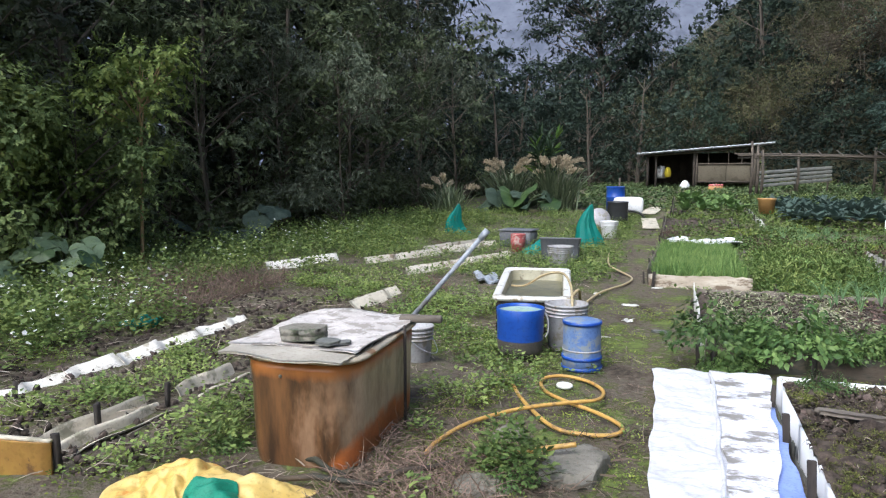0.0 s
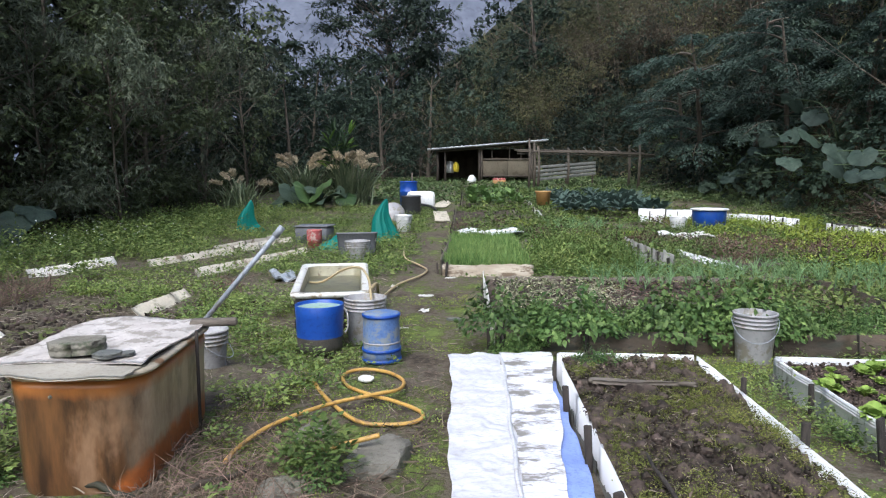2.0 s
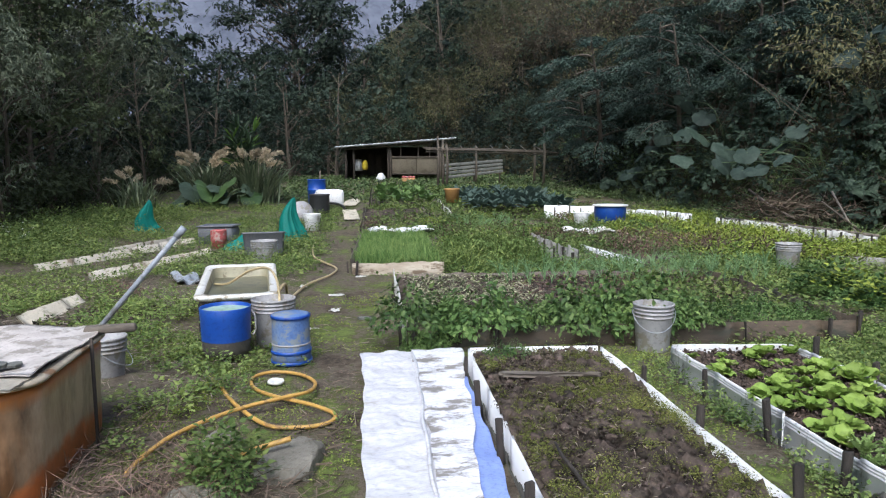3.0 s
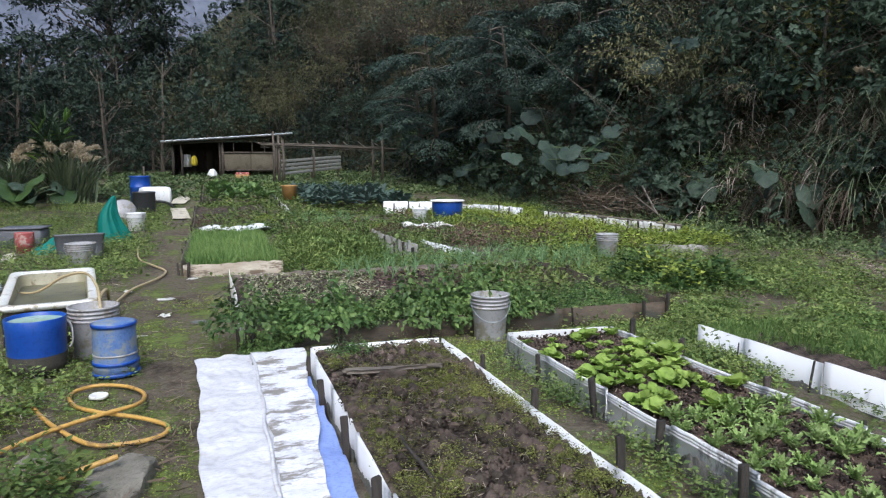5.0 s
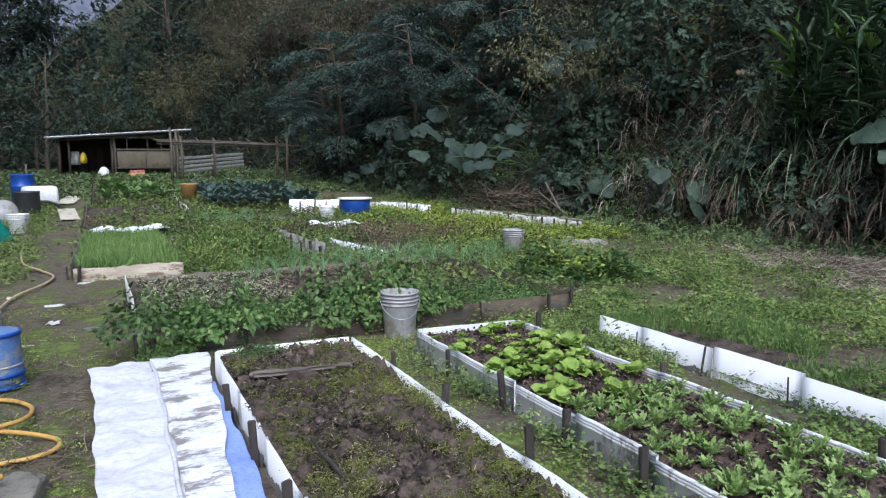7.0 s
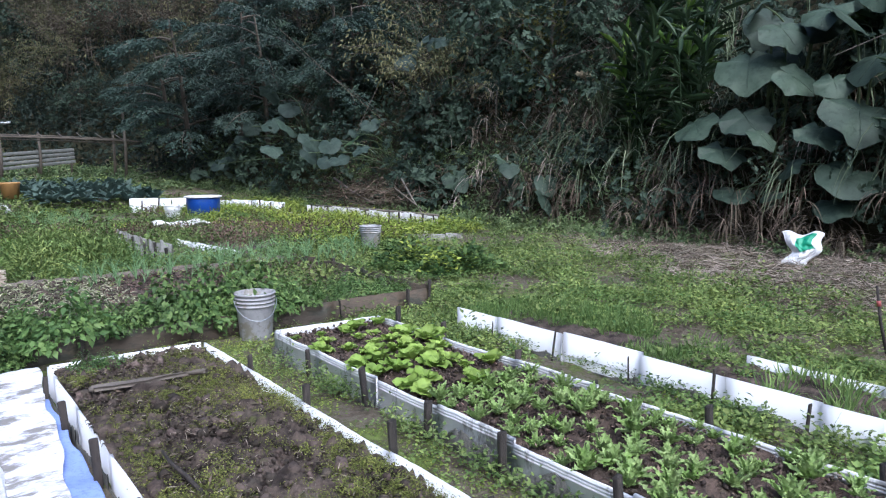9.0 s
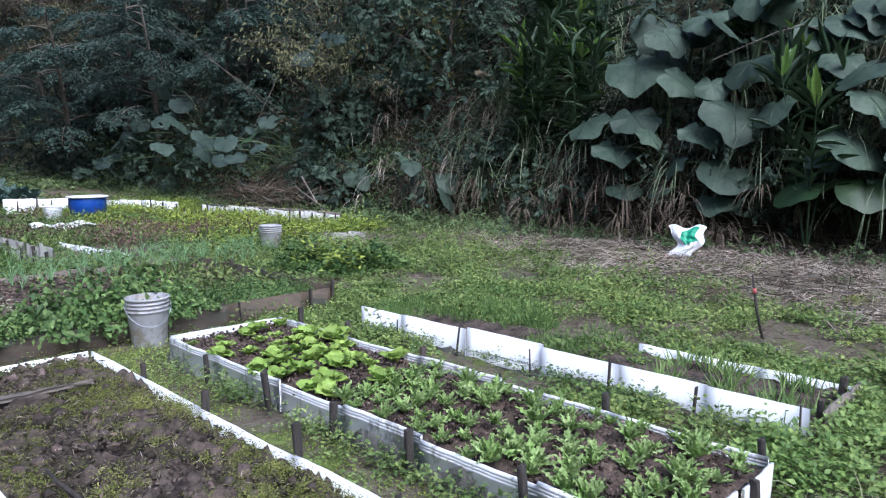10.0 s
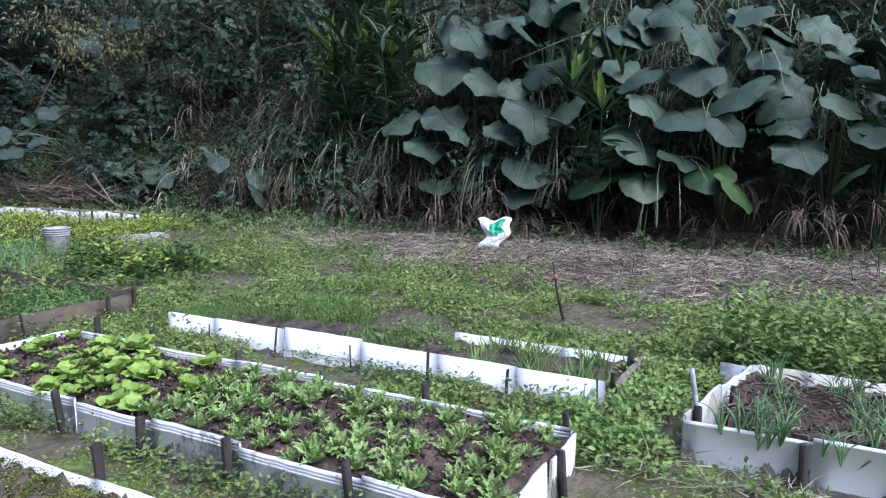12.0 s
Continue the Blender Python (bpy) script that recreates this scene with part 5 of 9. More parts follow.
# blue tub with a white lid among the far beds
o = thing("lidded_tub", pose(5.62, 16.2, float(gz(5.62, 16.2))), "blue tub with a white round lid among the beds", "tub")
part("body", lathe(Soup(), [(0.001, 0.0), (0.36, 0.0), (0.38, 0.5), (0.375, 0.52), (0.001, 0.52)], 30).mesh("body", True), M["blue"], o)
part("lid", lathe(Soup(), [(0.001, 0.525), (0.42, 0.525), (0.43, 0.545), (0.42, 0.56), (0.001, 0.575)], 30).mesh("lid", True), M["white_plastic"], o, "white round lid")
bucket(4.75, 15.7, "translucent pale bucket beside the lidded tub", 0.17, 0.14, 0.36, 0, "white_plastic", z=0.06)

# rows of small white plates along the far right beds
edging(2.72, 9.12, 2.64, 11.67, 0.33, "weathered grey boards along a far row", "plank_grey", 96, lengths=0.5, stakes=True, ragged=0.012)
edging(3.64, 9.2, 3.45, 11.44, 0.16, "thin white strip along a far row", "pvc", 97, lengths=0.8, ragged=0.004)
edging(8.4, 10.8, 8.0, 15.6, 0.26, "row of dull white plates along a far bed", "pvc_old", 91, lengths=0.38, stakes=True, ragged=0.01)
edging(6.9, 9.9, 7.8, 9.3, 0.12, "pale board at the end of the lettuce rows", "plank_grey", 92, lengths=0.8)
edging(6.0, 17.4, 4.5, 18.3, 0.40, "tall white plates standing round a far bed", "pvc", 93, lengths=0.32, stakes=True)
edging(7.7, 16.2, 6.0, 20.2, 0.33, "far line of white plates beneath the slope", "pvc_dirty", 94, lengths=0.4, stakes=True)
o = thing("log", pose(8.35, 13.2, 0.34, 0, 0, 96), "long weathered timber lying on the far bed edge", "timber")
part("wood", tube(Soup(), [(-2.2, 0, -0.08), (0, 0.03, -0.07), (2.2, 0, -0.08)], [0.035, 0.04, 0.03], 9).mesh("wood", True), M["grey_wood"], o)
o = thing("leaning_pole", pose(8.8, 12.0, 0.05), "pale pole leaning on the slope behind the beds", "pole")
part("wood", tube(Soup(), [(0.35, -0.1, 0.05), (-0.35, 0.4, 0.75)], [0.022, 0.018], 7).mesh("wood", True), M["pole"], o)
o = thing("guy_rope", pose(9.8, 15.1, 2.65), "thin taut rope slanting down the slope", "rope")
part("rope", tube(Soup(), [(0.03, -0.3, -0.15), (-0.12, 2.2, 1.10), (-0.3, 4.9, 2.45)], 0.006, 6).mesh("rope", True), M["pole"], o)

# empty sack, marker stick and other small things by the slope
o = thing("sack", pose(9.15, 4.05, float(gz(9.15, 4.05)), 0, 0, 20), "torn white and green plastic sack on dry straw", "sack")


def sack_side(sign):
    def fx(u, v):
        a, b = 2 * u - 1, 2 * v - 1
        swell = np.clip(1 - np.abs(a) ** 3, 0, 1) * np.clip(1 - np.abs(b) ** 3, 0, 1)
        crease = np.array([noise.noise((p * 4, q * 4, 2.5)) + 0.6 * noise.noise((p * 9, q * 9, 1.0)) for p, q in zip(u.ravel(), v.ravel())]).reshape(u.shape)
        edge = 0.05 * np.sin(6 * v + 1) + 0.03 * np.sin(11 * v)
        x = sign * (0.012 + swell * (0.075 + 0.05 * crease)) + 0.16 * v
        return x, a * (0.15 + 0.10 * v ** 2) + edge, 0.44 * v * (1 - 0.10 * a * np.sin(3 * v)) + 0.03 * np.sin(9 * u) * v
    return fx


cloth("front", sack_side(-1), 32, 32, M["white_plastic"], o)
cloth("back", sack_side(1), 24, 24, M["white_plastic"], o)
cloth("print", lambda u, v: tuple(q + d for q, d in zip(sack_side(-1)(0.22 + 0.5 * u + 0.05 * np.sin(5 * v), 0.52 + 0.40 * v + 0.05 * np.sin(4 * u)), (-0.008, 0, 0.004))), 20, 20, M["print_green"], o, label="green printed patch")
o = thing("marker_stick", pose(5.5, 1.78, float(gz(5.5, 1.78)), -13, 3, 0), "dark stick with a red tape mark stuck in soil", "stick")
part("stick", tube(Soup(), [(0, 0, -0.1), (-0.01, 0.01, 0.25), (0.0, 0, 0.52)], [0.013, 0.011, 0.009], 7).mesh("stick"), M["dark_wood"], o)
part("tape", tube(Soup(), [(-0.005, 0.005, 0.37), (-0.004, 0.003, 0.41)], 0.016, 8).mesh("tape"), M["red_can"], o, "red tape")
o = thing("short_pipe", pose(3.32, 0.40, 0.0, 0, 0, 0), "grey plastic pipe stuck upright at the bed corner", "pipe")
part("pipe", tube(Soup(), [(-0.01, -0.03, 0.0), (-0.02, 0.04, 0.43)], 0.012, 10).mesh("pipe", True), M["pipe"], o)
o = thing("grey_edging", pose(4.33, 0.10, 0.0), "grey plastic board under trailing leaves", "edging")
run_of_boards(o, 0.0, -0.9, 0.03, 0.32, 0.16, 0.6, M["pipe"], -1, 95, 0, False, 0.01, 0.01)


# ---- the shed and the trellis before the far woods ----
def build_shed():
    z0 = float(gz(0.5, 36.5))
    ob = thing("shed", pose(0.7, 36.0, z0), "low ramshackle timber shed with a pale sheet roof", "shed")
    x0, x1, dep = -2.3, 2.6, 3.0
    zl, zr = 1.66, 2.02
    for k, x in enumerate((x0, -1.9, -0.12, 0.0, x1)):
        h = zl + (zr - zl) * (x - x0) / (x1 - x0)
        part("post", tube(Soup(), [(x, 0.0, -0.2), (x + 0.03, 0, h * 0.5), (x, 0, h)], 0.065 - 0.01 * (k % 2), 9).mesh("post", True), M["shed_dark"] if k < 3 else M["pole"], ob)
        part("post", tube(Soup(), [(x, dep, -0.2), (x, dep, h + 0.1)], 0.06, 8).mesh("post", True), M["shed_dark"], ob)
    s = Soup()
    n = 60
    u, v = np.meshgrid(np.linspace(0, 1, n), np.linspace(0, 1, 8))
    x = x0 - 0.5 + (x1 - x0 + 1.3) * u
    z = zl + (zr - zl) * (x - x0) / (x1 - x0) + 0.06 + 0.018 * np.sin(u * 160) + 0.12 * v
    p = np.stack([x, -0.45 + (dep + 0.8) * v, z], -1)
    s.add(p.reshape(-1, 3), grid_faces(8, n))
    q = p - (0, 0, 0.03)
    s.add(q.reshape(-1, 3), grid_faces(8, n)[:, ::-1])
    s.add(np.stack([q[0], p[0]]).reshape(-1, 3), grid_faces(2, n))
    part("roof", s.mesh("roof"), M["tin"], ob)
    part("roof_edge", tube(Soup(), np.column_stack([x[0], np.full(n, -0.47), z[0] + 0.03]), 0.03, 6).mesh("roof_edge"), M["roof_film"], ob, "pale film along the eave")
    part("beam", tube(Soup(), [(x0, -0.05, zl - 0.05), (x1, -0.05, zr - 0.05)], 0.05, 8).mesh("beam"), M["pole"], ob)
    part("back_wall", box(Soup(), x0, x1, dep + 0.05, dep + 0.12, 0, 1.8, 0.01).mesh("back_wall"), M["shed_dark"], ob)
    part("side_wall", box(Soup(), x0 - 0.04, x0 + 0.02, 0.1, dep, 0, 1.6, 0.01).mesh("side_wall"), M["shed_dark"], ob)
    part("side_wall", box(Soup(), x1 - 0.02, x1 + 0.04, 0.1, dep, 0, 1.85, 0.01).mesh("side_wall"), M["shed_dark"], ob)
    part("partition", box(Soup(), -0.12, -0.06, 0.1, dep, 0, 1.7, 0.01).mesh("partition"), M["shed_dark"], ob)
    part("front_panel", box(Soup(), 0.1, 1.35, 0.02, 0.06, 0.30, 1.12, 0.01).mesh("front_panel"), M["shed_ply"], ob)
    part("front_panel", box(Soup(), 1.37, 2.55, 0.03, 0.07, 0.26, 1.16, 0.01).mesh("front_panel"), M["shed_ply"], ob)
    part("rail", box(Soup(), 0.05, 2.6, -0.03, 0.02, 1.16, 1.24, 0.01).mesh("rail"), M["pole"], ob)
    part("rail", box(Soup(), 0.05, 2.6, -0.02, 0.02, 0.30, 0.36, 0.01).mesh("rail"), M["shed_dark"], ob)
    for k, x in enumerate((0.55, 1.45, 2.05)):
        part("stud", box(Soup(), x - 0.025, x + 0.025, 0.0, 0.04, 1.2, zl + 0.12 + 0.08 * k, 0.006).mesh("stud"), M["pole"], ob)
    for k in range(5):
        x = -2.0 + 0.42 * k
        part("plank", box(Soup(), x, x + 0.3, dep - 0.08, dep - 0.03, 0, 1.45 - 0.1 * (k % 2), 0.01).mesh("plank"), M["pole"] if k % 2 else M["shed_dark"], ob)
    # odds and ends under the roof
    o = thing("feed_sack", pose(-0.62, 36.4, z0 + 0.55), "yellow jacket hung on a shed post", "clothing")
    part("cloth", lathe(Soup(), [(0.001, 0.0), (0.12, 0.02), (0.15, 0.2), (0.11, 0.42), (0.05, 0.5), (0.001, 0.52)], 14, 0.2).mesh("cloth", True), M["yellow"], o)
    o = thing("white_sheet", pose(-0.95, 36.7, z0 + 0.5), "white sheet hung inside the shed", "sheet")
    part("cloth", lathe(Soup(), [(0.001, 0.0), (0.16, 0.0), (0.15, 0.3), (0.13, 0.6), (0.001, 0.62)], 14, 0.4).mesh("cloth", True), M["white_plastic"], o)
    o = thing("white_bag", pose(0.20, 35.3, float(gz(0.2, 35.3))), "white bag standing before the shed", "bag")
    part("bag", lathe(Soup(), [(0.001, 0.0), (0.18, 0.0), (0.23, 0.18), (0.16, 0.34), (0.09, 0.44), (0.001, 0.46)], 14, 0.15).mesh("bag", True), M["white_plastic"], o)
    o = thing("orange_crate", pose(1.55, 34.2, float(gz(1.55, 34.2))), "orange crate full of reddish gourds", "crate")
    part("body", box(Soup(), -0.32, 0.32, -0.2, 0.2, 0.0, 0.26, 0.03).mesh("body"), M["orange"], o)
    for k in range(5):
        part("gourd", lathe(Soup(), [(0.001, -0.07), (0.08, -0.04), (0.09, 0.03), (0.001, 0.08)], 10).mesh("gourd", True), M["red_can"], o, m=pose(-0.24 + 0.12 * k, 0.03 * (-1) ** k, 0.30))
    return ob


build_shed()


def build_trellis():
    z0 = float(gz(4, 31))
    ob = thing("trellis", pose(3.0, 31.0, z0), "rough pole trellis of old bamboo with dead vines", "trellis")
    for x, y, h in ((-0.28, 0, 2.25), (-0.05, 0.1, 2.1), (0.12, -0.05, 1.9), (4.5, -0.3, 2.7), (4.55, 1.8, 2.0), (1.8, 2.5, 1.9)):
        part("post", tube(Soup(), [(x, y, -0.25), (x + 0.05, y, h * 0.5), (x + 0.01, y, h)], [0.065, 0.06, 0.045], 9).mesh("post", True), M["pole"], ob)
    for y, z, r in ((0.0, 1.62, 0.05), (0.1, 1.52, 0.03), (2.0, 1.75, 0.04)):
        part("rail", tube(Soup(), [(-0.8, y, z + 0.06), (2.3, y - 0.1, z), (5.2, y - 0.3, z - 0.12)], r * 0.75, 8).mesh("rail", True), M["pole"], ob)
    for k in range(7):
        x = 0.1 + 0.75 * k
        part("cross_pole", tube(Soup(), [(x, -0.2, 1.66 - 0.03 * k), (x + 0.3, 3.2, 1.95)], 0.025, 7).mesh("cross_pole", True), M["pole"], ob)
    return ob


build_trellis()
o = thing("sheet_fence", pose(3.4, 34.0, float(gz(4.5, 34))), "fence of grey corrugated strips beside the shed", "fence")
for k in range(4):
    part("strip", box(Soup(), 0.0, 2.9, -0.02, 0.02, 0.20 + 0.20 * k, 0.34 + 0.20 * k, 0.01).mesh("strip"), M["slate"], o, m=pose(0, 0, 0, 0, -6 + 0.6 * k, 0))
for k in range(3):
    part("post", tube(Soup(), [(0.1 + 1.3 * k, 0.06, -0.2), (0.1 + 1.3 * k, 0.06, 1.1)], 0.04, 7).mesh("post"), M["pole"], o)
o = thing("orange_basket", pose(2.35, 21.6, 0.40), "big orange plastic basket among far beds", "basket")
part("body", lathe(Soup(), [(0.001, 0.05), (0.19, 0.05), (0.24, 0.42), (0.255, 0.44), (0.255, 0.41), (0.235, 0.38), (0.195, 0.0), (0.001, 0.0)], 24).mesh("body", True), M["orange"], o)


# ---- trees and shrubs ----
def leaf_dirs(n, out, rng, droop=0.3, spread=0.8):
    d = unit(out + spread * rng.normal(size=(n, 3)) - (0, 0, droop))
    nrm = unit(np.array([0, 0, 0.7]) + 0.28 * rng.normal(size=(n, 3)) + 0.8 * out)
    return d, nrm


def leafy_domes(soup, c, rad, lean, per, leaf, template, rng, flat=0.7, droop=0.3, core=0.38):
    """Rounded masses of foliage: sprays of eight leaves over each mass, turned outwards, and larger leaves inside that close it."""
    tv, tf = {"leaf": (LEAF_V, LEAF_F), "lance": (LANCE_V, LEAF_F), "round": (ROUND_V, ROUND_F)}[template]
    m, ns = len(c), max(3, per // 8)
    rad = np.asarray(rad).reshape(m, 1, 1)
    squash = np.array([1, 1, flat])
    way = unit(rng.normal(size=(m, ns, 3)) + lean[:, None, :])
    lumps = 1 + 0.22 * np.sin(3.7 * way[..., 0:1] + 4.9 * way[..., 1:2] + rng.uniform(0, 6, (m, 1, 1)))
    depth = 1 - 0.30 * rng.uniform(0, 1, (m, ns, 1)) ** 1.6
    base = (c[:, None, :] + way * depth * lumps * rad * squash).reshape(-1, 3)
    out = way.reshape(-1, 3)
    n = len(base)
    twig = unit(0.7 * out + 0.55 * rng.normal(size=(n, 3)) - (0, 0, droop))
    face = unit(out + 0.22 * rng.normal(size=(n, 3)) + (0, 0, 0.65))
    side = unit(np.cross(twig, face))
    reach = leaf * 2.6 * rng.uniform(0.6, 1.3, (n, 1))
    for j in range(8):
        sgn = 1 if j % 2 else -1
        d = unit(0.7 * twig + side * sgn * 0.8 * (1 - j / 9) - (0, 0, 0.35 * droop) + 0.16 * rng.normal(size=(n, 3)))
        scatter(soup, tv, tf, base + twig * reach * (j + 0.3) / 8, d, unit(face + 0.25 * rng.normal(size=(n, 3))), leaf * rng.uniform(0.65, 1.25, n))
    nc = max(4, int(per * core))
    way = unit(rng.normal(size=(m, nc, 3)) + 0.6 * lean[:, None, :])
    pos = (c[:, None, :] + way * rng.uniform(0.30, 0.72, (m, nc, 1)) * rad * squash).reshape(-1, 3)
    out = way.reshape(-1, 3)
    d = unit(np.cross(out, rng.normal(size=out.shape)))
    scatter(soup, tv, tf, pos, d, unit(out + 0.3 * rng.normal(size=out.shape)), leaf * 1.5 * rng.uniform(0.8, 1.3, len(pos)))
    return soup


def tree_meshes(height, crown_r, crown_from, clumps, per, leaf, trunk_r, seed, shape="oval", template="leaf", clump_r=0.55, droop=0.3, lean=0.06, flat=0.6):
    """A tapered trunk with limbs to most masses, and a crown of leafy masses."""
    rng = np.random.default_rng(seed)
    wood, leaves = Soup(), Soup()
    bend = rng.normal(size=(6, 2)).cumsum(0) * lean * height / 6
    axis = np.array([(bend[k][0] if k else 0, bend[k][1] if k else 0, height * k / 5.5) for k in range(6)])
    axis[:, 2] = np.linspace(-0.4, height * 0.94, 6)
    tube(wood, axis, trunk_r * np.linspace(1.0, 0.18, 6), 8, False)
    centres, radii, leans = [], [], []
    for k in range(clumps):
        t = rng.uniform(0, 1) ** 0.8
        z = crown_from + (height - crown_from) * t
        if shape == "oval":
            w = math.sin(math.pi * (0.12 + 0.84 * t)) ** 0.7
        elif shape == "cone":
            w = (1 - t) ** 0.75 + 0.08
        elif shape == "umbrella":
            w = 0.35 + 0.65 * t ** 0.7
        else:
            w = 0.55 + 0.45 * math.sin(math.pi * t)
        a = rng.uniform(0, 2 * np.pi)
        lobes = 1 + 0.30 * math.sin(3 * a + seed) + 0.2 * math.sin(5 * a + 2 * t * 5 + seed)
        r = crown_r * w * lobes * math.sqrt(rng.uniform(0.22, 1))
        ax = np.array([np.interp(z, axis[:, 2], axis[:, 0]), np.interp(z, axis[:, 2], axis[:, 1])])
        c = np.array([ax[0] + r * math.cos(a), ax[1] + r * math.sin(a), z])
        z0 = max(z - 0.55 * r - rng.uniform(0.1, 0.6), crown_from * 0.7)
        p0 = np.array([np.interp(z0, axis[:, 2], axis[:, 0]), np.interp(z0, axis[:, 2], axis[:, 1]), z0])
        mid = (p0 + c) / 2 + rng.normal(size=3) * 0.12 * r + (0, 0, 0.10 * r)
        if k % 3 != 2:
            tube(wood, [p0, mid, c], [trunk_r * 0.22 * (1 - 0.5 * t) + 0.012, trunk_r * 0.12 + 0.009, 0.006], 4, False)
        centres.append(c)
        radii.append(clump_r * rng.uniform(0.6, 1.4))
        leans.append((0.6 * math.cos(a), 0.6 * math.sin(a), 0.6))
    leafy_domes(leaves, np.array(centres), radii, np.array(leans), per, leaf, template, rng, flat, droop)
    return wood.mesh("trunk", True), leaves.mesh("crown")


def make_tree(name, meshes, label, category, leaf_mat, bark_mat, m, group=""):
    ob = thing(name, m, label, category, group)
    part("trunk", meshes[0], M[bark_mat], ob)
    part("crown", meshes[1].copy() if meshes[1].materials else meshes[1], M[leaf_mat], ob)
    return ob


def variants(name, specs, label, category, leaf_mats, bark, group):
    made = []
    for spec, lm in zip(specs, leaf_mats):
        made.append(make_tree(name, tree_meshes(**spec), label, category, lm, bark, pose(0, -500, 0), group))
    return made


def plant_out(made, spots, rng, faced=(), sink=0.1):
    """Puts the made things and copies of them at spots (x, y, kind, scale); the faced kinds keep their front to the garden."""
    used = set()
    for x, y, k, sc in spots:
        src = made[k % len(made)]
        turn = rng.uniform(20, 85) if k in faced else rng.uniform(0, 360)
        m = Matrix.Translation((x, y, float(gz(x, y)) - sink)) @ pose(0, 0, 0, rng.uniform(-3, 3), rng.uniform(-3, 3), turn) @ Matrix.Diagonal((sc, sc, sc * rng.uniform(0.92, 1.1), 1))
        if k % len(made) in used:
            copy_thing(src, m)
        else:
            src.matrix_world = m
            used.add(k % len(made))


rt = random.Random(11)
big = variants("forest_tree", [
    dict(height=11.5, crown_r=2.9, crown_from=1.0, clumps=40, per=168, leaf=0.115, trunk_r=0.15, seed=1, clump_r=1.0, flat=0.62),
    dict(height=10.0, crown_r=2.6, crown_from=0.9, clumps=38, per=168, leaf=0.107, trunk_r=0.13, seed=2, clump_r=0.92, flat=0.62),
    dict(height=13.0, crown_r=3.2, crown_from=1.4, clumps=42, per=168, leaf=0.145, trunk_r=0.17, seed=3, clump_r=1.1, template="lance", droop=0.6, flat=0.65)],
    "tall dark-leaved tree of the dense valley wood", "tree", ["forest", "forest_deep", "forest"], "bark", "trees of the valley wood")
back = variants("forest_tree", [
    dict(height=12.5, crown_r=3.6, crown_from=0.6, clumps=34, per=64, leaf=0.30, trunk_r=0.2, seed=5, clump_r=1.5, flat=0.65),
    dict(height=11.5, crown_r=3.4, crown_from=0.4, clumps=34, per=64, leaf=0.30, trunk_r=0.2, seed=6, clump_r=1.5, flat=0.65)],
    "tall dark-leaved tree deep in the valley wood", "tree", ["forest_deep", "forest_deep"], "bark", "trees of the valley wood")
spots, back_spots = [], []
for row, (off, step, count) in enumerate(((1.6, 3.2, 9), (4.6, 3.8, 9), (8.5, 3.2, 12), (13.0, 5.0, 8))):
    for k in range(count):
        y = 1.0 + k * step + rt.uniform(-0.7, 0.7)
        x = float(edge_left(y)) - off - rt.uniform(-0.5, 0.9) - (2.6 if row > 1 and y > 29 else 0)
        if y > 29 and row == 0:
            continue
        s = rt.uniform(0.80, 1.1) * (0.95 if row == 0 else 1.3)
        if y > 36:
            s *= 0.7
        (spots if row < 2 else back_spots).append((x, y, rt.randrange(3), s))
plant_out(big, spots, rt)
# a few more that close the gaps of the crowns
back_spots += [(-19.5, 26.5, 0, 1.5), (-22.5, 24.0, 1, 1.6), (-14.5, 31.0, 1, 1.25)]
plant_out(back, back_spots, rt)

# lower trees at the edge of the wood, layered and lighter
edge_trees = variants("edge_tree", [
    dict(height=6.2, crown_r=1.9, crown_from=0.4, clumps=34, per=104, leaf=0.10, trunk_r=0.07, seed=21, clump_r=0.66, shape="bush", flat=0.65),
    dict(height=5.0, crown_r=1.7, crown_from=0.3, clumps=32, per=104, leaf=0.09, trunk_r=0.05, seed=22, clump_r=0.6, shape="bush", flat=0.65),
    dict(height=5.6, crown_r=1.5, crown_from=0.5, clumps=34, per=104, leaf=0.12, trunk_r=0.05, seed=23, clump_r=0.55, shape="bush", template="lance", droop=0.7, flat=0.8)],
    "leafy understorey tree at the edge of the wood", "tree", ["forest", "forest_light", "forest_grey"], "bark", "understorey trees")
spots = [(-10.3, 6.4, 0, 1.0), (-10.4, 9.4, 0, 0.9), (-9.9, 12.6, 0, 0.8), (-9.6, 15.0, 2, 0.95), (-8.3, 16.2, 2, 0.85), (-9.2, 18.6, 0, 1.0), (-8.6, 22.0, 2, 1.0), (-8.4, 25.5, 0, 0.9), (-10.6, 4.0, 1, 0.9), (-11.2, 1.8, 0, 1.0), (-9.2, 7.4, 1, 0.56), (-10.0, 8.2, 1, 0.8)]
plant_out(edge_trees, spots, rt)
make_tree("sapling", tree_meshes(3.3, 0.75, 1.55, 20, 120, 0.07, 0.034, 31, clump_r=0.42, flat=0.75), "slender sapling with a pale trunk and bright leaves", "tree", "forest_light",
                "pale_bark", pose(-7.85, 8.5, float(gz(-7.85, 8.5))))
make_tree("sapling", tree_meshes(2.5, 1.0, 0.5, 24, 136, 0.075, 0.03, 32, clump_r=0.5, flat=0.7), "bushy light green sapling at the wood's edge", "tree", "forest_light", "pale_bark",
                 pose(-8.75, 7.0, float(gz(-8.75, 7.0))))

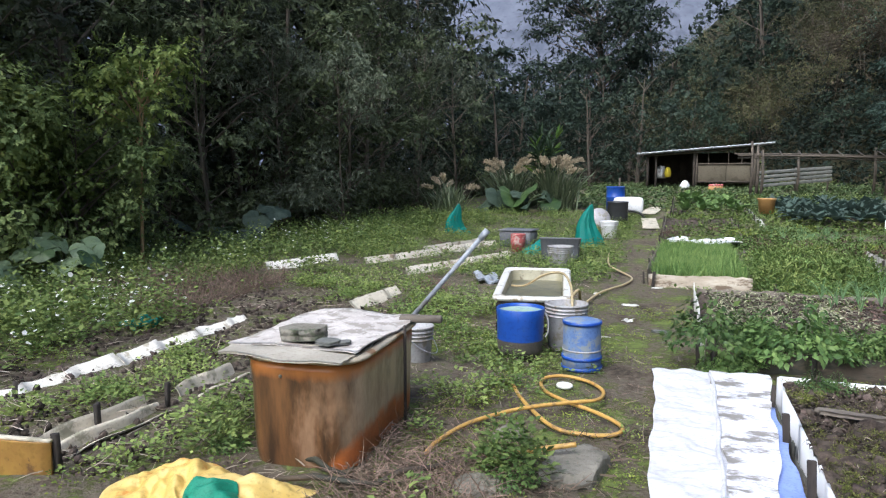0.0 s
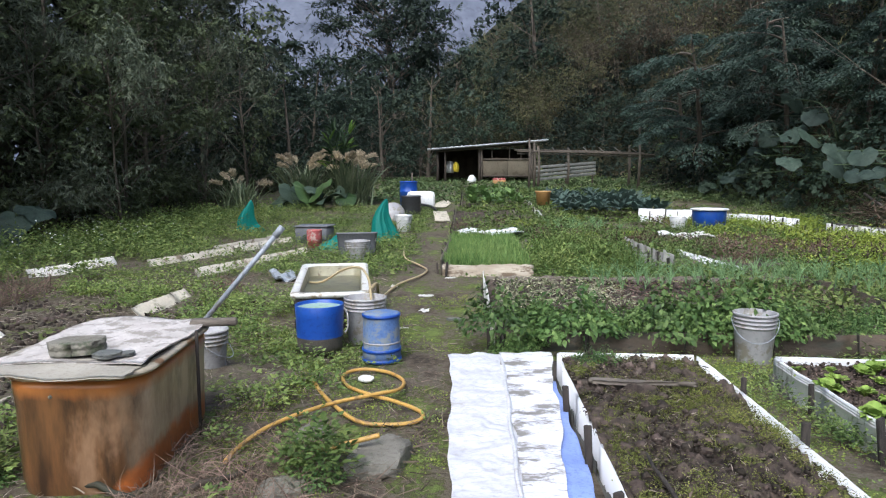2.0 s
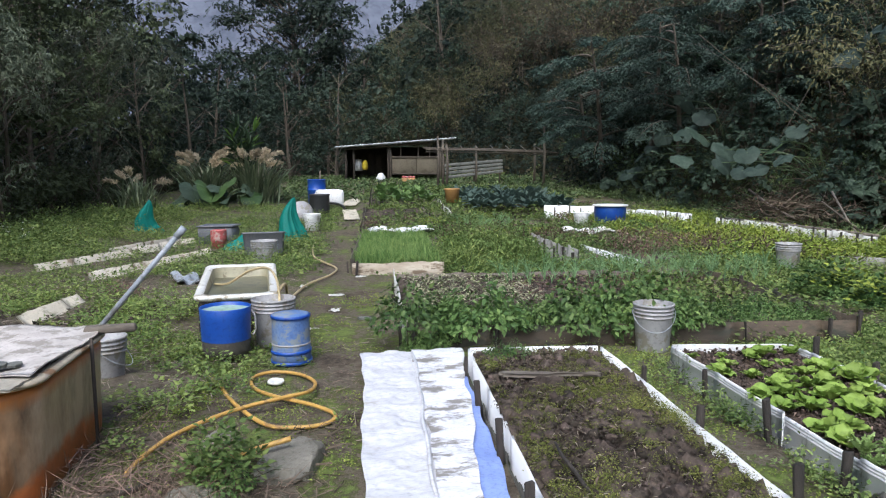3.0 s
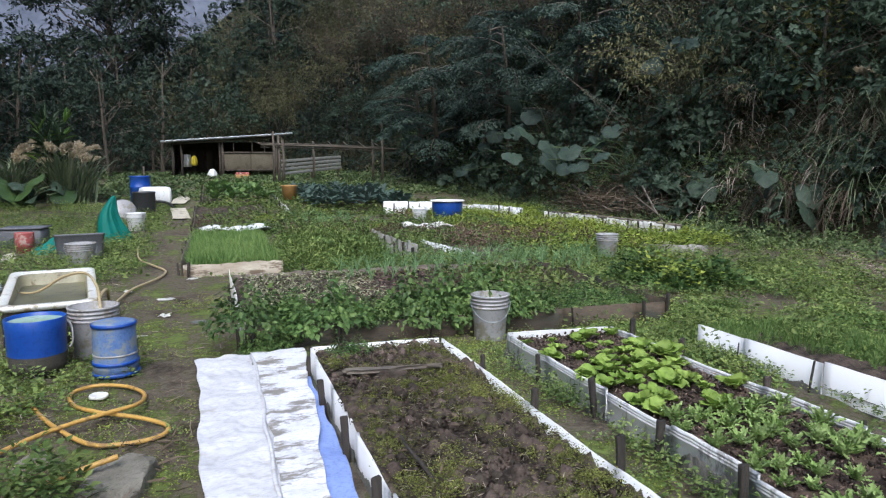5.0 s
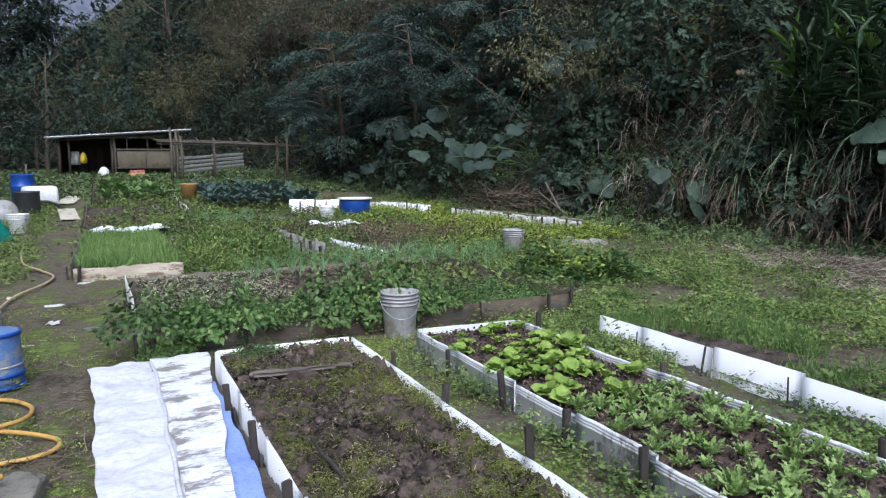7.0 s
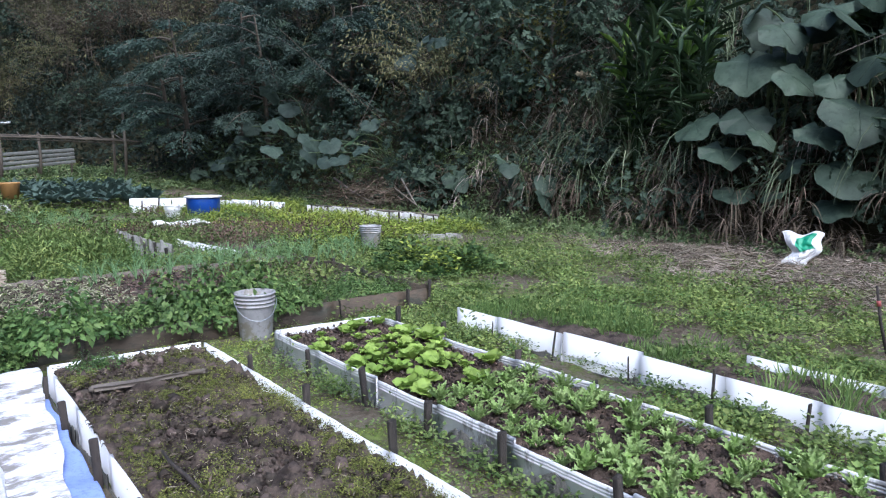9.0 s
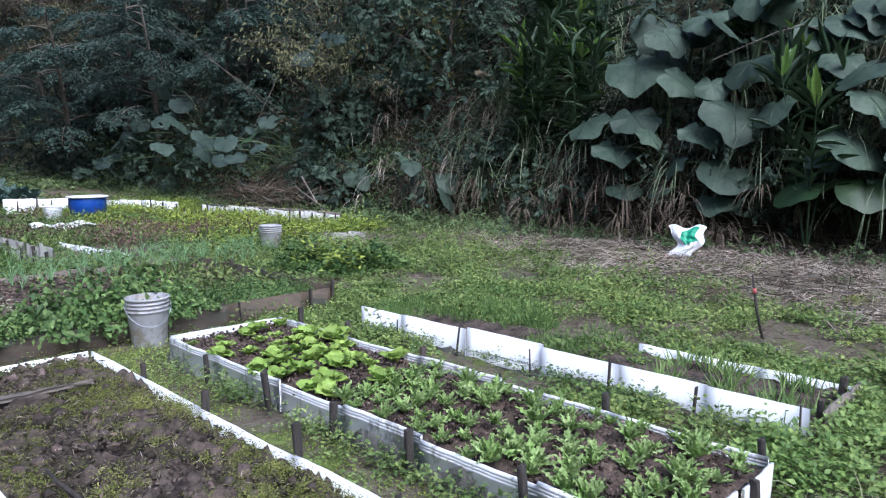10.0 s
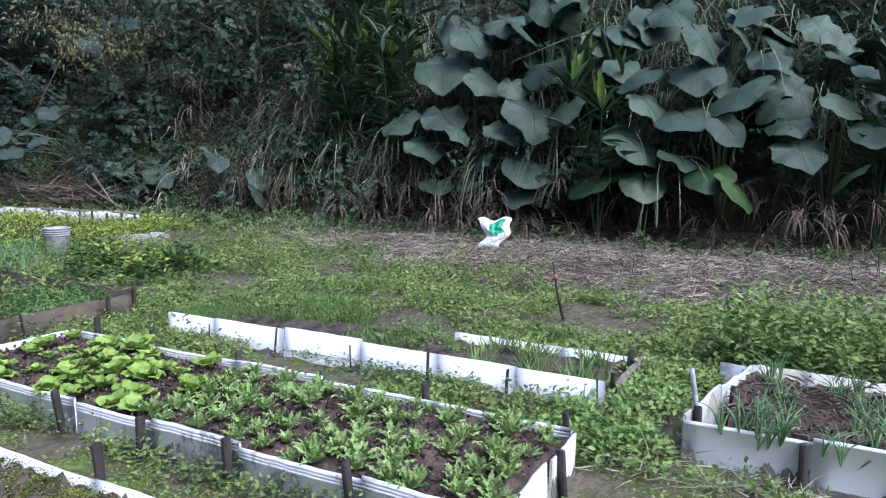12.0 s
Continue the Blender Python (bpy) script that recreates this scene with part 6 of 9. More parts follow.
bush = [make_tree("bush", tree_meshes(2.7, 1.15, 0.1, 34, 200, 0.058, 0.04, 33 + k, clump_r=0.46, shape="bush", flat=0.68), "dense fresh green bush at the wood's edge", "bush", "bush_leaf", "bark", pose(0, -500, 0),
                  "bushes at the wood's edge") for k in range(2)]
plant_out(bush, [(-8.95, 7.2, 0, 1.05), (-8.35, 7.75, 1, 0.85), (-9.6, 6.2, 1, 1.1), (-9.5, 9.4, 0, 0.8)], rt)

# low shrubs that close the foot of the wood
low = variants("shrub", [
    dict(height=1.9, crown_r=1.15, crown_from=0.1, clumps=18, per=72, leaf=0.09, trunk_r=0.03, seed=41, clump_r=0.42, shape="bush", flat=0.75),
    dict(height=1.5, crown_r=1.0, crown_from=0.1, clumps=16, per=72, leaf=0.085, trunk_r=0.025, seed=42, clump_r=0.38, shape="bush", flat=0.75)],
    "dense dark shrub at the foot of the wood", "shrub", ["forest", "forest"], "bark", "shrubs of the wood's edge")
spots = []
for k in range(22):
    y = 2.5 + 1.55 * k + rt.uniform(-0.4, 0.4)
    spots.append((float(edge_left(y)) - rt.uniform(0.3, 1.5), y, rt.randrange(2), rt.uniform(0.8, 1.25)))
plant_out(low, spots, rt)

# far trees up the valley and the slope behind the shed
far_t = variants("valley_tree", [
    dict(height=17, crown_r=5.3, crown_from=3.6, clumps=150, per=128, leaf=0.21, trunk_r=0.30, seed=51, clump_r=1.55, shape="oval", flat=0.5),
    dict(height=10, crown_r=3.2, crown_from=0.6, clumps=32, per=56, leaf=0.25, trunk_r=0.2, seed=52, clump_r=1.35, shape="bush", flat=0.6),
    dict(height=9, crown_r=3.0, crown_from=0.6, clumps=32, per=56, leaf=0.30, trunk_r=0.16, seed=53, clump_r=1.25, shape="bush", template="lance", droop=0.6, flat=0.6)],
    "large tree of the far valley side", "tree", ["valley_leaf", "valley_leaf", "valley_olive"], "bark", "far valley trees")
spots = [(-6.6, 60, 0, 1.02), (-1.2, 57, 1, 1.05), (-7.4, 56, 1, 0.9), (-10.8, 52, 1, 0.7),  (-14.8, 50, 1, 1.0), (-18.5, 58, 1, 1.35), (-9.4, 53, 1, 0.72),  (-13.6, 38, 1, 0.72), (-12.2, 40.5, 1, 0.9), (-10.8, 38, 1, 0.62), (-16.2, 42, 1, 1.25), (-8.2, 41, 1, 0.6), (-11.3, 47, 1, 0.72), (-8.3, 50, 1, 0.8), (-6.4, 45.5, 1, 0.55), (-3.2, 47, 2, 0.7), (-12.4, 56, 1, 0.9), (-9.6, 59, 1, 0.95), (-1.0, 51.5, 2, 0.95), (-17, 46.5, 1, 1.15),
         (-13.5, 44, 1, 0.9), (-16, 57, 1, 1.0), (-5.6, 53, 1, 0.85), (-2.2, 62, 1, 1.3), (2.0, 55, 2, 1.1), (5.5, 55, 1, 1.2), (1.5, 49, 2, 0.75), (-24, 52, 1, 1.1), (-9.5, 43.5, 2, 0.55), (-20, 66, 1, 1.0), (-11, 70, 1, 0.9), (-7.8, 30.5, 1, 0.5), (-8.0, 35, 1, 0.58), (-4.8, 38.8, 1, 0.56), (-6.4, 35.5, 1, 0.45), (-2.4, 42, 1, 0.6), (-9.4, 40, 1, 0.62), (-5.2, 43, 1, 0.62)]
for k in range(15):
    y = 52 + 2.7 * k + rt.uniform(-1, 1)
    for d in (1.5, 7.5):
        spots.append((float(toe_right(y)) + d + rt.uniform(-1.5, 2.5), y, rt.choice((1, 2, 2)), rt.uniform(0.6, 0.95)))
plant_out(far_t, spots, rt)

# the steep slope: mixed thicket trees
def layered_meshes(seed, boughs=15, reach=3.0, height=4.6, leaf=0.14):
    """A leaning tree whose flat boughs spread in storeys, each bough a fan of drooping twigs."""
    rng = np.random.default_rng(seed)
    wood, leaves = Soup(), Soup()
    axis = np.array([(0, 0, -0.5), (-0.15, 0.05, height * 0.35), (-0.5, 0.0, height * 0.7), (-0.8, 0.1, height)])
    tube(wood, axis, [0.11, 0.09, 0.06, 0.025], 8, False)
    up = np.array([0, 0, 1.0])
    for k in range(boughs):
        z = height * (0.28 + 0.72 * (k + rng.uniform(0, 0.8)) / boughs)
        a = math.pi + rng.normal() * 1.15
        out = np.array([math.cos(a), math.sin(a), 0])
        span = reach * rng.uniform(0.65, 1.15) * (1.15 - 0.45 * z / height)
        root = np.array([np.interp(z, axis[:, 2], axis[:, 0]), np.interp(z, axis[:, 2], axis[:, 1]), z])
        t = np.linspace(0, 1, 9)[:, None]
        line = root + out * span * t + up * span * (0.42 * t - 0.55 * t * t)
        tube(wood, line, np.linspace(0.035, 0.006, 9), 4, False)
        flank = np.cross(out, up)
        for t in np.linspace(0.2, 1.0, 13):
            p = root + out * span * t + up * span * (0.42 * t - 0.55 * t * t)
            for sgn in (-1, 1):
                ln = span * 0.42 * (1.15 - 0.75 * t) * rng.uniform(0.6, 1.2)
                way = unit(out * 0.75 + flank * sgn * 0.75 + up * rng.uniform(-0.25, 0.05))
                m = 18
                u = np.linspace(0.1, 1, m)[:, None]
                pos = p + way * ln * u - up * 0.22 * ln * u * u + 0.03 * rng.normal(size=(m, 3))
                side = np.cross(way, up) * np.where(np.arange(m) % 2, 1, -1)[:, None]
                d = unit(way * 0.8 + side * 0.7 - up * 0.25 + 0.25 * rng.normal(size=(m, 3)))
                scatter(leaves, LANCE_V, LEAF_F, pos, d, unit(up + 0.3 * rng.normal(size=(m, 3))), leaf * rng.uniform(0.7, 1.3, m), 1.5)
    return wood.mesh("trunk", True), leaves.mesh("crown")


def plume_meshes(seed, culms=34, length=5.6, leaf=0.17):
    """A thicket of slender canes that rise, arch over and hang, thick with narrow leaves."""
    rng = np.random.default_rng(seed)
    wood, leaves = Soup(), Soup()
    for k in range(culms):
        a = rng.uniform(0, 2 * np.pi)
        out = np.array([math.cos(a) - 0.45, math.sin(a), 0])
        vel = unit(out * rng.uniform(0.15, 0.5) + (0, 0, 1.0))
        p = [np.array([0.7 * rng.normal(), 0.7 * rng.normal(), -0.3])]
        ln = length * rng.uniform(0.6, 1.1)
        for j in range(9):
            p.append(p[-1] + vel * ln / 9)
            vel = unit(vel + out * 0.10 - np.array([0, 0, 0.05 + 0.035 * j]) + 0.05 * rng.normal(size=3))
        p = np.array(p)
        tube(wood, p[::3], [0.022, 0.017, 0.011, 0.005], 4, False)
        m = 96
        t = rng.uniform(0.22, 1, m) ** 0.8 * 9
        i = np.clip(t.astype(int), 0, 8)
        pos = p[i] + (p[i + 1] - p[i]) * (t - i)[:, None] + rng.normal(size=(m, 3)) * 0.20
        d = unit(unit(p[i + 1] - p[i]) * 0.5 + 0.7 * rng.normal(size=(m, 3)) - (0, 0, 0.55))
        scatter(leaves, LANCE_V, LEAF_F, pos, d, unit(np.array([-0.4, -0.3, 0.9]) + 0.5 * rng.normal(size=(m, 3))), leaf * rng.uniform(0.6, 1.35, m), 1.3)
    return wood.mesh("trunk", True), leaves.mesh("crown")


def slope_kind(meshes, label, leaf_mat):
    return make_tree("slope_tree", meshes, label, "tree", leaf_mat, "bark", pose(0, -500, 0), "trees of the slope")


slope_t = [slope_kind(plume_meshes(61), "thicket of arching brown withered canes on the slope", "dry_leaf"),
           slope_kind(tree_meshes(height=5.5, crown_r=2.4, crown_from=0.5, clumps=30, per=104, leaf=0.14, trunk_r=0.07, seed=62, clump_r=0.95, shape="bush", flat=0.55),
                      "dense dark green thicket tree on the steep slope", "bank_leaf"),
           slope_kind(layered_meshes(63), "leaning tree with flat blue-green boughs in storeys", "forest_blue"),
           slope_kind(plume_meshes(64, 36, 6.0), "thicket of arching olive canes on the slope", "yellowish"),
           slope_kind(layered_meshes(65, 12, 3.6, 5.2, 0.15), "wide leaning tree with flat blue-green boughs in storeys", "forest_blue")]
spots = []
for row in range(2):
    for k in range(12):
        y = -6 + 4.4 * k + rt.uniform(-1.2, 1.2)
        if y > 44:
            continue
        off = 2.4 + row * 4.2 + rt.uniform(-0.8, 0.8)
        x = float(toe_right(y)) + off
        if y < 10 and row == 0:
            off = 0
            continue
        kind = rt.choice((0, 1, 1, 2, 3))
        if 16 < y < 28 and row < 2:
            kind = rt.choice((2, 4, 1))
        if y > 28:
            kind = rt.choice((1, 1, 3, 0) if row else (1, 1, 2))
        spots.append((x, y, kind, rt.uniform(0.75, 1.15) * (0.8 if row == 0 else 1)))
spots += [(10.6, 26, 2, 1.3), (10.4, 23, 4, 1.05), (9.6, 28.5, 4, 1.35), (9.8, 31.5, 2, 1.35), (11.8, 19.5, 2, 0.9), (13.5, 26.5, 4, 1.2), (14.0, 22.5, 2, 1.2), (12.6, 31, 2, 1.1),
          (13.4, 38.5, 0, 1.0), (14.5, 34, 0, 1.1), (13.5, 36, 3, 1.1), (11.0, 44, 0, 1.1), (14.0, 42, 3, 1.3), (9.5, 49, 0, 1.1), (15.5, 31, 3, 1.1), (16.5, 26, 0, 1.1),
          (16.5, 21, 3, 1.0), (14.5, 17, 0, 0.9), (13.0, 14.5, 1, 0.8), (17.5, 36, 3, 1.2), (5.5, 49, 3, 1.2), (3.0, 50, 1, 1.0), (14.0, 12, 1, 0.8), (12.8, 10.2, 1, 0.75)]
for k in range(9):
    spots.append((rt.uniform(-1, 10), 44 + rt.uniform(0, 12), rt.choice((1, 1, 1, 3)), rt.uniform(0.9, 1.3)))
plant_out(slope_t, spots, rt, (2, 4))


# ---- undergrowth of the slope (uncountable) ----
def slope_points(n, rng, y0, y1, d0, d1):
    y = rng.uniform(y0, y1, n)
    d = rng.uniform(d0, d1, n)
    x = toe_right(y) + d
    return x, y, gz(x, y)


def undergrowth(name, label, masses, per, leaf, material, region, seed, size=(0.35, 0.9), template="leaf", droop=0.2, lift=0.0):
    """Rounded masses of leaves over the slope."""
    rng = np.random.default_rng(seed)
    x, y, z = slope_points(masses, rng, *region)
    r = rng.uniform(*size, masses)
    c = np.column_stack([x, y, z + lift * rng.uniform(0, 1, masses)])
    lean = np.tile((-0.35, -0.15, 0.75), (masses, 1))
    s = leafy_domes(Soup(), c, r, lean, per, leaf, template, rng, 0.8, droop, 0.25)
    return tagged(part(name, s.mesh(name), M[material]), label, "undergrowth", kind="stuff")


undergrowth("slope_undergrowth", "dark green leafy undergrowth covering the steep slope", 300, 128, 0.098, "bank_leaf", (-6, 15, 0.2, 5), 71, (0.4, 1.1), "leaf", 0.25, 0.7)
undergrowth("mid_slope_undergrowth", "dark bushes along the middle of the slope", 190, 128, 0.13, "bank_leaf", (13, 26, 0.2, 7), 79, (0.6, 1.5), "leaf", 0.25, 0.8)
undergrowth("slope_creepers", "lighter creeping weeds low on the slope", 460, 72, 0.055, "bank_weed", (6, 30, -0.7, 1.8), 72, (0.18, 0.42))
undergrowth("far_slope_undergrowth", "undergrowth of the far slope, coloured as in shade", 210, 128, 0.13, "shade_leaf", (24, 48, -0.3, 9), 73, (0.8, 1.8), "leaf", 0.25, 0.8)
undergrowth("slope_dry_brush", "dry brown brush on the slope", 120, 120, 0.10, "dry_leaf", (2, 24, 1.2, 7), 74, (0.4, 0.9), "lance", 0.5, 0.8)
undergrowth("upper_thicket", "dense dark thicket high on the slope", 330, 136, 0.20, "bank_leaf", (-8, 95, 6, 30), 76, (1.3, 2.6), "leaf", 0.2, 1.2)
undergrowth("upper_dry_thicket", "dry olive thicket high on the slope", 210, 112, 0.22, "yellowish", (12, 95, 3, 30), 77, (1.2, 2.6), "lance", 0.5, 1.6)
undergrowth("upper_brown_thicket", "brown withered thicket high on the slope", 70, 136, 0.20, "dry_leaf", (16, 85, 3, 24), 78, (1.2, 2.4), "lance", 0.5, 1.6)
# the shade behind the shed comes from the darkened leaf colour
undergrowth("shed_backdrop_bushes", "bushes on the slope behind the shed, coloured as in shade", 200, 112, 0.15, "shade_leaf", (36, 60, -1.0, 10), 80, (0.8, 1.7))
undergrowth("bank_brush", "pale dry brush and withered leaves on the bank", 90, 96, 0.07, "straw_dark", (8, 19, 0.4, 3.2), 90, (0.25, 0.6), "lance", 0.5, 0.5)
undergrowth("golden_brush", "small golden leaves of a withering bush", 12, 96, 0.06, "gold_leaf", (10.0, 11.8, 1.2, 2.6), 75, (0.3, 0.5), "leaf", 0.3, 3.2)


def hanging_grass(name, label, n_tufts, per, length, material, region, seed, up=0.6):
    rng = np.random.default_rng(seed)
    x, y, z = slope_points(n_tufts, rng, *region)
    c = np.repeat(np.column_stack([x, y, z + rng.uniform(0.0, 0.9, n_tufts)]), per, 0)
    n = len(c)
    d = unit(rng.normal(size=(n, 3)) * (0.6, 0.6, 0.35) + (-0.55, -0.1, up))
    size = length * rng.uniform(0.5, 1.3, n)
    s = Soup()
    # blades rise, arch over and hang
    steps = 5
    pts = [c]
    vel = d.copy()
    for k in range(steps):
        pts.append(pts[-1] + vel * (size / steps)[:, None])
        vel = unit(vel + (0, 0, -0.55))
    side = unit(np.cross(d, (0, 0, 1.0))) * (0.012 * rng.uniform(0.6, 1.4, n))[:, None]
    rows = []
    for k, p in enumerate(pts):
        w = 1 - 0.85 * k / steps
        rows += [p - side * w, p + side * w]
    v = np.stack(rows, 1)
    base = np.array([(2 * k, 2 * k + 1, 2 * k + 3, 2 * k + 2) for k in range(steps)])
    f = base[None] + (np.arange(n) * (2 * steps + 2))[:, None, None]
    s.add(v.reshape(-1, 3), f.reshape(-1, 4))
    return tagged(part(name, s.mesh(name), M[material]), label, "grass", kind="stuff")


undergrowth("ear_backing", "dark leafy undergrowth behind the big leaves", 90, 120, 0.09, "bank_leaf", (-3.5, 6.8, 0.5, 3.2), 86, (0.4, 0.85), "leaf", 0.25, 0.5)
undergrowth("ear_foot_weeds", "green low weeds under the big leaves", 60, 72, 0.055, "bank_weed", (-3.5, 7.0, -0.8, 0.1), 89, (0.12, 0.3))
undergrowth("ear_foot", "dry and green low growth under the big leaves", 70, 72, 0.06, "dry_leaf", (-3.5, 7.2, -0.3, 0.5), 87, (0.15, 0.35), "lance", 0.3)
hanging_grass("fallen_grass", "withered brown grass and leaves under the big leaves", 90, 13, 0.6, "straw_dark", (-4, 7.5, -0.5, 0.7), 84, 0.5)
undergrowth("foot_weeds", "low green weeds at the foot of the slope", 300, 96, 0.05, "bank_weed", (6.8, 18, -1.1, 1.4), 85, (0.2, 0.5))
hanging_grass("dead_grass", "dead brown grass hanging down the slope", 55, 18, 1.0, "straw_dark", (4, 11, 0.1, 1.6), 81)
hanging_grass("silver_grass", "arching silvery green grass on the slope", 110, 20, 1.5, "silver", (-3, 10, 0.5, 3.4), 82, 0.9)
hanging_grass("pale_dead_grass", "pale bleached grass blades on the slope", 60, 9, 0.9, "straw", (3, 16, 0.2, 2.4), 83)


# ---- elephant ears ----
def ear_leaf(seed, wave=0.03):
    """A broad heart-shaped blade about 1 long, the stalk joined at its notch, margins ruffled, side veins as shallow folds."""
    rng = np.random.default_rng(seed)
    rings, secs = 4, 31
    th = np.linspace(-np.pi, np.pi, secs)
    fine = np.interp(np.abs(np.linspace(-180, 180, 721)), [0, 6, 20, 45, 80, 115, 140, 158, 170, 180], [0.69, 0.66, 0.61, 0.56, 0.52, 0.50, 0.48, 0.44, 0.32, 0.11])
    fine = np.convolve(np.pad(fine, 12, mode="edge"), np.ones(25) / 25, mode="valid")
    edge = np.interp(np.degrees(th), np.linspace(-180, 180, 721), fine)
    edge = edge * (1 + 0.012 * np.sin(5 * th + rng.uniform(0, 6)) + 0.016 * np.sin(9 * th + rng.uniform(0, 6)))
    ph = rng.uniform(0, 6, 4)
    rows = []
    for k in range(rings):
        f = k / (rings - 1)
        r = np.maximum(edge * f, 0.004)
        x, y = r * np.sin(th), 0.16 + r * np.cos(th)
        z = 0.14 * np.abs(x) * (1 - f) - 0.19 * (np.clip(y, 0, 1)) ** 2 - 0.14 * x ** 2 - 0.08 * r ** 2
        z = z + wave * f ** 3 * np.sin(5 * th + ph[0]) + 0.5 * wave * f ** 2 * np.sin(9 * th + ph[1]) - 0.017 * np.abs(np.sin(6.5 * th)) * f
        rows.append(np.stack([x, y, z], -1))
    top = np.concatenate(rows)
    s = Soup().add(top, grid_faces(rings, secs))
    s.add(top - (0, 0, 0.005), grid_faces(rings, secs)[:, ::-1])
    rib = np.array([(0, 0.16, 0.004), (0, 0.4, -0.034), (0, 0.62, -0.090), (0, 0.80, -0.160)])
    tube(s, rib, [0.008, 0.006, 0.004, 0.002], 5, False)
    return s.mesh("leaf", True)


EARS = [ear_leaf(k, 0.022 + 0.010 * k) for k in range(5)]
EARS_BRIGHT = [me.copy() for me in EARS[:2]]
EARS_SHEEN = [me.copy() for me in EARS[1:4]]
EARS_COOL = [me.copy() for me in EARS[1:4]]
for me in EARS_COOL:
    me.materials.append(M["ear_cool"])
for me in EARS_SHEEN:
    me.materials.append(M["ear_sheen"])
for me in EARS:
    me.materials.append(M["ear"])
for me in EARS_BRIGHT:
    me.materials.append(M["ear_bright"])


def elephant_ear(x, y, z, size, n, seed, facing=(-0.85, -0.5), spread=0.9, rise=1.0, label="", bright=0.15, tilt=(-60, -14), pale=False):
    r = random.Random(seed)
    ob = thing("elephant_ear_plant", pose(x, y, z), label or "elephant-ear plant with huge heart-shaped green leaves", "plant", "elephant-ear plants")
    face = math.degrees(math.atan2(-facing[0], facing[1]))
    for k in range(n):
        a = face + r.uniform(-95, 95)
        reach = spread * r.uniform(0.25, 1.0)
        h = rise * r.uniform(0.35, 1.15)
        dx, dy = -math.sin(radians(a)) * reach, math.cos(radians(a)) * reach
        tip = Vector((dx, dy, h))
        mid = Vector((dx * 0.35, dy * 0.35, h * 0.75))
        part("stalk", tube(Soup(), smooth_path([(0, 0, -0.15), tuple(mid), tuple(tip)], 4), np.linspace(0.030, 0.012, 9) * size, 6, False).mesh("stalk", True), M["stalk"], ob)
        sc = size * r.uniform(0.6, 1.1)
        me = r.choice(EARS_BRIGHT) if r.random() < bright else r.choice(EARS_SHEEN if pale else EARS)
        m = Matrix.Translation(tip) @ pose(0, 0, 0, 0, 0, face + r.uniform(-75, 75)) @ pose(0, 0, 0, r.uniform(*tilt), r.uniform(-28, 28), 0) @ Matrix.Diagonal((sc, sc, sc, 1))
        part("leaf", me, None, ob, m=m)
    return ob


def leafy_ear(base, leaves, seed, label, young=(), blades=None):
    """An elephant-ear plant whose leaves hang at given places: (x, y, z, blade length)."""
    r = random.Random(seed)
    ob = thing("elephant_ear_plant", pose(*base), label, "plant", "elephant-ear plants")
    for k, (x, y, z, size) in enumerate(leaves):
        hub = Vector((x - base[0], y - base[1], z - base[2]))
        turn = math.degrees(math.atan2(x, -y)) + r.uniform(-75, 75)
        m = Matrix.Translation(hub) @ pose(0, 0, 0, 0, 0, turn) @ pose(0, 0, 0, r.uniform(-48, -14) - 5 * max(0, z - 2), r.uniform(-30, 30), 0) @ pose(0, -0.3 * size, 0.04 * size) @ Matrix.Diagonal((size * 0.98, size * 0.80, size * 0.9, 1))
        joint = m @ Vector((0, 0.16, -0.01))
        rise = Vector((joint.x * 0.45 + 0.1, joint.y * 0.35, joint.z * 0.75 + 0.1))
        part("stalk", tube(Soup(), smooth_path([(0, 0, -0.2), tuple(rise), tuple(joint)], 4), np.linspace(0.026, 0.011, 9), 6, False).mesh("stalk", True), M["stalk"], ob)
        part("leaf", r.choice(EARS_BRIGHT if k in young else blades or EARS), None, ob, m=m)
    return ob


def ear_base(x, y):
    return x, y, float(gz(x, y))


leafy_ear(ear_base(11.2, 5.4), [(10.70, 5.72, 2.75, 1.07), (10.64, 4.89, 2.53, 0.75), (10.89, 5.22, 3.25, 0.82), (10.42, 5.51, 1.95, 0.86), (10.32, 5.20, 1.68, 0.56), (10.25, 5.81, 1.45, 0.77),
                                (10.39, 6.39, 1.89, 0.74), (10.25, 5.64, 0.83, 0.62)], 901, "tall elephant-ear plant with broad dull green leaves")
leafy_ear(ear_base(11.1, 4.2), [(10.94, 4.32, 3.33, 1.02), (10.60, 4.36, 2.40, 0.55), (10.70, 3.97, 2.66, 0.86), (10.34, 4.39, 1.72, 0.73), (10.41, 3.94, 1.89, 1.03), (10.46, 3.45, 2.01, 0.70),
                                (10.25, 4.80, 1.22, 0.51), (10.25, 4.01, 1.09, 0.85), (10.25, 4.15, 0.68, 0.59), (10.25, 5.05, 0.84, 0.42)], 902, "elephant-ear plant with overlapping grey-green leaves")
leafy_ear(ear_base(11.0, 2.4), [(10.20, 3.04, 0.91, 0.77), (10.20, 2.16, 0.90, 0.70), (10.35, 2.30, 1.47, 1.03), (10.67, 2.48, 2.49, 0.81), (10.49, 2.17, 2.06, 0.71), (10.30, 2.63, 1.40, 0.67)], 903,
          "elephant-ear plant with fresh green lower leaves", (0, 1))
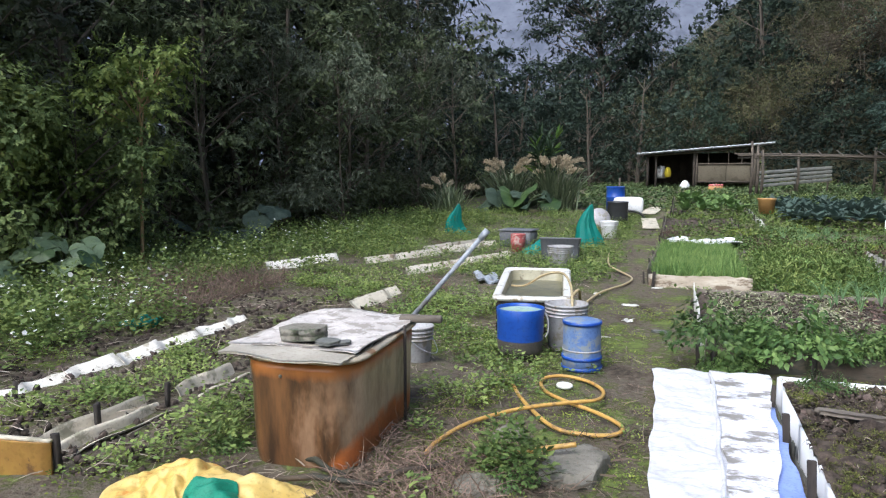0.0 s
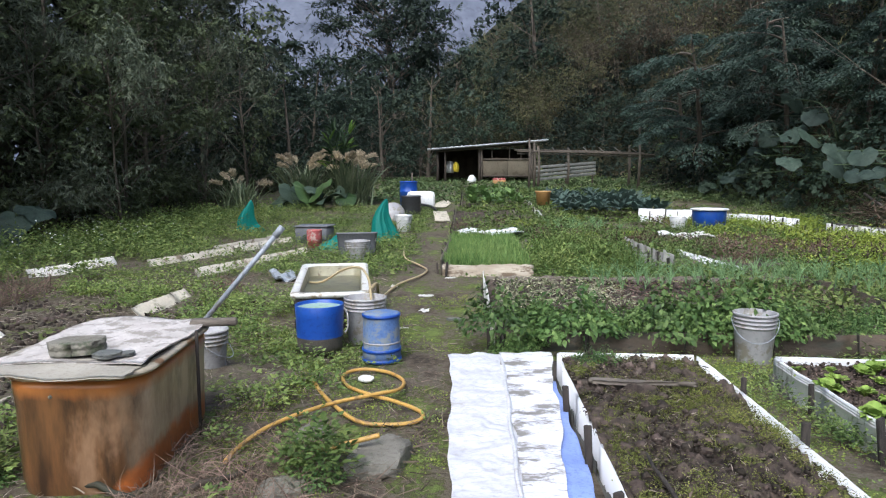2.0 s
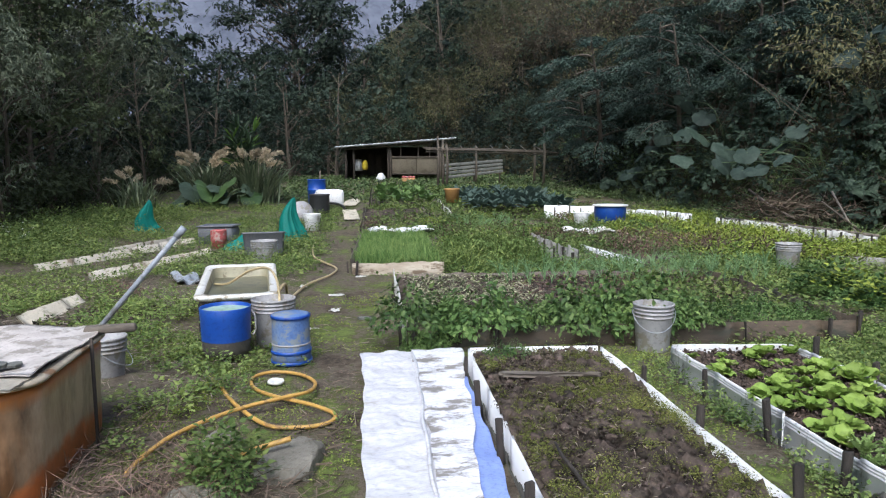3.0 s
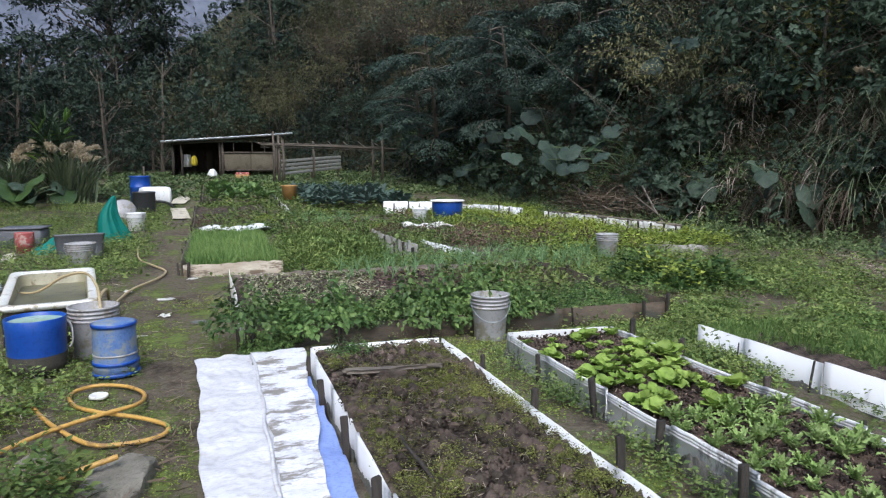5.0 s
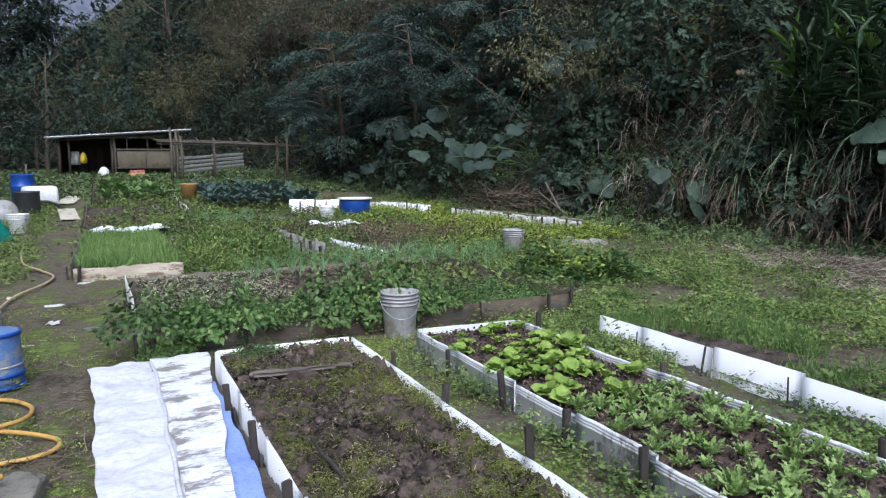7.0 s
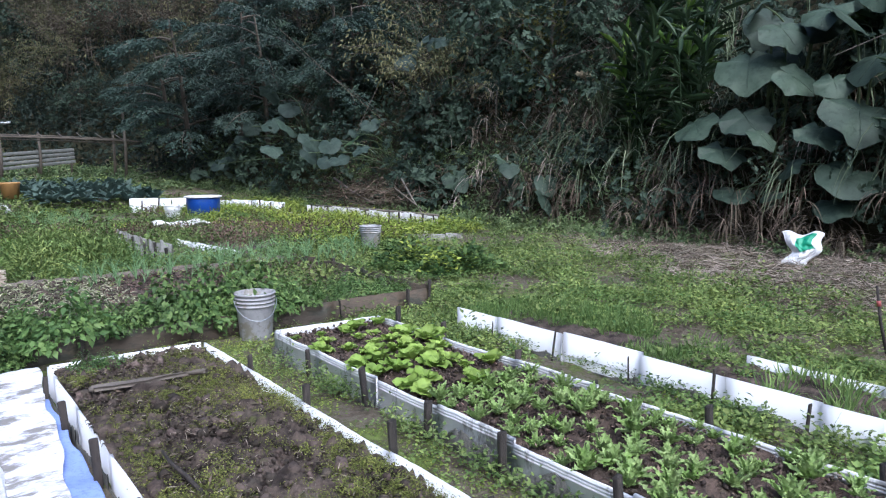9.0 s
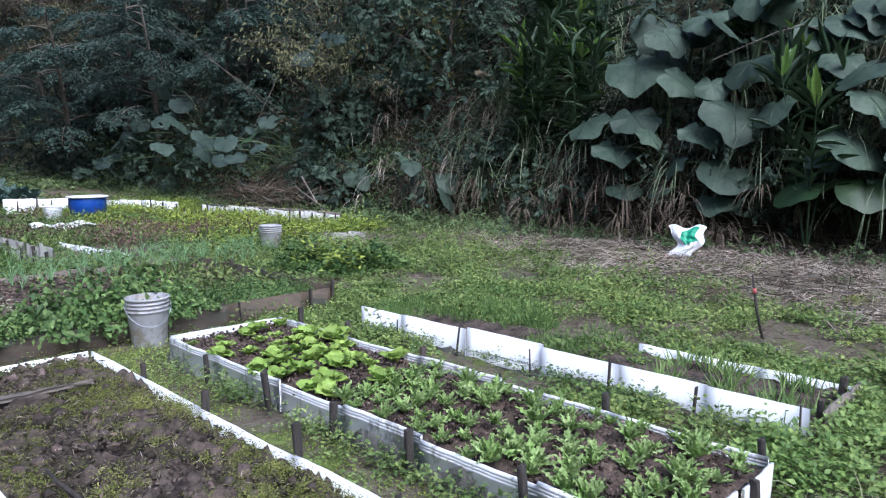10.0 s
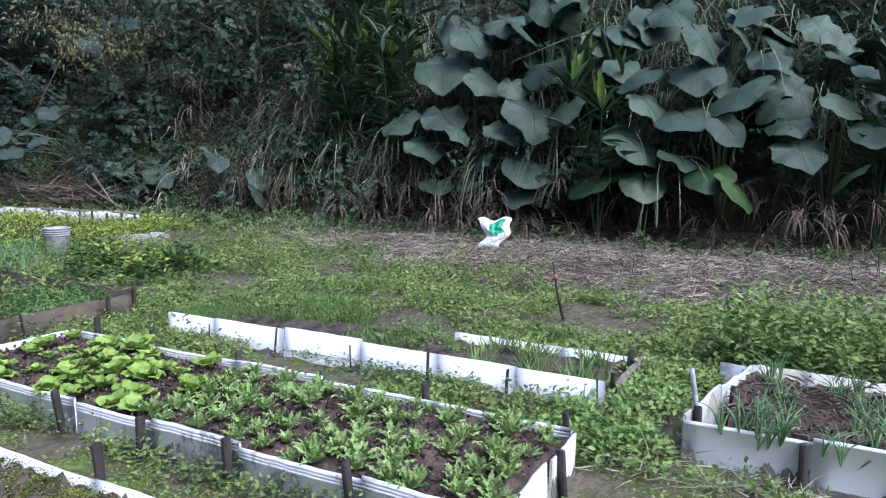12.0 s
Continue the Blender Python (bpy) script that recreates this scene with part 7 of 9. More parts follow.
leafy_ear(ear_base(11.1, 1.2), [(10.25, 1.66, 1.29, 0.64), (10.42, 1.64, 1.88, 0.89), (10.56, 1.00, 2.18, 0.98), (10.67, 1.55, 2.45, 0.77), (10.22, 1.27, 1.03, 0.71), (10.20, 0.86, 0.83, 0.78),
                                (10.34, 1.02, 1.68, 0.66), (10.47, 0.59, 1.98, 0.61), (10.87, 1.49, 2.95, 0.78)], 904, "large elephant-ear plant with ribbed drooping leaves", (4, 5))
leafy_ear(ear_base(11.1, -0.2), [(10.25, 0.14, 1.37, 0.74), (10.25, -0.37, 1.06, 0.62), (10.32, -0.64, 1.62, 0.57), (10.37, 0.30, 1.74, 0.60), (10.49, -0.34, 1.99, 0.66), (10.70, -0.63, 2.42, 0.59)], 905,
          "elephant-ear plant with a yellowing lower leaf", (1,))
CLIMBER = [(9.87, 23.38, 3.14, 1.08), (10.1, 22.01, 3.52, 0.88), (9.61, 19.8, 2.89, 0.71), (9.23, 19.07, 2.3, 0.81), (9.33, 20.28, 2.46, 0.76),
           (9.33, 22.07, 2.4, 0.68), (9.58, 24.96, 2.67, 0.76), (8.76, 19.15, 1.64, 0.68), (8.54, 23.16, 1.2, 0.61), (8.94, 22.96, 1.8, 0.61), (9.13, 22.5, 2.09, 0.55)]
LOW_EAR = [(9.07, 17.37, 1.82, 0.74), (8.86, 16.92, 1.49, 0.69), (9.07, 16.26, 1.73, 0.63), (9.22, 15.41, 1.87, 0.65),
           (9.09, 14.83, 1.62, 0.53), (9.51, 14.94, 2.24, 0.51), (8.88, 15.41, 1.38, 0.57), (8.79, 16.08, 1.31, 0.52), (9.32, 15.3, 2.0, 0.45)]
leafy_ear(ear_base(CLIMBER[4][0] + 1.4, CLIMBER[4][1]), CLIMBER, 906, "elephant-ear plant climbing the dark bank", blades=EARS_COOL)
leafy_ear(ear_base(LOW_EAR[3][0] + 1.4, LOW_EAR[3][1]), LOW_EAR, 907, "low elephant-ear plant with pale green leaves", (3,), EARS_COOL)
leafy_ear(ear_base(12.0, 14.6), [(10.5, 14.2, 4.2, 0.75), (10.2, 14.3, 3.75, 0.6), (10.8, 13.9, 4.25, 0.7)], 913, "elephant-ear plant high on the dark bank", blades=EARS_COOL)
# leaves farther up the bank: x, y, height, blade, count
EAR_SPOTS = [(11.8, 5.4, 1.7, 0.8, 7), (11.9, 4.3, 1.8, 0.8, 7), (11.8, 2.9, 1.7, 0.8, 8), (11.8, 1.3, 1.6, 0.8, 8), (11.8, 0.0, 1.5, 0.8, 8), (11.6, -1.2, 0.8, 0.75, 9), (10.3, 10.1, 0.7, 0.52, 6), (10.3, 13.2, 0.2, 0.6, 6),
             (11.6, 15.0, 0.6, 0.75, 6), (9.6, 24.0, 0.4, 0.55, 6), (9.4, 26.5, 0.3, 0.55, 7)]
for k, (x, y, h, sz, n) in enumerate(EAR_SPOTS):
    elephant_ear(x, y, float(gz(x, y)) + h * 0.3, sz, n, 100 + k, rise=0.6 + h * 0.6, spread=0.9 if y < 8 else 0.7, bright=0.03)
leafy_ear(ear_base(-7.75, 6.95), [(-7.71, 6.37, 0.51, 0.40), (-7.58, 6.67, 0.61, 0.52), (-7.23, 6.91, 0.52, 0.46), (-7.30, 6.54, 0.34, 0.46), (-7.03, 6.75, 0.37, 0.40), (-7.46, 6.35, 0.49, 0.30), (-7.45, 5.90, 0.28, 0.52)], 911,
          "elephant-ear plant with broad green leaves by the wood, sky sheen coloured in", (4, 5), EARS_SHEEN)
elephant_ear(-7.9, 5.3, float(gz(-7.9, 5.3)), 0.75, 5, 141, facing=(0.8, -0.6), rise=1.1, spread=0.6, bright=0.4, tilt=(-45, 0), pale=True)
leafy_ear(ear_base(-9.3, 13.1), [(-8.44, 13.12, 0.68, 0.72), (-8.65, 12.74, 0.48, 0.66), (-8.61, 12.53, 0.23, 0.66), (-9.29, 12.28, 0.26, 0.70), (-9.80, 11.88, 0.40, 0.66)], 912,
          "grey-green elephant-ear plant in the shade of the wood", (), EARS_COOL)
elephant_ear(-4.9, 22.6, float(gz(-4.9, 22.6)), 1.0, 7, 143, facing=(0.4, -0.9), rise=1.0, spread=0.9, bright=0.5, tilt=(-40, -4))
elephant_ear(-5.8, 22.8, float(gz(-5.8, 22.8)), 0.9, 5, 144, facing=(0.2, -0.9), rise=0.6, spread=0.8, bright=0.0)


def ginger(x, y, z, h, n, seed, top="ginger", label="tall ginger plant with long upright leaves", crown=0):
    rng = np.random.default_rng(seed)
    ob = thing("ginger_plant", pose(x, y, z), label, "plant", "ginger plants")
    for k in range(n):
        a = rng.uniform(0, 2 * np.pi)
        lean = 0.28 * rng.uniform(0.2, 1)
        hh = h * rng.uniform(0.7, 1.05)
        tip = np.array([math.cos(a) * lean * hh, math.sin(a) * lean * hh, hh])
        part("stem", tube(Soup(), [(0, 0, -0.1), tuple(tip * 0.5 + (0, 0, 0.05)), tuple(tip)], [0.018, 0.014, 0.006], 6, False).mesh("stem", True), M["ginger_dark"], ob)
        s = Soup()
        m = 22
        t = rng.uniform(0.3, 1.0, m)
        pos = tip * t[:, None]
        d = unit(rng.normal(size=(m, 3)) * (0.8, 0.8, 0.25) + (0, 0, 0.5) + (t[:, None] > 0.85) * np.array([0, 0, 1.0]))
        long = np.array([(0, 0, 0), (-0.075, 0.3, 0.03), (-0.06, 0.65, 0.0), (0, 1, -0.16), (0.06, 0.65, 0.0), (0.075, 0.3, 0.03)])
        scatter(s, long, ROUND_F, pos, d, unit(np.array([0, 0, 1.0]) + 0.3 * rng.normal(size=(m, 3))), 0.55 * rng.uniform(0.7, 1.2, m))
        part("foliage", s.mesh("foliage"), M[top if k % 6 == 1 and not crown else "ginger_dark"], ob)
        if k < crown:
            s = Soup()
            d = unit(rng.normal(size=(6, 3)) * (0.3, 0.3, 0.05) + (0, 0, 1.0))
            scatter(s, long * (1.5, 1, 0.6), ROUND_F, np.tile(tip * 0.93, (6, 1)), d, unit(rng.normal(size=(6, 3)) + (-1.2, -0.4, 0)), 0.52 * rng.uniform(0.7, 1.15, 6))
            part("young_leaves", s.mesh("young_leaves"), M["ginger"], ob, "bright yellow-green young leaves")
    return ob


for k, (x, y, dz, h, n) in enumerate(((11.0, 8.0, 0.5, 2.8, 10), (11.6, 7.2, 0.9, 2.8, 8), (11.2, 3.2, 0.4, 2.1, 6), (12.2, 4.4, 1.3, 2.4, 6), (12.6, 8.4, 1.0, 2.6, 6))):
    ginger(x, y, float(gz(x, y)) + dz * 0.4, h, n, 200 + k)


def reed(x, y, h, n, plumes, seed, label, z=None):
    rng = np.random.default_rng(seed)
    ob = thing("reed_clump", pose(x, y, float(gz(x, y)) if z is None else z), label, "reeds", "clumps of reeds")
    s = Soup()
    a = rng.uniform(0, 2 * np.pi, n)
    d = unit(np.column_stack([np.cos(a) * 0.45, np.sin(a) * 0.45, np.ones(n)]) + 0.15 * rng.normal(size=(n, 3)))
    pos = np.column_stack([0.25 * rng.normal(size=(n, 2)), np.zeros(n)])
    blade = np.array([(-0.012, 0, 0), (0.012, 0, 0), (-0.012, 0.6, 0.0), (0.012, 0.6, 0.0), (-0.008, 0.85, -0.08), (0.008, 0.85, -0.08), (0, 1.0, -0.25)])
    scatter(s, blade, HANG_F, pos, d, unit(np.column_stack([np.cos(a), np.sin(a), 0.3 * np.ones(n)])) * (-1, -1, 1), h * rng.uniform(0.6, 1.1, n), 1.4)
    part("foliage", s.mesh("foliage"), M["silver"], ob)
    for k in range(plumes):
        ang = rng.uniform(0, 2 * np.pi)
        tip = np.array([math.cos(ang) * 0.62 * h * rng.uniform(0.1, 1), math.sin(ang) * 0.4 * h * rng.uniform(0.2, 1), h * rng.uniform(0.68, 1.0)])
        part("stem", tube(Soup(), [(0, 0, 0), tuple(tip * (0.45, 0.45, 0.55)), tuple(tip)], 0.008, 5, False).mesh("stem"), M["straw"], ob)
        m = 130
        t = rng.uniform(0, 1, m)
        q = Soup()
        lean = unit(tip * (1.5, 1.5, 0.45) + (0.12 * h, 0, 0))
        pd = unit(rng.normal(size=(m, 3)) * 0.5 + lean)
        w = np.sin(np.pi * np.clip(t, 0.05, 0.95))[:, None]
        scatter(q, LANCE_V, LEAF_F, tip + lean * (0.42 * t - 0.10)[:, None] - (0, 0, 0.14) * (t * t)[:, None] + rng.normal(size=(m, 3)) * 0.032 * w, pd, rand_dir(m, 0, rng), 0.13)
        part("plume", q.mesh("plume"), M["plume"], ob)
    return ob


reed(-4.0, 23.6, 1.8, 300, 20, 301, "clump of reeds with pale feathery plumes")
reed(-5.6, 23.6, 1.65, 240, 12, 302, "reed clump with drooping buff plumes")
reed(-6.9, 20.6, 1.2, 160, 5, 303, "low reed clump at the wood's edge")
ginger(-4.6, 24.0, float(gz(-4.6, 24.0)), 2.5, 8, 220, "ginger", "tall bright-leaved plant rising behind the reeds")
for k, (x, y, dz) in enumerate(((11.9, 8.4, 0.9), (12.0, 5.6, 1.6), (11.6, 3.3, 1.2), (12.3, 0.8, 1.4), (11.9, 9.4, 0.6))):
    reed(x, y, 1.3, 70, 2, 310 + k, "arching reed clump with a few pale plumes on the slope", float(gz(x, y)) + 0.15 * dz)

ginger(10.30, 2.85, float(gz(10.30, 2.85)) + 0.1, 2.75, 3, 231, label="dark-stemmed ginger plant with a bright young crown", crown=2)
ginger(10.75, -0.75, float(gz(10.75, -0.75)), 2.9, 3, 232, label="ginger plant with a bright crown among big leaves", crown=1)
ginger(10.9, 6.9, float(gz(10.9, 6.9)) + 0.3, 3.4, 5, 233, label="tall dark ginger plant with bright tips", crown=1)

# fallen poles and bare vines on the slope
for label, a, b, r in (("thin fallen bamboo pole leaning down the slope", (9.9, 20.8, 5.5), (9.75, 14.7, 2.35), 0.011), ("bleached pole propped against the bank", (9.25, 13.25, 0.95), (8.76, 11.56, 0.05), 0.022),
                       ("grey dead branch lying on the bank", (9.3, 16.5, 0.9), (8.9, 13.9, 0.35), 0.03)):
    o = thing("fallen_pole", pose(*a), label, "pole", "fallen poles of the slope")
    q = np.array(b) - np.array(a)
    part("pole", tube(Soup(), [(0, 0, 0), tuple(q * 0.5 + (0, 0, -0.05)), tuple(q)], [r, r * 0.9, r * 0.7], 7).mesh("pole", True), M["grey_wood" if r > 0.02 else "straw_dark"], o)
rng = np.random.default_rng(88)
s = Soup()
for k in range(90):
    y, d = rng.uniform(-3, 30), rng.uniform(0.8, 5)
    x = float(toe_right(y)) + d
    z = float(gz(x, y)) + rng.uniform(0.8, 2.4)
    p = [np.array([x, y, z])]
    v = np.array([rng.uniform(-0.5, 0.1), rng.uniform(-0.6, 0.6), rng.uniform(-0.6, 0.5)])
    for j in range(5):
        p.append(p[-1] + v * 0.4)
        v = v + rng.normal(size=3) * 0.16 - (0.06, 0, 0.22)
    tube(s, p, np.linspace(0.013, 0.005, 6), 5, False)
tagged(part("bare_vines", s.mesh("bare_vines", True), M["pole"]), "bare brown vines and dead twigs over the slope", "vines", kind="stuff")


# ---- crops ----
def leaf_blade(length, width, cup, curl, jag=0.0, seed=0, nu=8, spoon=0.9):
    """A single leaf along y with a folded midrib; jag cuts its margins."""
    rng = np.random.default_rng(seed)
    rows = []
    for k in range(nu):
        t = k / (nu - 1)
        w = width * (math.sin(math.pi * min(1, 0.10 + 0.86 * t ** spoon)) ** 0.8)
        if jag:
            w *= (1 + jag) if k % 2 else (1 - jag)
        z = curl * t * t
        for s_, e in ((-1, 1), (-0.5, 0.45), (0, 0), (0.5, 0.45), (1, 1)):
            rows.append((s_ * w * (1 + 0.1 * rng.normal()), length * t * (1 - (0.06 * e if jag else 0)), z + cup * e * w + 0.006 * rng.normal()))
    return np.array(rows), grid_faces(nu, 5)


def rosette_meshes(name, blades, material):
    out = []
    for v, f in blades:
        me = Soup().add(v, f).mesh(name, True)
        me.materials.append(M[material])
        out.append(me)
    return out


LETTUCE = rosette_meshes("leaf", [leaf_blade(0.105, 0.044, 0.32, -0.025, 0, k, 8, 1.5) for k in range(3)], "lettuce")
DAISY = rosette_meshes("leaf", [leaf_blade(0.12, 0.019, 0.25, -0.02, 0.5, 10 + k, 10) for k in range(3)], "daisy_leaf")
KALE = rosette_meshes("leaf", [leaf_blade(0.36, 0.085, 0.25, -0.10, 0.12, 20 + k, 8) for k in range(3)], "kale")
CABBAGE = rosette_meshes("leaf", [leaf_blade(0.34, 0.10, 0.2, -0.05, 0.0, 30 + k, 7) for k in range(3)], "bean")


def rosette(name, meshes, x, y, z, n, tilt, label, category, group, seed, size=1.0, stalk=0.0):
    r = random.Random(seed)
    ob = thing(name, pose(x, y, z, 0, 0, r.uniform(0, 360)), label, category, group)
    for k in range(n):
        a = k * 137.5 + r.uniform(-18, 18)
        up = tilt[0] + (tilt[1] - tilt[0]) * k / max(1, n - 1) + r.uniform(-9, 9)
        sc = size * r.uniform(0.75, 1.15) * (1 - 0.25 * k / n)
        part("leaf", r.choice(meshes), None, ob, m=pose(0, 0, stalk * r.uniform(0.6, 1), 0, 0, a) @ pose(0, 0.008, 0, up, r.uniform(-14, 14), 0) @ Matrix.Diagonal((sc, sc, sc, 1)))
    return ob


rc = random.Random(5)
proto = [rosette("lettuce", LETTUCE, 0, -400, 0, 11, (30, 76), "young light green lettuce growing in dark soil", "lettuce", "lettuces of the bed", 400 + k) for k in range(4)]
used = set()


def spread_out(protos, spots, state):
    for i, (x, y, z, sc) in enumerate(spots):
        k = rc.randrange(len(protos))
        m = pose(x, y, z, rc.uniform(-8, 8), rc.uniform(-8, 8), rc.uniform(0, 360)) @ Matrix.Scale(sc, 4)
        if k in state:
            copy_thing(protos[k], m)
        else:
            state.add(k)
            protos[k].matrix_world = m
    for k, p in enumerate(protos):
        if k not in state:
            x, y, z, sc = spots[0]
            p.matrix_world = pose(x + 0.05, y + 0.05, z) @ Matrix.Scale(sc, 4)


spots = []
for row in range(5):
    for col in range(8):
        if rc.random() < 0.16:
            continue
        big_one = 0.75 + 0.45 * max(0, 1 - abs(3.35 - (2.85 + 0.19 * col)) / 0.7)
        spots.append((2.11 + 0.165 * row + rc.uniform(-0.04, 0.04), 2.85 + 0.21 * col + rc.uniform(-0.05, 0.05), 0.175, big_one * rc.uniform(0.75, 1.15)))
spread_out(proto, spots, set())
proto = [rosette("serrated_green", DAISY, 0, -400, 0, 15, (32, 84), "young serrated-leaf green in dark soil", "leafy green", "serrated greens of the bed", 420 + k, 1.0, 0.02) for k in range(4)]
spots = []
for row in range(7):
    for col in range(13):
        if rc.random() < 0.08:
            continue
        spots.append((2.10 + 0.118 * row + rc.uniform(-0.04, 0.04), 0.96 + 0.148 * col + rc.uniform(-0.045, 0.045), 0.17, rc.uniform(0.7, 1.1)))
spread_out(proto, spots, set())

proto = [rosette("kale", KALE, 0, -400, 0, 11, (20, 75), "blue-green kale plant in a far bed", "kale", "kale of the far bed", 440 + k, 1.0, 0.15) for k in range(3)]
spots = []
for row in range(7):
    for col in range(8):
        x, y = 2.85 + 0.42 * row + rc.uniform(-0.1, 0.1), 18.9 + 0.7 * col + rc.uniform(-0.15, 0.15)
        spots.append((x, y, float(gz(x, y)) + 0.14, rc.uniform(0.9, 1.3)))
spread_out(proto, spots, set())
proto = [rosette("cabbage", CABBAGE, 0, -400, 0, 10, (15, 70), "leafy green cabbage in a far bed", "cabbage", "cabbages of the far bed", 460 + k, 1.0, 0.08) for k in range(3)]
spots = []
for row in range(4):
    for col in range(8):
        x, y = 0.1 + 0.5 * row + rc.uniform(-0.1, 0.1), 22.2 + 0.75 * col + rc.uniform(-0.15, 0.15)
        spots.append((x, y, float(gz(x, y)) + 0.12, rc.uniform(0.8, 1.25)))
spread_out(proto, spots, set())


# bean plants hanging over the damp boards
def bean_plant(seed, r=0.33, h=0.32, n=680):
    rng = np.random.default_rng(seed)
    ob = thing("bean_plant", pose(0, -400, 0), "bushy bean plant with dark green leaves", "bean plant", "bean plants along the boards")
    a = rng.uniform(0, 2 * np.pi, n)
    rad = r * np.sqrt(rng.uniform(0, 1, n))
    z = h * (1 - (rad / r) ** 2 * 0.75) * rng.uniform(0.3, 1.05, n) * (1 + 0.35 * np.sin(3 * a + seed))
    pos = np.column_stack([rad * np.cos(a), rad * np.sin(a), z])
    out = np.column_stack([np.cos(a), np.sin(a), np.full(n, 0.15)])
    d, nrm = leaf_dirs(n, out, rng, 0.6, 0.75)
    s = scatter(Soup(), LEAF_V * (0.95, 1, 1), LEAF_F, pos, d, nrm, 0.049 * rng.uniform(0.5, 1.4, n))
    part("foliage", s.mesh("foliage"), M["bean"], ob)
    w = Soup()
    for k in range(9):
        q = pos[k * 20]
        tube(w, [(0, 0, 0), tuple(q * 0.6 + (0, 0, 0.03)), tuple(q)], 0.004, 5, False)
    part("stem", w.mesh("stem"), M["stalk"], ob)
    return ob


proto = [bean_plant(500 + k) for k in range(3)]
spots = []
for k in range(20):
    spots.append((0.32 + 0.185 * k + rc.uniform(-0.05, 0.05), 5.47 + rc.uniform(-0.05, 0.12), 0.14 + rc.uniform(-0.02, 0.02), rc.uniform(0.85, 1.1) * (1 if k < 12 else 0.72 if k < 15 else 0.5)))
    spots.append((0.38 + 0.185 * k + rc.uniform(-0.06, 0.06), 5.95 + rc.uniform(-0.12, 0.15), 0.12, rc.uniform(0.6, 0.85) * (1 if k < 12 else 0.6)))
for k in range(5):
    spots.append((0.28 + 0.3 * k * 0.2, 5.38 + 0.02 * k, -0.02 + 0.02 * k, 0.75))
spread_out(proto, spots, set())
for x, y, sc in ((0.82, 4.58, 0.55), (0.95, 4.62, 0.5), (-0.72, 3.08, 0.68), (-2.22, 2.98, 0.55)):
    ob = copy_thing(proto[0], pose(x, y, 0.15 if x > 0 else 0.0) @ Matrix.Scale(sc, 4))
    ob.name, ob["label"], ob["category"], ob["group"] = "weed_plant", "bushy green weed growing in the ground", "weed", "single weeds"


def onion(seed, n=7, h=0.26):
    rng = np.random.default_rng(seed)
    ob = thing("onion_plant", pose(0, -400, 0), "spring onion with hollow upright green leaves", "onion", "onions of the garden")
    for k in range(n):
        a = rng.uniform(0, 2 * np.pi)
        lean = rng.uniform(0.1, 0.95)
        hh = h * rng.uniform(0.6, 1.15)
        tip = np.array([math.cos(a) * lean * hh, math.sin(a) * lean * hh, hh])
        bend = tip * (0.35, 0.35, 0.6)
        part("leaf", tube(Soup(), smooth_path([(0, 0, -0.01), tuple(bend), tuple(tip + (0, 0, -0.03 * lean))], 3), np.linspace(0.007, 0.0015, 7), 4, False).mesh("leaf", True), M["onion"], ob)
    return ob


proto = [onion(600 + k) for k in range(3)]
spots = []
for k in range(15):
    x, y = 3.27 + 0.20 * (k % 5) + rc.uniform(-0.06, 0.06), -0.68 + 0.36 * (k // 5) + rc.uniform(-0.1, 0.1)
    for j in range(3):
        spots.append((x + rc.uniform(-0.05, 0.05), y + rc.uniform(-0.05, 0.05), 0.17, rc.uniform(0.55, 0.95)))
for k in range(14):
    spots.append((rc.uniform(3.16, 3.24), rc.uniform(-1.1, 0.35), rc.uniform(0.14, 0.2), rc.uniform(0.8, 1.2)))
for row in range(3):
    for k in range(17):
        spots.append((1.5 + 0.19 * k + rc.uniform(-0.07, 0.07), 7.5 + 0.32 * row + rc.uniform(-0.1, 0.1), 0.17, rc.uniform(0.75, 1.15)))
for k in range(50):
    spots.append((rc.uniform(2.0, 5.6), rc.uniform(8.5, 9.4), 0.05, rc.uniform(1.0, 1.5)))
for k in range(36):
    spots.append((rc.uniform(1.6, 3.4), rc.uniform(15.2, 18.0), 0.08, rc.uniform(1.0, 1.5)))
spread_out(proto, spots, set())


# ---- uncountable green: chives, weeds, moss, straw ----
def field(name, label, category, x, y, z, size, material, template, rng, up=0.6, normal_noise=0.5, width=1.0, per=1, radius=0.0):
    n = len(x)
    if per > 1:
        x, y, z, size = (np.repeat(q, per) for q in (x, y, z, size))
        n = len(x)
        x = x + rng.normal(size=n) * radius
        y = y + rng.normal(size=n) * radius
    tv, tf = {"leaf": (LEAF_V, LEAF_F), "lance": (LANCE_V, LEAF_F), "round": (ROUND_V, ROUND_F), "blade": (BLADE_V, BLADE_F)}[template]
    d = unit(np.column_stack([rng.normal(size=n), rng.normal(size=n), up + 0.3 * rng.normal(size=n)]))
    nrm = unit(np.column_stack([0.7 * normal_noise * rng.normal(size=(n, 2)), np.ones(n)]))
    if template == "blade":
        nrm = unit(np.cross(d, rng.normal(size=(n, 3))))
    s = scatter(Soup(), tv, tf, np.column_stack([x, y, z]), d, nrm, size * rng.uniform(0.6, 1.35, n), width)
    return tagged(part(name, s.mesh(name), M[material]), label, category, kind="stuff")


BEDS = [(0.58, 1.62, 0.9, 4.82), (1.99, 2.92, 0.8, 4.6), (0.15, 4.05, 5.35, 8.4), (3.05, 4.2, -1.9, 0.5), (4.25, 4.42, -1.9, 0.45), (3.56, 4.38, 0.9, 1.9), (-0.4, 1.1, 9.4, 13.8)]


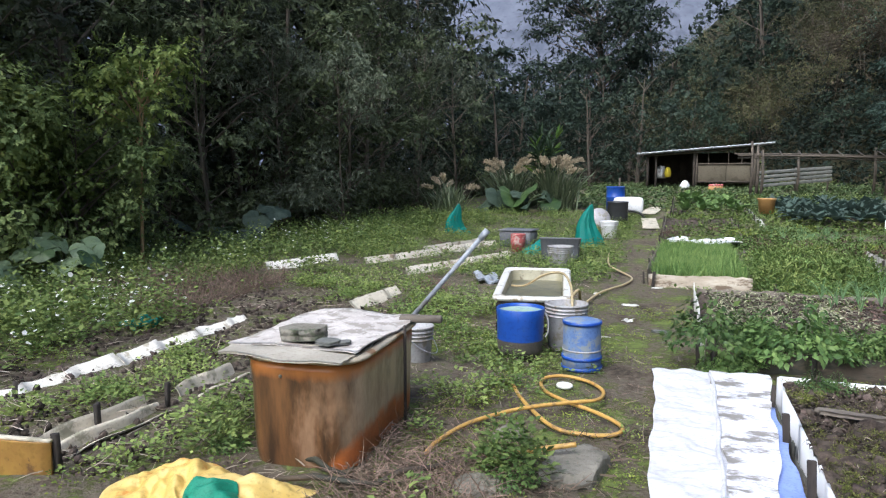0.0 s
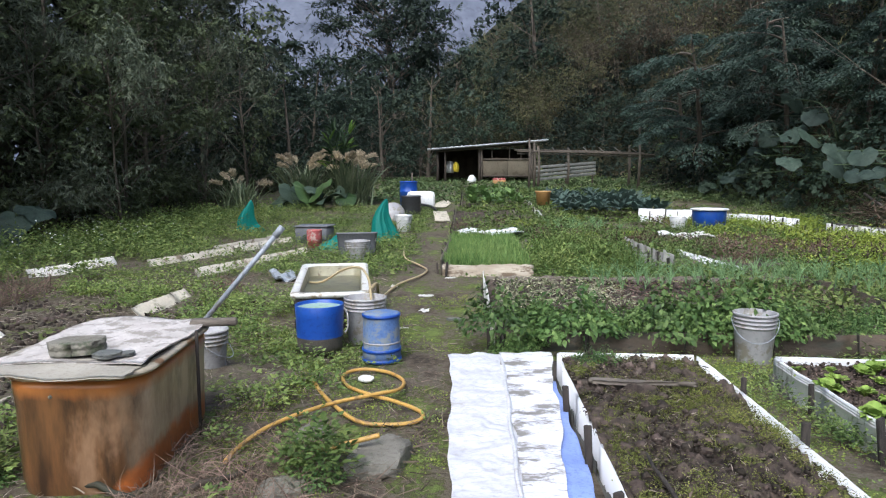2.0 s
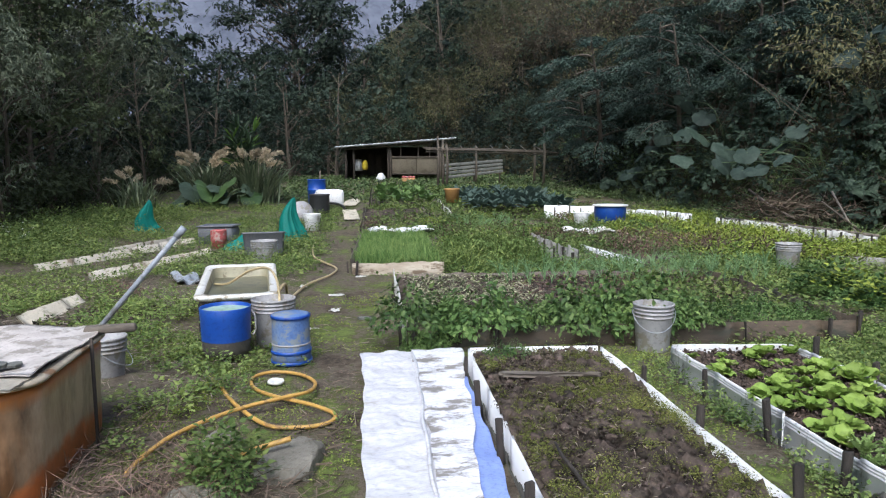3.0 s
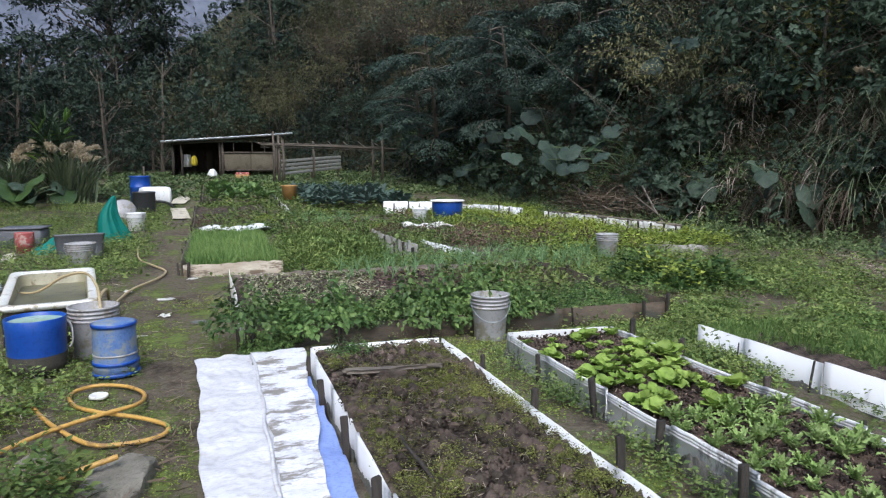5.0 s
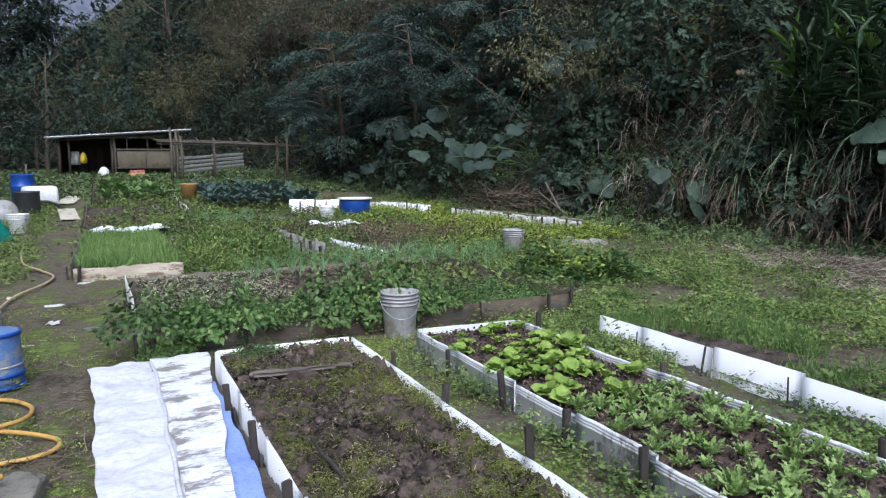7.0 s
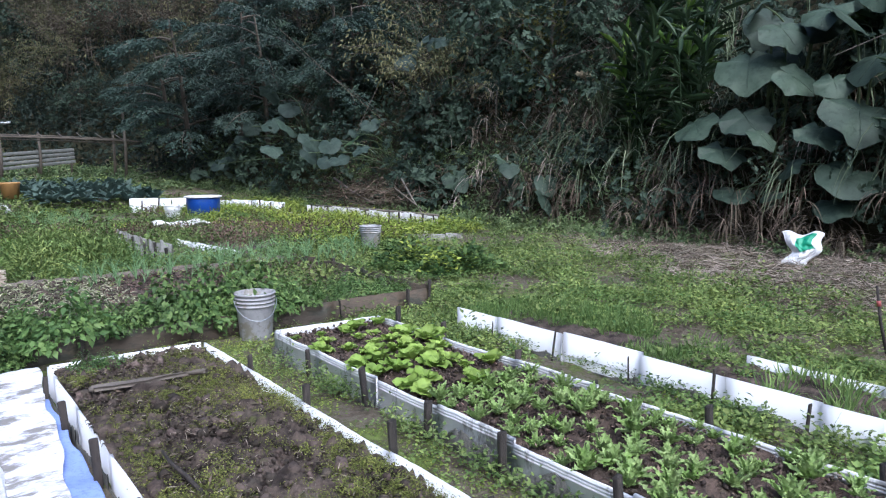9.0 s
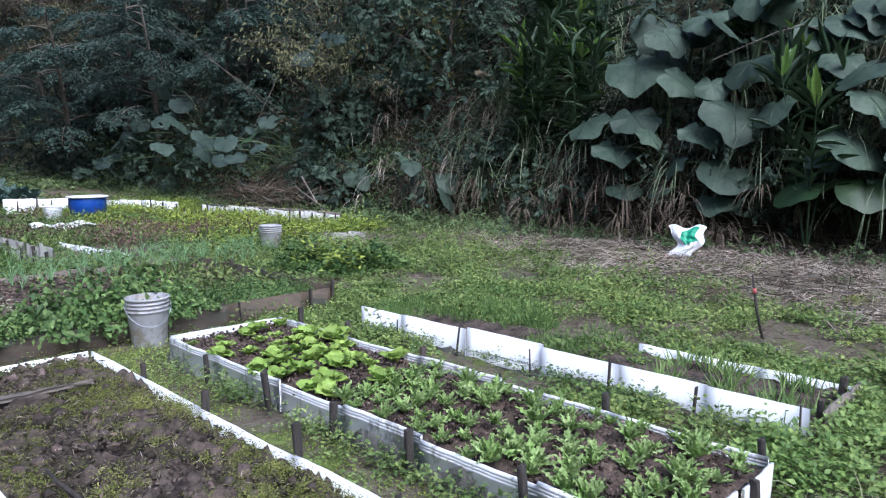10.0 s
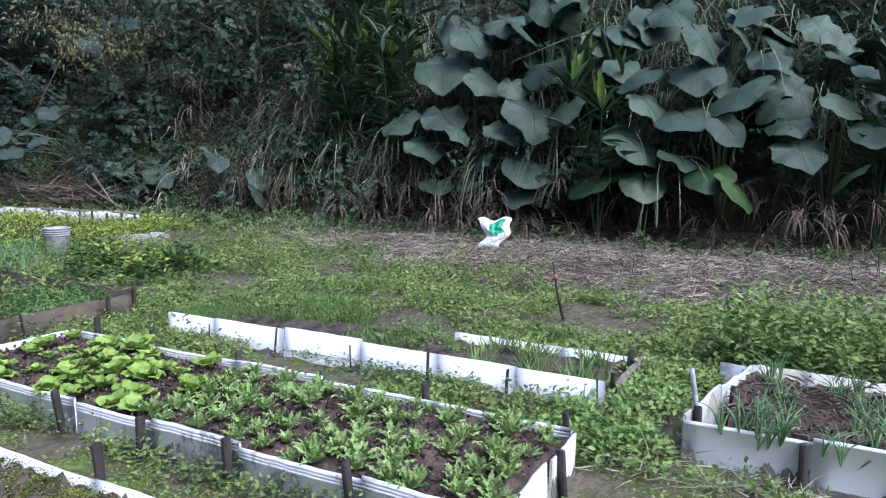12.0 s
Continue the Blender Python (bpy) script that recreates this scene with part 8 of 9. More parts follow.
STRIPS = [(-4.16, 2.8, -4.15, 5.9), (-6.05, 9.15, -5.6, 10.65), (-3.80, 9.4, -2.88, 12.2), (-4.85, 10.2, -3.65, 14.1), (-3.30, 6.6, -3.25, 7.75), (-2.93, 2.6, -2.93, 4.2)]


def straw_edge(y):
    return np.interp(y, [-4, -1, 0, 2, 4.5, 6.5, 8, 10], [5.2, 5.8, 6.3, 7.1, 7.4, 8.0, 9.4, 12])


def keep(x, y, beds=True):
    ok = (x < straw_edge(y) + 0.7 * waves(x * 2, y * 2)) | (waves(x * 3 + 5, y * 3) > 0.62)
    for ax, ay, bx, by in STRIPS:
        t = np.clip(((x - ax) * (bx - ax) + (y - ay) * (by - ay)) / ((bx - ax) ** 2 + (by - ay) ** 2), 0, 1)
        ok &= np.hypot(x - ax - t * (bx - ax), y - ay - t * (by - ay)) > 0.24
    ok &= np.hypot((x - 5.6) / 0.8, (y - 1.6) / 1.1) + 0.9 * waves(x * 4, y * 4) > 0.72
    if beds:
        for a, b, c, d in BEDS:
            ok &= ~((x > a) & (x < b) & (y > c) & (y < d))
    ok &= ~((x > -0.16) & (x < 0.66) & (y > 2.2) & (y < 5.08))
    ok &= np.hypot(x + 1.8, y - 3.4) > 0.45
    ok &= ~((x > -2.2) & (x < -1.4) & (y > 2.8) & (y < 4.0))
    ok &= ~((x > -2.45) & (x < -1.5) & (y > 2.2) & (y < 2.75))
    ok &= ~((x > -1.8) & (x < -0.95) & (y > 6.0) & (y < 7.6))
    return ok


def path_amount(x, y):
    """1 on the trodden path, falling to 0 beside it."""
    cx = np.interp(y, [2, 5, 7, 10, 14, 20, 30], [0.0, -0.15, -0.25, -0.62, -0.68, -0.75, -0.9])
    w = np.interp(y, [2, 5, 7, 10, 20], [0.8, 0.55, 0.5, 0.42, 0.4])
    return np.exp(-((x - cx) / w) ** 2)


rw = np.random.default_rng(99)


def area(n, x0, x1, y0, y1, patch=0.0, path=0.85, beds=True):
    x, y = rw.uniform(x0, x1, n), rw.uniform(y0, y1, n)
    ok = keep(x, y, beds) & (rw.uniform(size=n) > path * path_amount(x, y))
    if patch:
        ok &= waves(x * 0.8 + 3, y * 0.8) + 0.55 * waves(x * 2.7 + 7, y * 2.7) + 0.15 * rw.normal(size=n) > patch - 0.5
    return x[ok], y[ok]


def weeds(name, label, n, region, size, material, template, per, radius, h=0.05, patch=0.0, path=0.85, up=0.5, category="weeds", beds=True):
    """Low plants: leaves fan out from the middle of each clump, whose size and height vary from clump to clump."""
    x, y = area(n, *region, patch, path, beds)
    if beds and radius > 0.1:
        for a, b, c, d in BEDS:
            ok = ~((x > a - 0.25) & (x < b + 0.25) & (y > c - 0.25) & (y < d + 0.25))
            x, y = x[ok], y[ok]
    grow = np.repeat(rw.uniform(0.45, 1.35, len(x)), per)
    m = len(grow)
    if m == 0:
        return None
    turn, far = rw.uniform(0, 2 * np.pi, m), np.sqrt(rw.uniform(0, 1, m))
    ox, oy = np.cos(turn) * far, np.sin(turn) * far
    zz = np.repeat(gz(x, y), per) + h * grow * (0.15 + 1.25 * rw.uniform(0.35, 1, m) * (1 - 0.8 * far ** 2))
    pos = np.column_stack([np.repeat(x, per) + ox * radius * 1.7 * grow, np.repeat(y, per) + oy * radius * 1.7 * grow, zz])
    d = unit(np.column_stack([ox, oy, np.zeros(m)]) + 0.45 * rw.normal(size=(m, 3)) * (1, 1, 0.4) + (0, 0, up * 0.6))
    nrm = unit(np.column_stack([0.45 * ox, 0.45 * oy, np.ones(m)]) + 0.28 * rw.normal(size=(m, 3)))
    tv, tf = {"leaf": (LEAF_V, LEAF_F), "lance": (LANCE_V, LEAF_F), "round": (ROUND_V, ROUND_F), "blade": (BLADE_V, BLADE_F)}[template]
    if template == "blade":
        d = unit(np.column_stack([ox, oy, np.full(m, up)]) + 0.35 * rw.normal(size=(m, 3)))
        nrm = unit(np.cross(d, rw.normal(size=(m, 3))))
    s = scatter(Soup(), tv, tf, pos, d, nrm, size * (0.55 + 0.45 * grow) * rw.uniform(0.6, 1.35, m))
    return tagged(part(name, s.mesh(name), M[material]), label, category, kind="stuff")


# chives
n = 9000
x, y = rw.uniform(-0.3, 0.87, n), rw.uniform(9.5, 13.6, n)
field("chives", "dense fine green chives filling a raised bed", "chives", x, y, np.full(n, 0.11), np.full(n, 0.17), "grass", "blade", rw, 2.2)
# ground weeds: side beds, paths, right meadow
weeds("side_weeds", "low green weeds over the side beds", 4200, (-8.5, -0.9, 2.3, 9.5), 0.033, "weed_fresh", "leaf", 40, 0.080, 0.13, 0.80)
weeds("side_sprouts", "small fresh green sprouts over the side beds", 3600, (-5.2, -0.9, 2.3, 9.5), 0.019, "moss", "leaf", 18, 0.045, 0.05, 0.6)
weeds("side_weeds_far", "green weeds between the far side beds", 6500, (-8.5, -1.0, 9, 22), 0.042, "weed_fresh", "leaf", 18, 0.09, 0.16, 0.3)
weeds("edge_weeds", "tall flowering weeds before the wood", 1700, (-9.2, -5.2, 3.0, 20), 0.060, "weed_fresh", "leaf", 26, 0.13, 0.34, 0.1)
weeds("flower_weeds", "bushy flowering weeds in the side bed", 260, (-6.9, -4.5, 3.2, 5.7), 0.050, "weed_fresh", "leaf", 30, 0.13, 0.34, -0.2)
weeds("edge_flowers", "small white flowers over the tall weeds", 90, (-6.8, -4.8, 3.5, 6.2), 0.036, "petal", "round", 5, 0.022, 0.36, 0.1)
weeds("wood_flowers", "white flowers of the weeds before the wood", 110, (-8.6, -6.2, 6.2, 16), 0.034, "petal", "round", 4, 0.03, 0.40, 0.2)
weeds("path_moss", "patches of moss and tiny weeds on the path", 15000, (-1.6, 3.6, 0.2, 9), 0.014, "moss", "leaf", 14, 0.042, 0.010, 0.42, 0.2)
weeds("path_weeds", "low weeds between the beds", 3400, (-1.4, 3.6, 0.0, 9.2), 0.021, "weed_fresh", "leaf", 20, 0.05, 0.05, 0.62, 0.85)
weeds("far_path_weeds", "low weeds beside the far path", 2500, (-1.8, 0.4, 9, 30), 0.06, "weed_fresh", "leaf", 8, 0.06, 0.05, 0.3, 1.0)
weeds("meadow", "lush low weeds between the beds and the slope", 6800, (2.9, 6.4, -2.0, 5.6), 0.028, "weed_fresh", "leaf", 18, 0.05, 0.06, 0.36, 0.0)
weeds("meadow_back", "lush weeds spreading towards the straw", 6200, (4.0, 9.5, -2.0, 9.5), 0.036, "weed_fresh", "leaf", 16, 0.07, 0.08, 0.3, 0.0)
weeds("meadow_sprouts", "fresh light weeds over the meadow", 3000, (2.9, 8.5, -1.5, 9.0), 0.026, "moss", "leaf", 12, 0.045, 0.05, 0.45, 0.0)
weeds("meadow_clumps", "taller leafy clumps standing in the meadow", 420, (2.95, 8.2, -0.5, 9.0), 0.042, "weed_fresh", "leaf", 60, 0.12, 0.20, 0.3, 0.0)
weeds("meadow_dark", "dark green leafy patches in the meadow", 900, (2.95, 8.2, -0.5, 9.2), 0.030, "bean", "leaf", 26, 0.07, 0.09, 0.45, 0.0)
weeds("bed_end_weeds", "low weeds beyond the bean bed", 900, (4.05, 6.6, 4.5, 8.2), 0.042, "weed", "leaf", 12, 0.06, 0.06, 0.1, 0.0)
weeds("gap_weeds", "leafy weeds crowding between two beds", 240, (2.95, 4.4, 0.42, 1.1), 0.034, "bean_young", "leaf", 24, 0.06, 0.10, -0.2, 0.0)
weeds("meadow_far", "green weeds below the far slope", 2600, (7.9, 12, 8.5, 22), 0.06, "weed", "leaf", 9, 0.09, 0.12, 0.15, 0.0)
weeds("grass_tufts", "long green grass in the white-board bed", 1150, (3.62, 4.9, 2.5, 4.7), 0.115, "grass", "blade", 14, 0.03, 0.02, 0.2, 0.0, 1.6, "grass", False)
weeds("grass_tufts_near", "sparse grass tufts in the white-board bed", 34, (3.62, 4.4, 0.9, 1.9), 0.15, "grass", "blade", 22, 0.03, 0.02, 0.0, 0.0, 1.8, "grass", False)
weeds("yellow_rows", "yellow-green lettuce rows of the far right beds", 4200, (4.9, 8.8, 9.6, 18.5), 0.052, "weed_yellow", "leaf", 18, 0.08, 0.18, 0.15, 0.0, 0.5, "lettuces")
weeds("carrot_tops", "feathery green carrot tops", 1500, (1.1, 4.6, 8.7, 13.8), 0.058, "weed_fresh", "lance", 18, 0.10, 0.17, 0.5, 0.0, 0.9, "carrots")
weeds("drying_weeds", "brown drying weeds among the carrots", 1500, (1.2, 7.2, 9.6, 15.5), 0.08, "straw_dark", "lance", 12, 0.12, 0.20, 0.6, 0.0, 0.9, "weeds")
weeds("mid_greens", "mixed greens of the far beds", 4200, (-0.3, 6.5, 14.5, 30), 0.08, "weed_fresh", "leaf", 12, 0.10, 0.16, 0.2, 0.3)
weeds("far_meadow", "short green growth before the shed", 3000, (-6, 12, 24, 40), 0.15, "bank_weed", "leaf", 10, 0.16, 0.13, 0.15, 0.3)
weeds("pot_bush", "dark leafy bush standing in the meadow", 26, (4.85, 5.85, 6.4, 7.5), 0.075, "bean", "leaf", 60, 0.13, 0.24, -0.9, 0.0)
weeds("pot_bush_skirt", "low dark leaves round the foot of the meadow bush", 50, (4.75, 5.95, 6.2, 7.6), 0.065, "bean", "leaf", 50, 0.12, 0.10, -0.9, 0.0)
weeds("pot_bush_tips", "bright yellow-green young leaves on the meadow bush", 9, (4.9, 5.9, 6.4, 7.3), 0.07, "weed_yellow", "leaf", 40, 0.11, 0.31, -0.9, 0.0)
weeds("bean_trailers", "trailing light green leaves over a side bed", 1150, (4.6, 6.0, -1.9, 0.5), 0.046, "bean_young", "leaf", 18, 0.09, 0.30, -0.5, 0.0)
weeds("bed_end_greens", "low greens at the end of the bean bed", 420, (2.7, 3.95, 5.5, 8.2), 0.05, "weed_fresh", "leaf", 16, 0.07, 0.20, -0.4, 0.0, 0.5, "weeds", False)
weeds("bed_back_greens", "mixed low greens behind the beans", 900, (0.3, 4.0, 6.2, 8.3), 0.055, "weed", "leaf", 9, 0.06, 0.10, 0.4, 0.0, 0.5, "weeds", False)
# moss and bits on the bare bed
n = 5200
x, y = rw.uniform(0.66, 1.53, n), rw.uniform(1.05, 4.7, n)
ok = waves(x * 2.1 + 1, y * 1.7) + 0.5 * waves(x * 7, y * 6) + 0.25 * rw.normal(size=n) + 0.3 * (np.abs(x - 1.1) / 0.45) - 0.12 * (y - 3) > 0.02
x, y = np.repeat(x[ok], 30), np.repeat(y[ok], 30)
field("bed_moss", "moss and seedlings on the bare soil bed", "moss", x + 0.018 * rw.normal(size=len(x)), y + 0.018 * rw.normal(size=len(x)), 0.15 + 0.035 * rw.uniform(size=len(x)), np.full(len(x), 0.0082), "bed_moss", "leaf", rw, 0.7)

mx, my = rw.uniform(0.68, 1.52, 110), rw.uniform(1.05, 4.4, 110)
ok = (mx > 1.28) | (waves(mx * 2.4, my * 2.0) > 0.15)
mx, my = np.repeat(mx[ok], 240), np.repeat(my[ok], 240)
field("moss_cushions", "raised cushions of yellow-green moss on the bare bed", "moss", mx + 0.032 * rw.normal(size=len(mx)), my + 0.036 * rw.normal(size=len(mx)), 0.165 + 0.03 * rw.uniform(size=len(mx)),
      np.full(len(mx), 0.0095), "bed_moss", "leaf", rw, 0.7)


def clods(name, label, n, x0, x1, y0, y1, z, size, seed, material="clod"):
    rng = np.random.default_rng(seed)
    ico = np.array([(1, 0, 0), (-1, 0, 0), (0, 1, 0), (0, -1, 0), (0, 0, 0.8), (0, 0, -0.6), (0.6, 0.6, 0.5), (-0.6, -0.6, 0.5)])
    f = np.array([(0, 6, 4), (6, 2, 4), (2, 1, 4), (1, 7, 4), (7, 3, 4), (3, 0, 4), (0, 2, 6), (1, 3, 7), (0, 5, 2), (2, 5, 1), (1, 5, 3), (3, 5, 0)])
    pos = np.column_stack([rng.uniform(x0, x1, n), rng.uniform(y0, y1, n), z + rng.uniform(-0.01, 0.015, n)])
    if z == 0:
        pos[:, 2] += gz(pos[:, 0], pos[:, 1])
    s = scatter(Soup(), ico, f, pos, rand_dir(n, 0, rng), rand_dir(n, 0.5, rng), size * rng.uniform(0.3, 1.4, n) ** 1.4)
    return tagged(part(name, s.mesh(name), M[material]), label, "soil", kind="stuff")


clods("bare_bed_clods", "loose clods of soil on the bare bed", 4500, 0.66, 1.53, 1.05, 4.7, 0.163, 0.011, 1)
clods("bare_bed_lumps", "larger lumps of dark soil on the bare bed", 420, 0.66, 1.53, 1.05, 4.7, 0.160, 0.030, 11)
clods("side_clods", "lumps of dark soil in the side beds", 3400, -5.2, -2.2, 2.4, 7.5, 0, 0.026, 12)
clods("lettuce_bed_clods", "dark mulch crumbs between the lettuces", 2600, 2.07, 2.83, 0.92, 4.5, 0.18, 0.012, 2)
clods("onion_bed_clods", "clods of soil in the onion bed", 700, 3.25, 4.12, -1.7, 0.25, 0.185, 0.011, 3)
bx, by = rw.uniform(3.25, 4.1, 620), rw.uniform(-1.4, 0.25, 620)
field("onion_bed_straw", "bleached straw on the onion bed", "straw", bx, by, 0.19 + rw.uniform(0, 0.03, 620), np.full(620, 0.12), "straw", "lance", rw, 0.08, width=0.22)
clods("bean_bed_clods", "clods of soil behind the beans", 1200, 0.3, 3.9, 6.4, 8.25, 0.135, 0.014, 4)
bx, by = rw.uniform(0.3, 1.7, 1300), rw.uniform(6.5, 8.25, 1300)
field("pale_mulch", "chalky pale mulch behind the beans", "straw", bx, by, 0.15 + rw.uniform(0, 0.04, 1300), np.full(1300, 0.055), "wilted", "lance", rw, 0.06, width=0.9)
bx, by = rw.uniform(1.4, 3.9, 1500), rw.uniform(6.3, 8.25, 1500)
field("bean_bed_mulch", "pale dry mulch behind the beans", "straw", bx, by, 0.13 + rw.uniform(0, 0.04, 1500), np.full(1500, 0.055), "dead_red", "lance", rw, 0.06, width=0.9)


# straw litter along the foot of the slope, and by the tub
def litter(name, label, n, region, size, material, seed, lift=0.04, up=0.08, thin=1.0, strawy=False):
    rng = np.random.default_rng(seed)
    x, y = rng.uniform(region[0], region[1], n), rng.uniform(region[2], region[3], n)
    ok = waves(x * 0.7, y * 0.9 + 2) + 0.3 * rng.normal(size=n) > -0.35
    if strawy:
        ok = x > straw_edge(y) + 0.7 * waves(x * 2, y * 2) + 0.35 * rng.normal(size=n)
    x, y = x[ok], y[ok]
    m = len(x)
    d = unit(np.column_stack([rng.normal(size=(m, 2)), up + 0.15 * rng.normal(size=m)]))
    s = scatter(Soup(), BLADE_V * (0.6, 1, 1), BLADE_F, np.column_stack([x, y, gz(x, y) + rng.uniform(0, lift, m)]), d, rand_dir(m, 1.0, rng), size * rng.uniform(0.4, 1.4, m), thin)
    return tagged(part(name, s.mesh(name), M[material]), label, "straw", kind="stuff")


litter("straw_litter", "dry grey-brown straw litter below the slope", 34000, (5.6, 10.9, -3.5, 8.6), 0.22, "straw_grey", 1, 0.07, 0.06, 0.7, True)
litter("old_straw_litter", "older dark straw under the litter", 26000, (5.6, 11.0, -3.5, 9.2), 0.24, "straw_dark", 2, 0.06, 0.1, 0.8, True)
litter("straw_stalks", "pale single stalks on the straw litter", 1500, (5.8, 10.7, -3.5, 8.0), 0.34, "straw", 15, 0.10, 0.15, 0.6, True)
litter("tub_straw", "dead grass stalks round the rusty tub", 3600, (-1.5, -0.75, 2.6, 3.9), 0.15, "straw_tan", 3, 0.07, 0.4, 0.5)
litter("tub_straw_dark", "old grass stalks by the tub", 1800, (-1.55, -0.2, 2.5, 3.8), 0.16, "straw_dark", 4, 0.03)
litter("side_straw", "dead reddish weeds in the side bed", 6000, (-6.9, -4.9, 5.6, 8.3), 0.24, "straw_tan_dark", 5, 0.10, 0.8, 0.6)
litter("side_litter", "dry stalks and dead leaves over the side beds", 5200, (-5.2, -1.0, 2.4, 9.5), 0.13, "straw", 8, 0.03, 0.1)
weeds("field_greens", "bright leafy greens over the middle beds", 1500, (0.95, 6.4, 8.6, 15.6), 0.046, "grass", "leaf", 26, 0.10, 0.17, 0.25, 0.0, 0.6, "greens")
weeds("carrot_light", "light yellow-green tops among the carrots", 700, (1.1, 5.2, 8.7, 15.0), 0.055, "grass", "lance", 16, 0.09, 0.26, 0.5, 0.0, 0.9, "carrots")
n = 260
bx, by = rw.uniform(0.65, 1.54, n), rw.uniform(1.05, 4.7, n)
field("bed_litter", "twigs and dead leaf scraps on the bare bed", "litter", bx, by, np.full(n, 0.17) + rw.uniform(0, 0.03, n), np.full(n, 0.05), "straw_dark", "lance", rw, 0.05)
bx, by = rw.uniform(2.06, 2.84, 1200), rw.uniform(0.95, 4.5, 1200)
field("lettuce_bed_litter", "dry leaf scraps between the lettuces", "litter", bx, by, np.full(1200, 0.19), np.full(1200, 0.028), "straw_dark", "lance", rw, 0.05)
litter("onion_peel", "pale wilted onion leaves dropped by the bed", 520, (2.85, 3.25, -0.25, 0.80), 0.12, "wilted", 9, 0.05)


def herb_bush(seed, material, label):
    """A rounded feathery bush of thin leaves."""
    rng = np.random.default_rng(seed)
    ob = thing("herb_bush", pose(0, -400, 0), label, "bush", "bushes among the far beds")
    n = 540
    way = unit(rng.normal(size=(n, 3)) + (0, 0, 0.6))
    pos = way * (0.42 * (1 - 0.5 * rng.uniform(size=(n, 1)) ** 2)) * (1, 1, 0.85) * (1 + 0.2 * np.sin(5 * way[:, :1] + seed))
    s = scatter(Soup(), LANCE_V, LEAF_F, pos + (0, 0, 0.05), unit(0.6 * way + 0.6 * rng.normal(size=(n, 3))), unit(way + (0, 0, 0.5) + 0.3 * rng.normal(size=(n, 3))), 0.075 * rng.uniform(0.6, 1.3, n))
    part("foliage", s.mesh("foliage"), M[material], ob)
    part("stem", tube(Soup(), [(0, 0, -0.05), (0.01, 0, 0.12), (0.03, 0.02, 0.30)], [0.016, 0.012, 0.005], 6, False).mesh("stem", True), M["stalk"], ob)
    return ob


proto = [herb_bush(700, "weed_fresh", "feathery green herb bush in a far bed"), herb_bush(701, "dead_red", "withered brown herb bush in a far bed"), herb_bush(702, "weed_yellow", "light yellow-green herb bush in a far bed"),
         herb_bush(703, "bean", "dark green leafy bush in a far bed")]
spots = []
lush = [(rc.uniform(1.05, 2.15), rc.uniform(9.2, 11.8), 0.03, rc.uniform(0.8, 1.2)) for k in range(22)]
withered = [(rc.uniform(3.7, 5.6), rc.uniform(10.2, 12.8), 0.03, rc.uniform(0.6, 1.0)) for k in range(12)] + [(rc.uniform(1.2, 3.3), rc.uniform(12.2, 13.4), 0.03, rc.uniform(0.6, 0.9)) for k in range(7)]
spread_out([proto[0]], lush, set())
spread_out([proto[1]], withered, set())
for k in range(12):
    x, y = rc.uniform(1.2, 6.0), rc.uniform(12.0, 15.0)
    spots.append((x, y, 0.03, rc.uniform(0.5, 0.9)))
for k in range(22):
    x, y = rc.uniform(-0.2, 7.5), rc.uniform(15.5, 24.0)
    spots.append((x, y, float(gz(x, y)), rc.uniform(0.45, 0.95)))
for k in range(10):
    x, y = rc.uniform(5.2, 9.2), rc.uniform(1.5, 8.5)
    spots.append((x, y, float(gz(x, y)) - 0.05, rc.uniform(0.3, 0.5)))
for k in range(26):
    x, y = rc.uniform(-8.2, -2.6), rc.uniform(6.5, 20.0)
    spots.append((x, y, float(gz(x, y)) - 0.05, rc.uniform(0.35, 0.75)))
spread_out(proto, spots, {0, 1})
litter("meadow_litter", "dry scraps and dead stalks over the meadow", 5200, (2.9, 8.2, -2, 9.5), 0.09, "straw", 10, 0.02, 0.1)
litter("meadow_dead", "brown dead leaves in the meadow", 5600, (2.9, 8.2, -2, 9.5), 0.10, "straw_dark", 11, 0.03, 0.2)
bx, by = rw.uniform(0.65, 1.54, 1500), rw.uniform(1.05, 4.7, 1500)
field("bed_straw", "pale straw scraps on the bare bed", "straw", bx, by, 0.165 + rw.uniform(0, 0.03, 1500), np.full(1500, 0.035), "straw", "lance", rw, 0.05, width=0.35)
litter("hose_straw", "dry straw on the ground by the hose", 2000, (-1.35, -0.15, 2.5, 4.9), 0.09, "straw_tan", 12, 0.012, 0.05, 0.6)
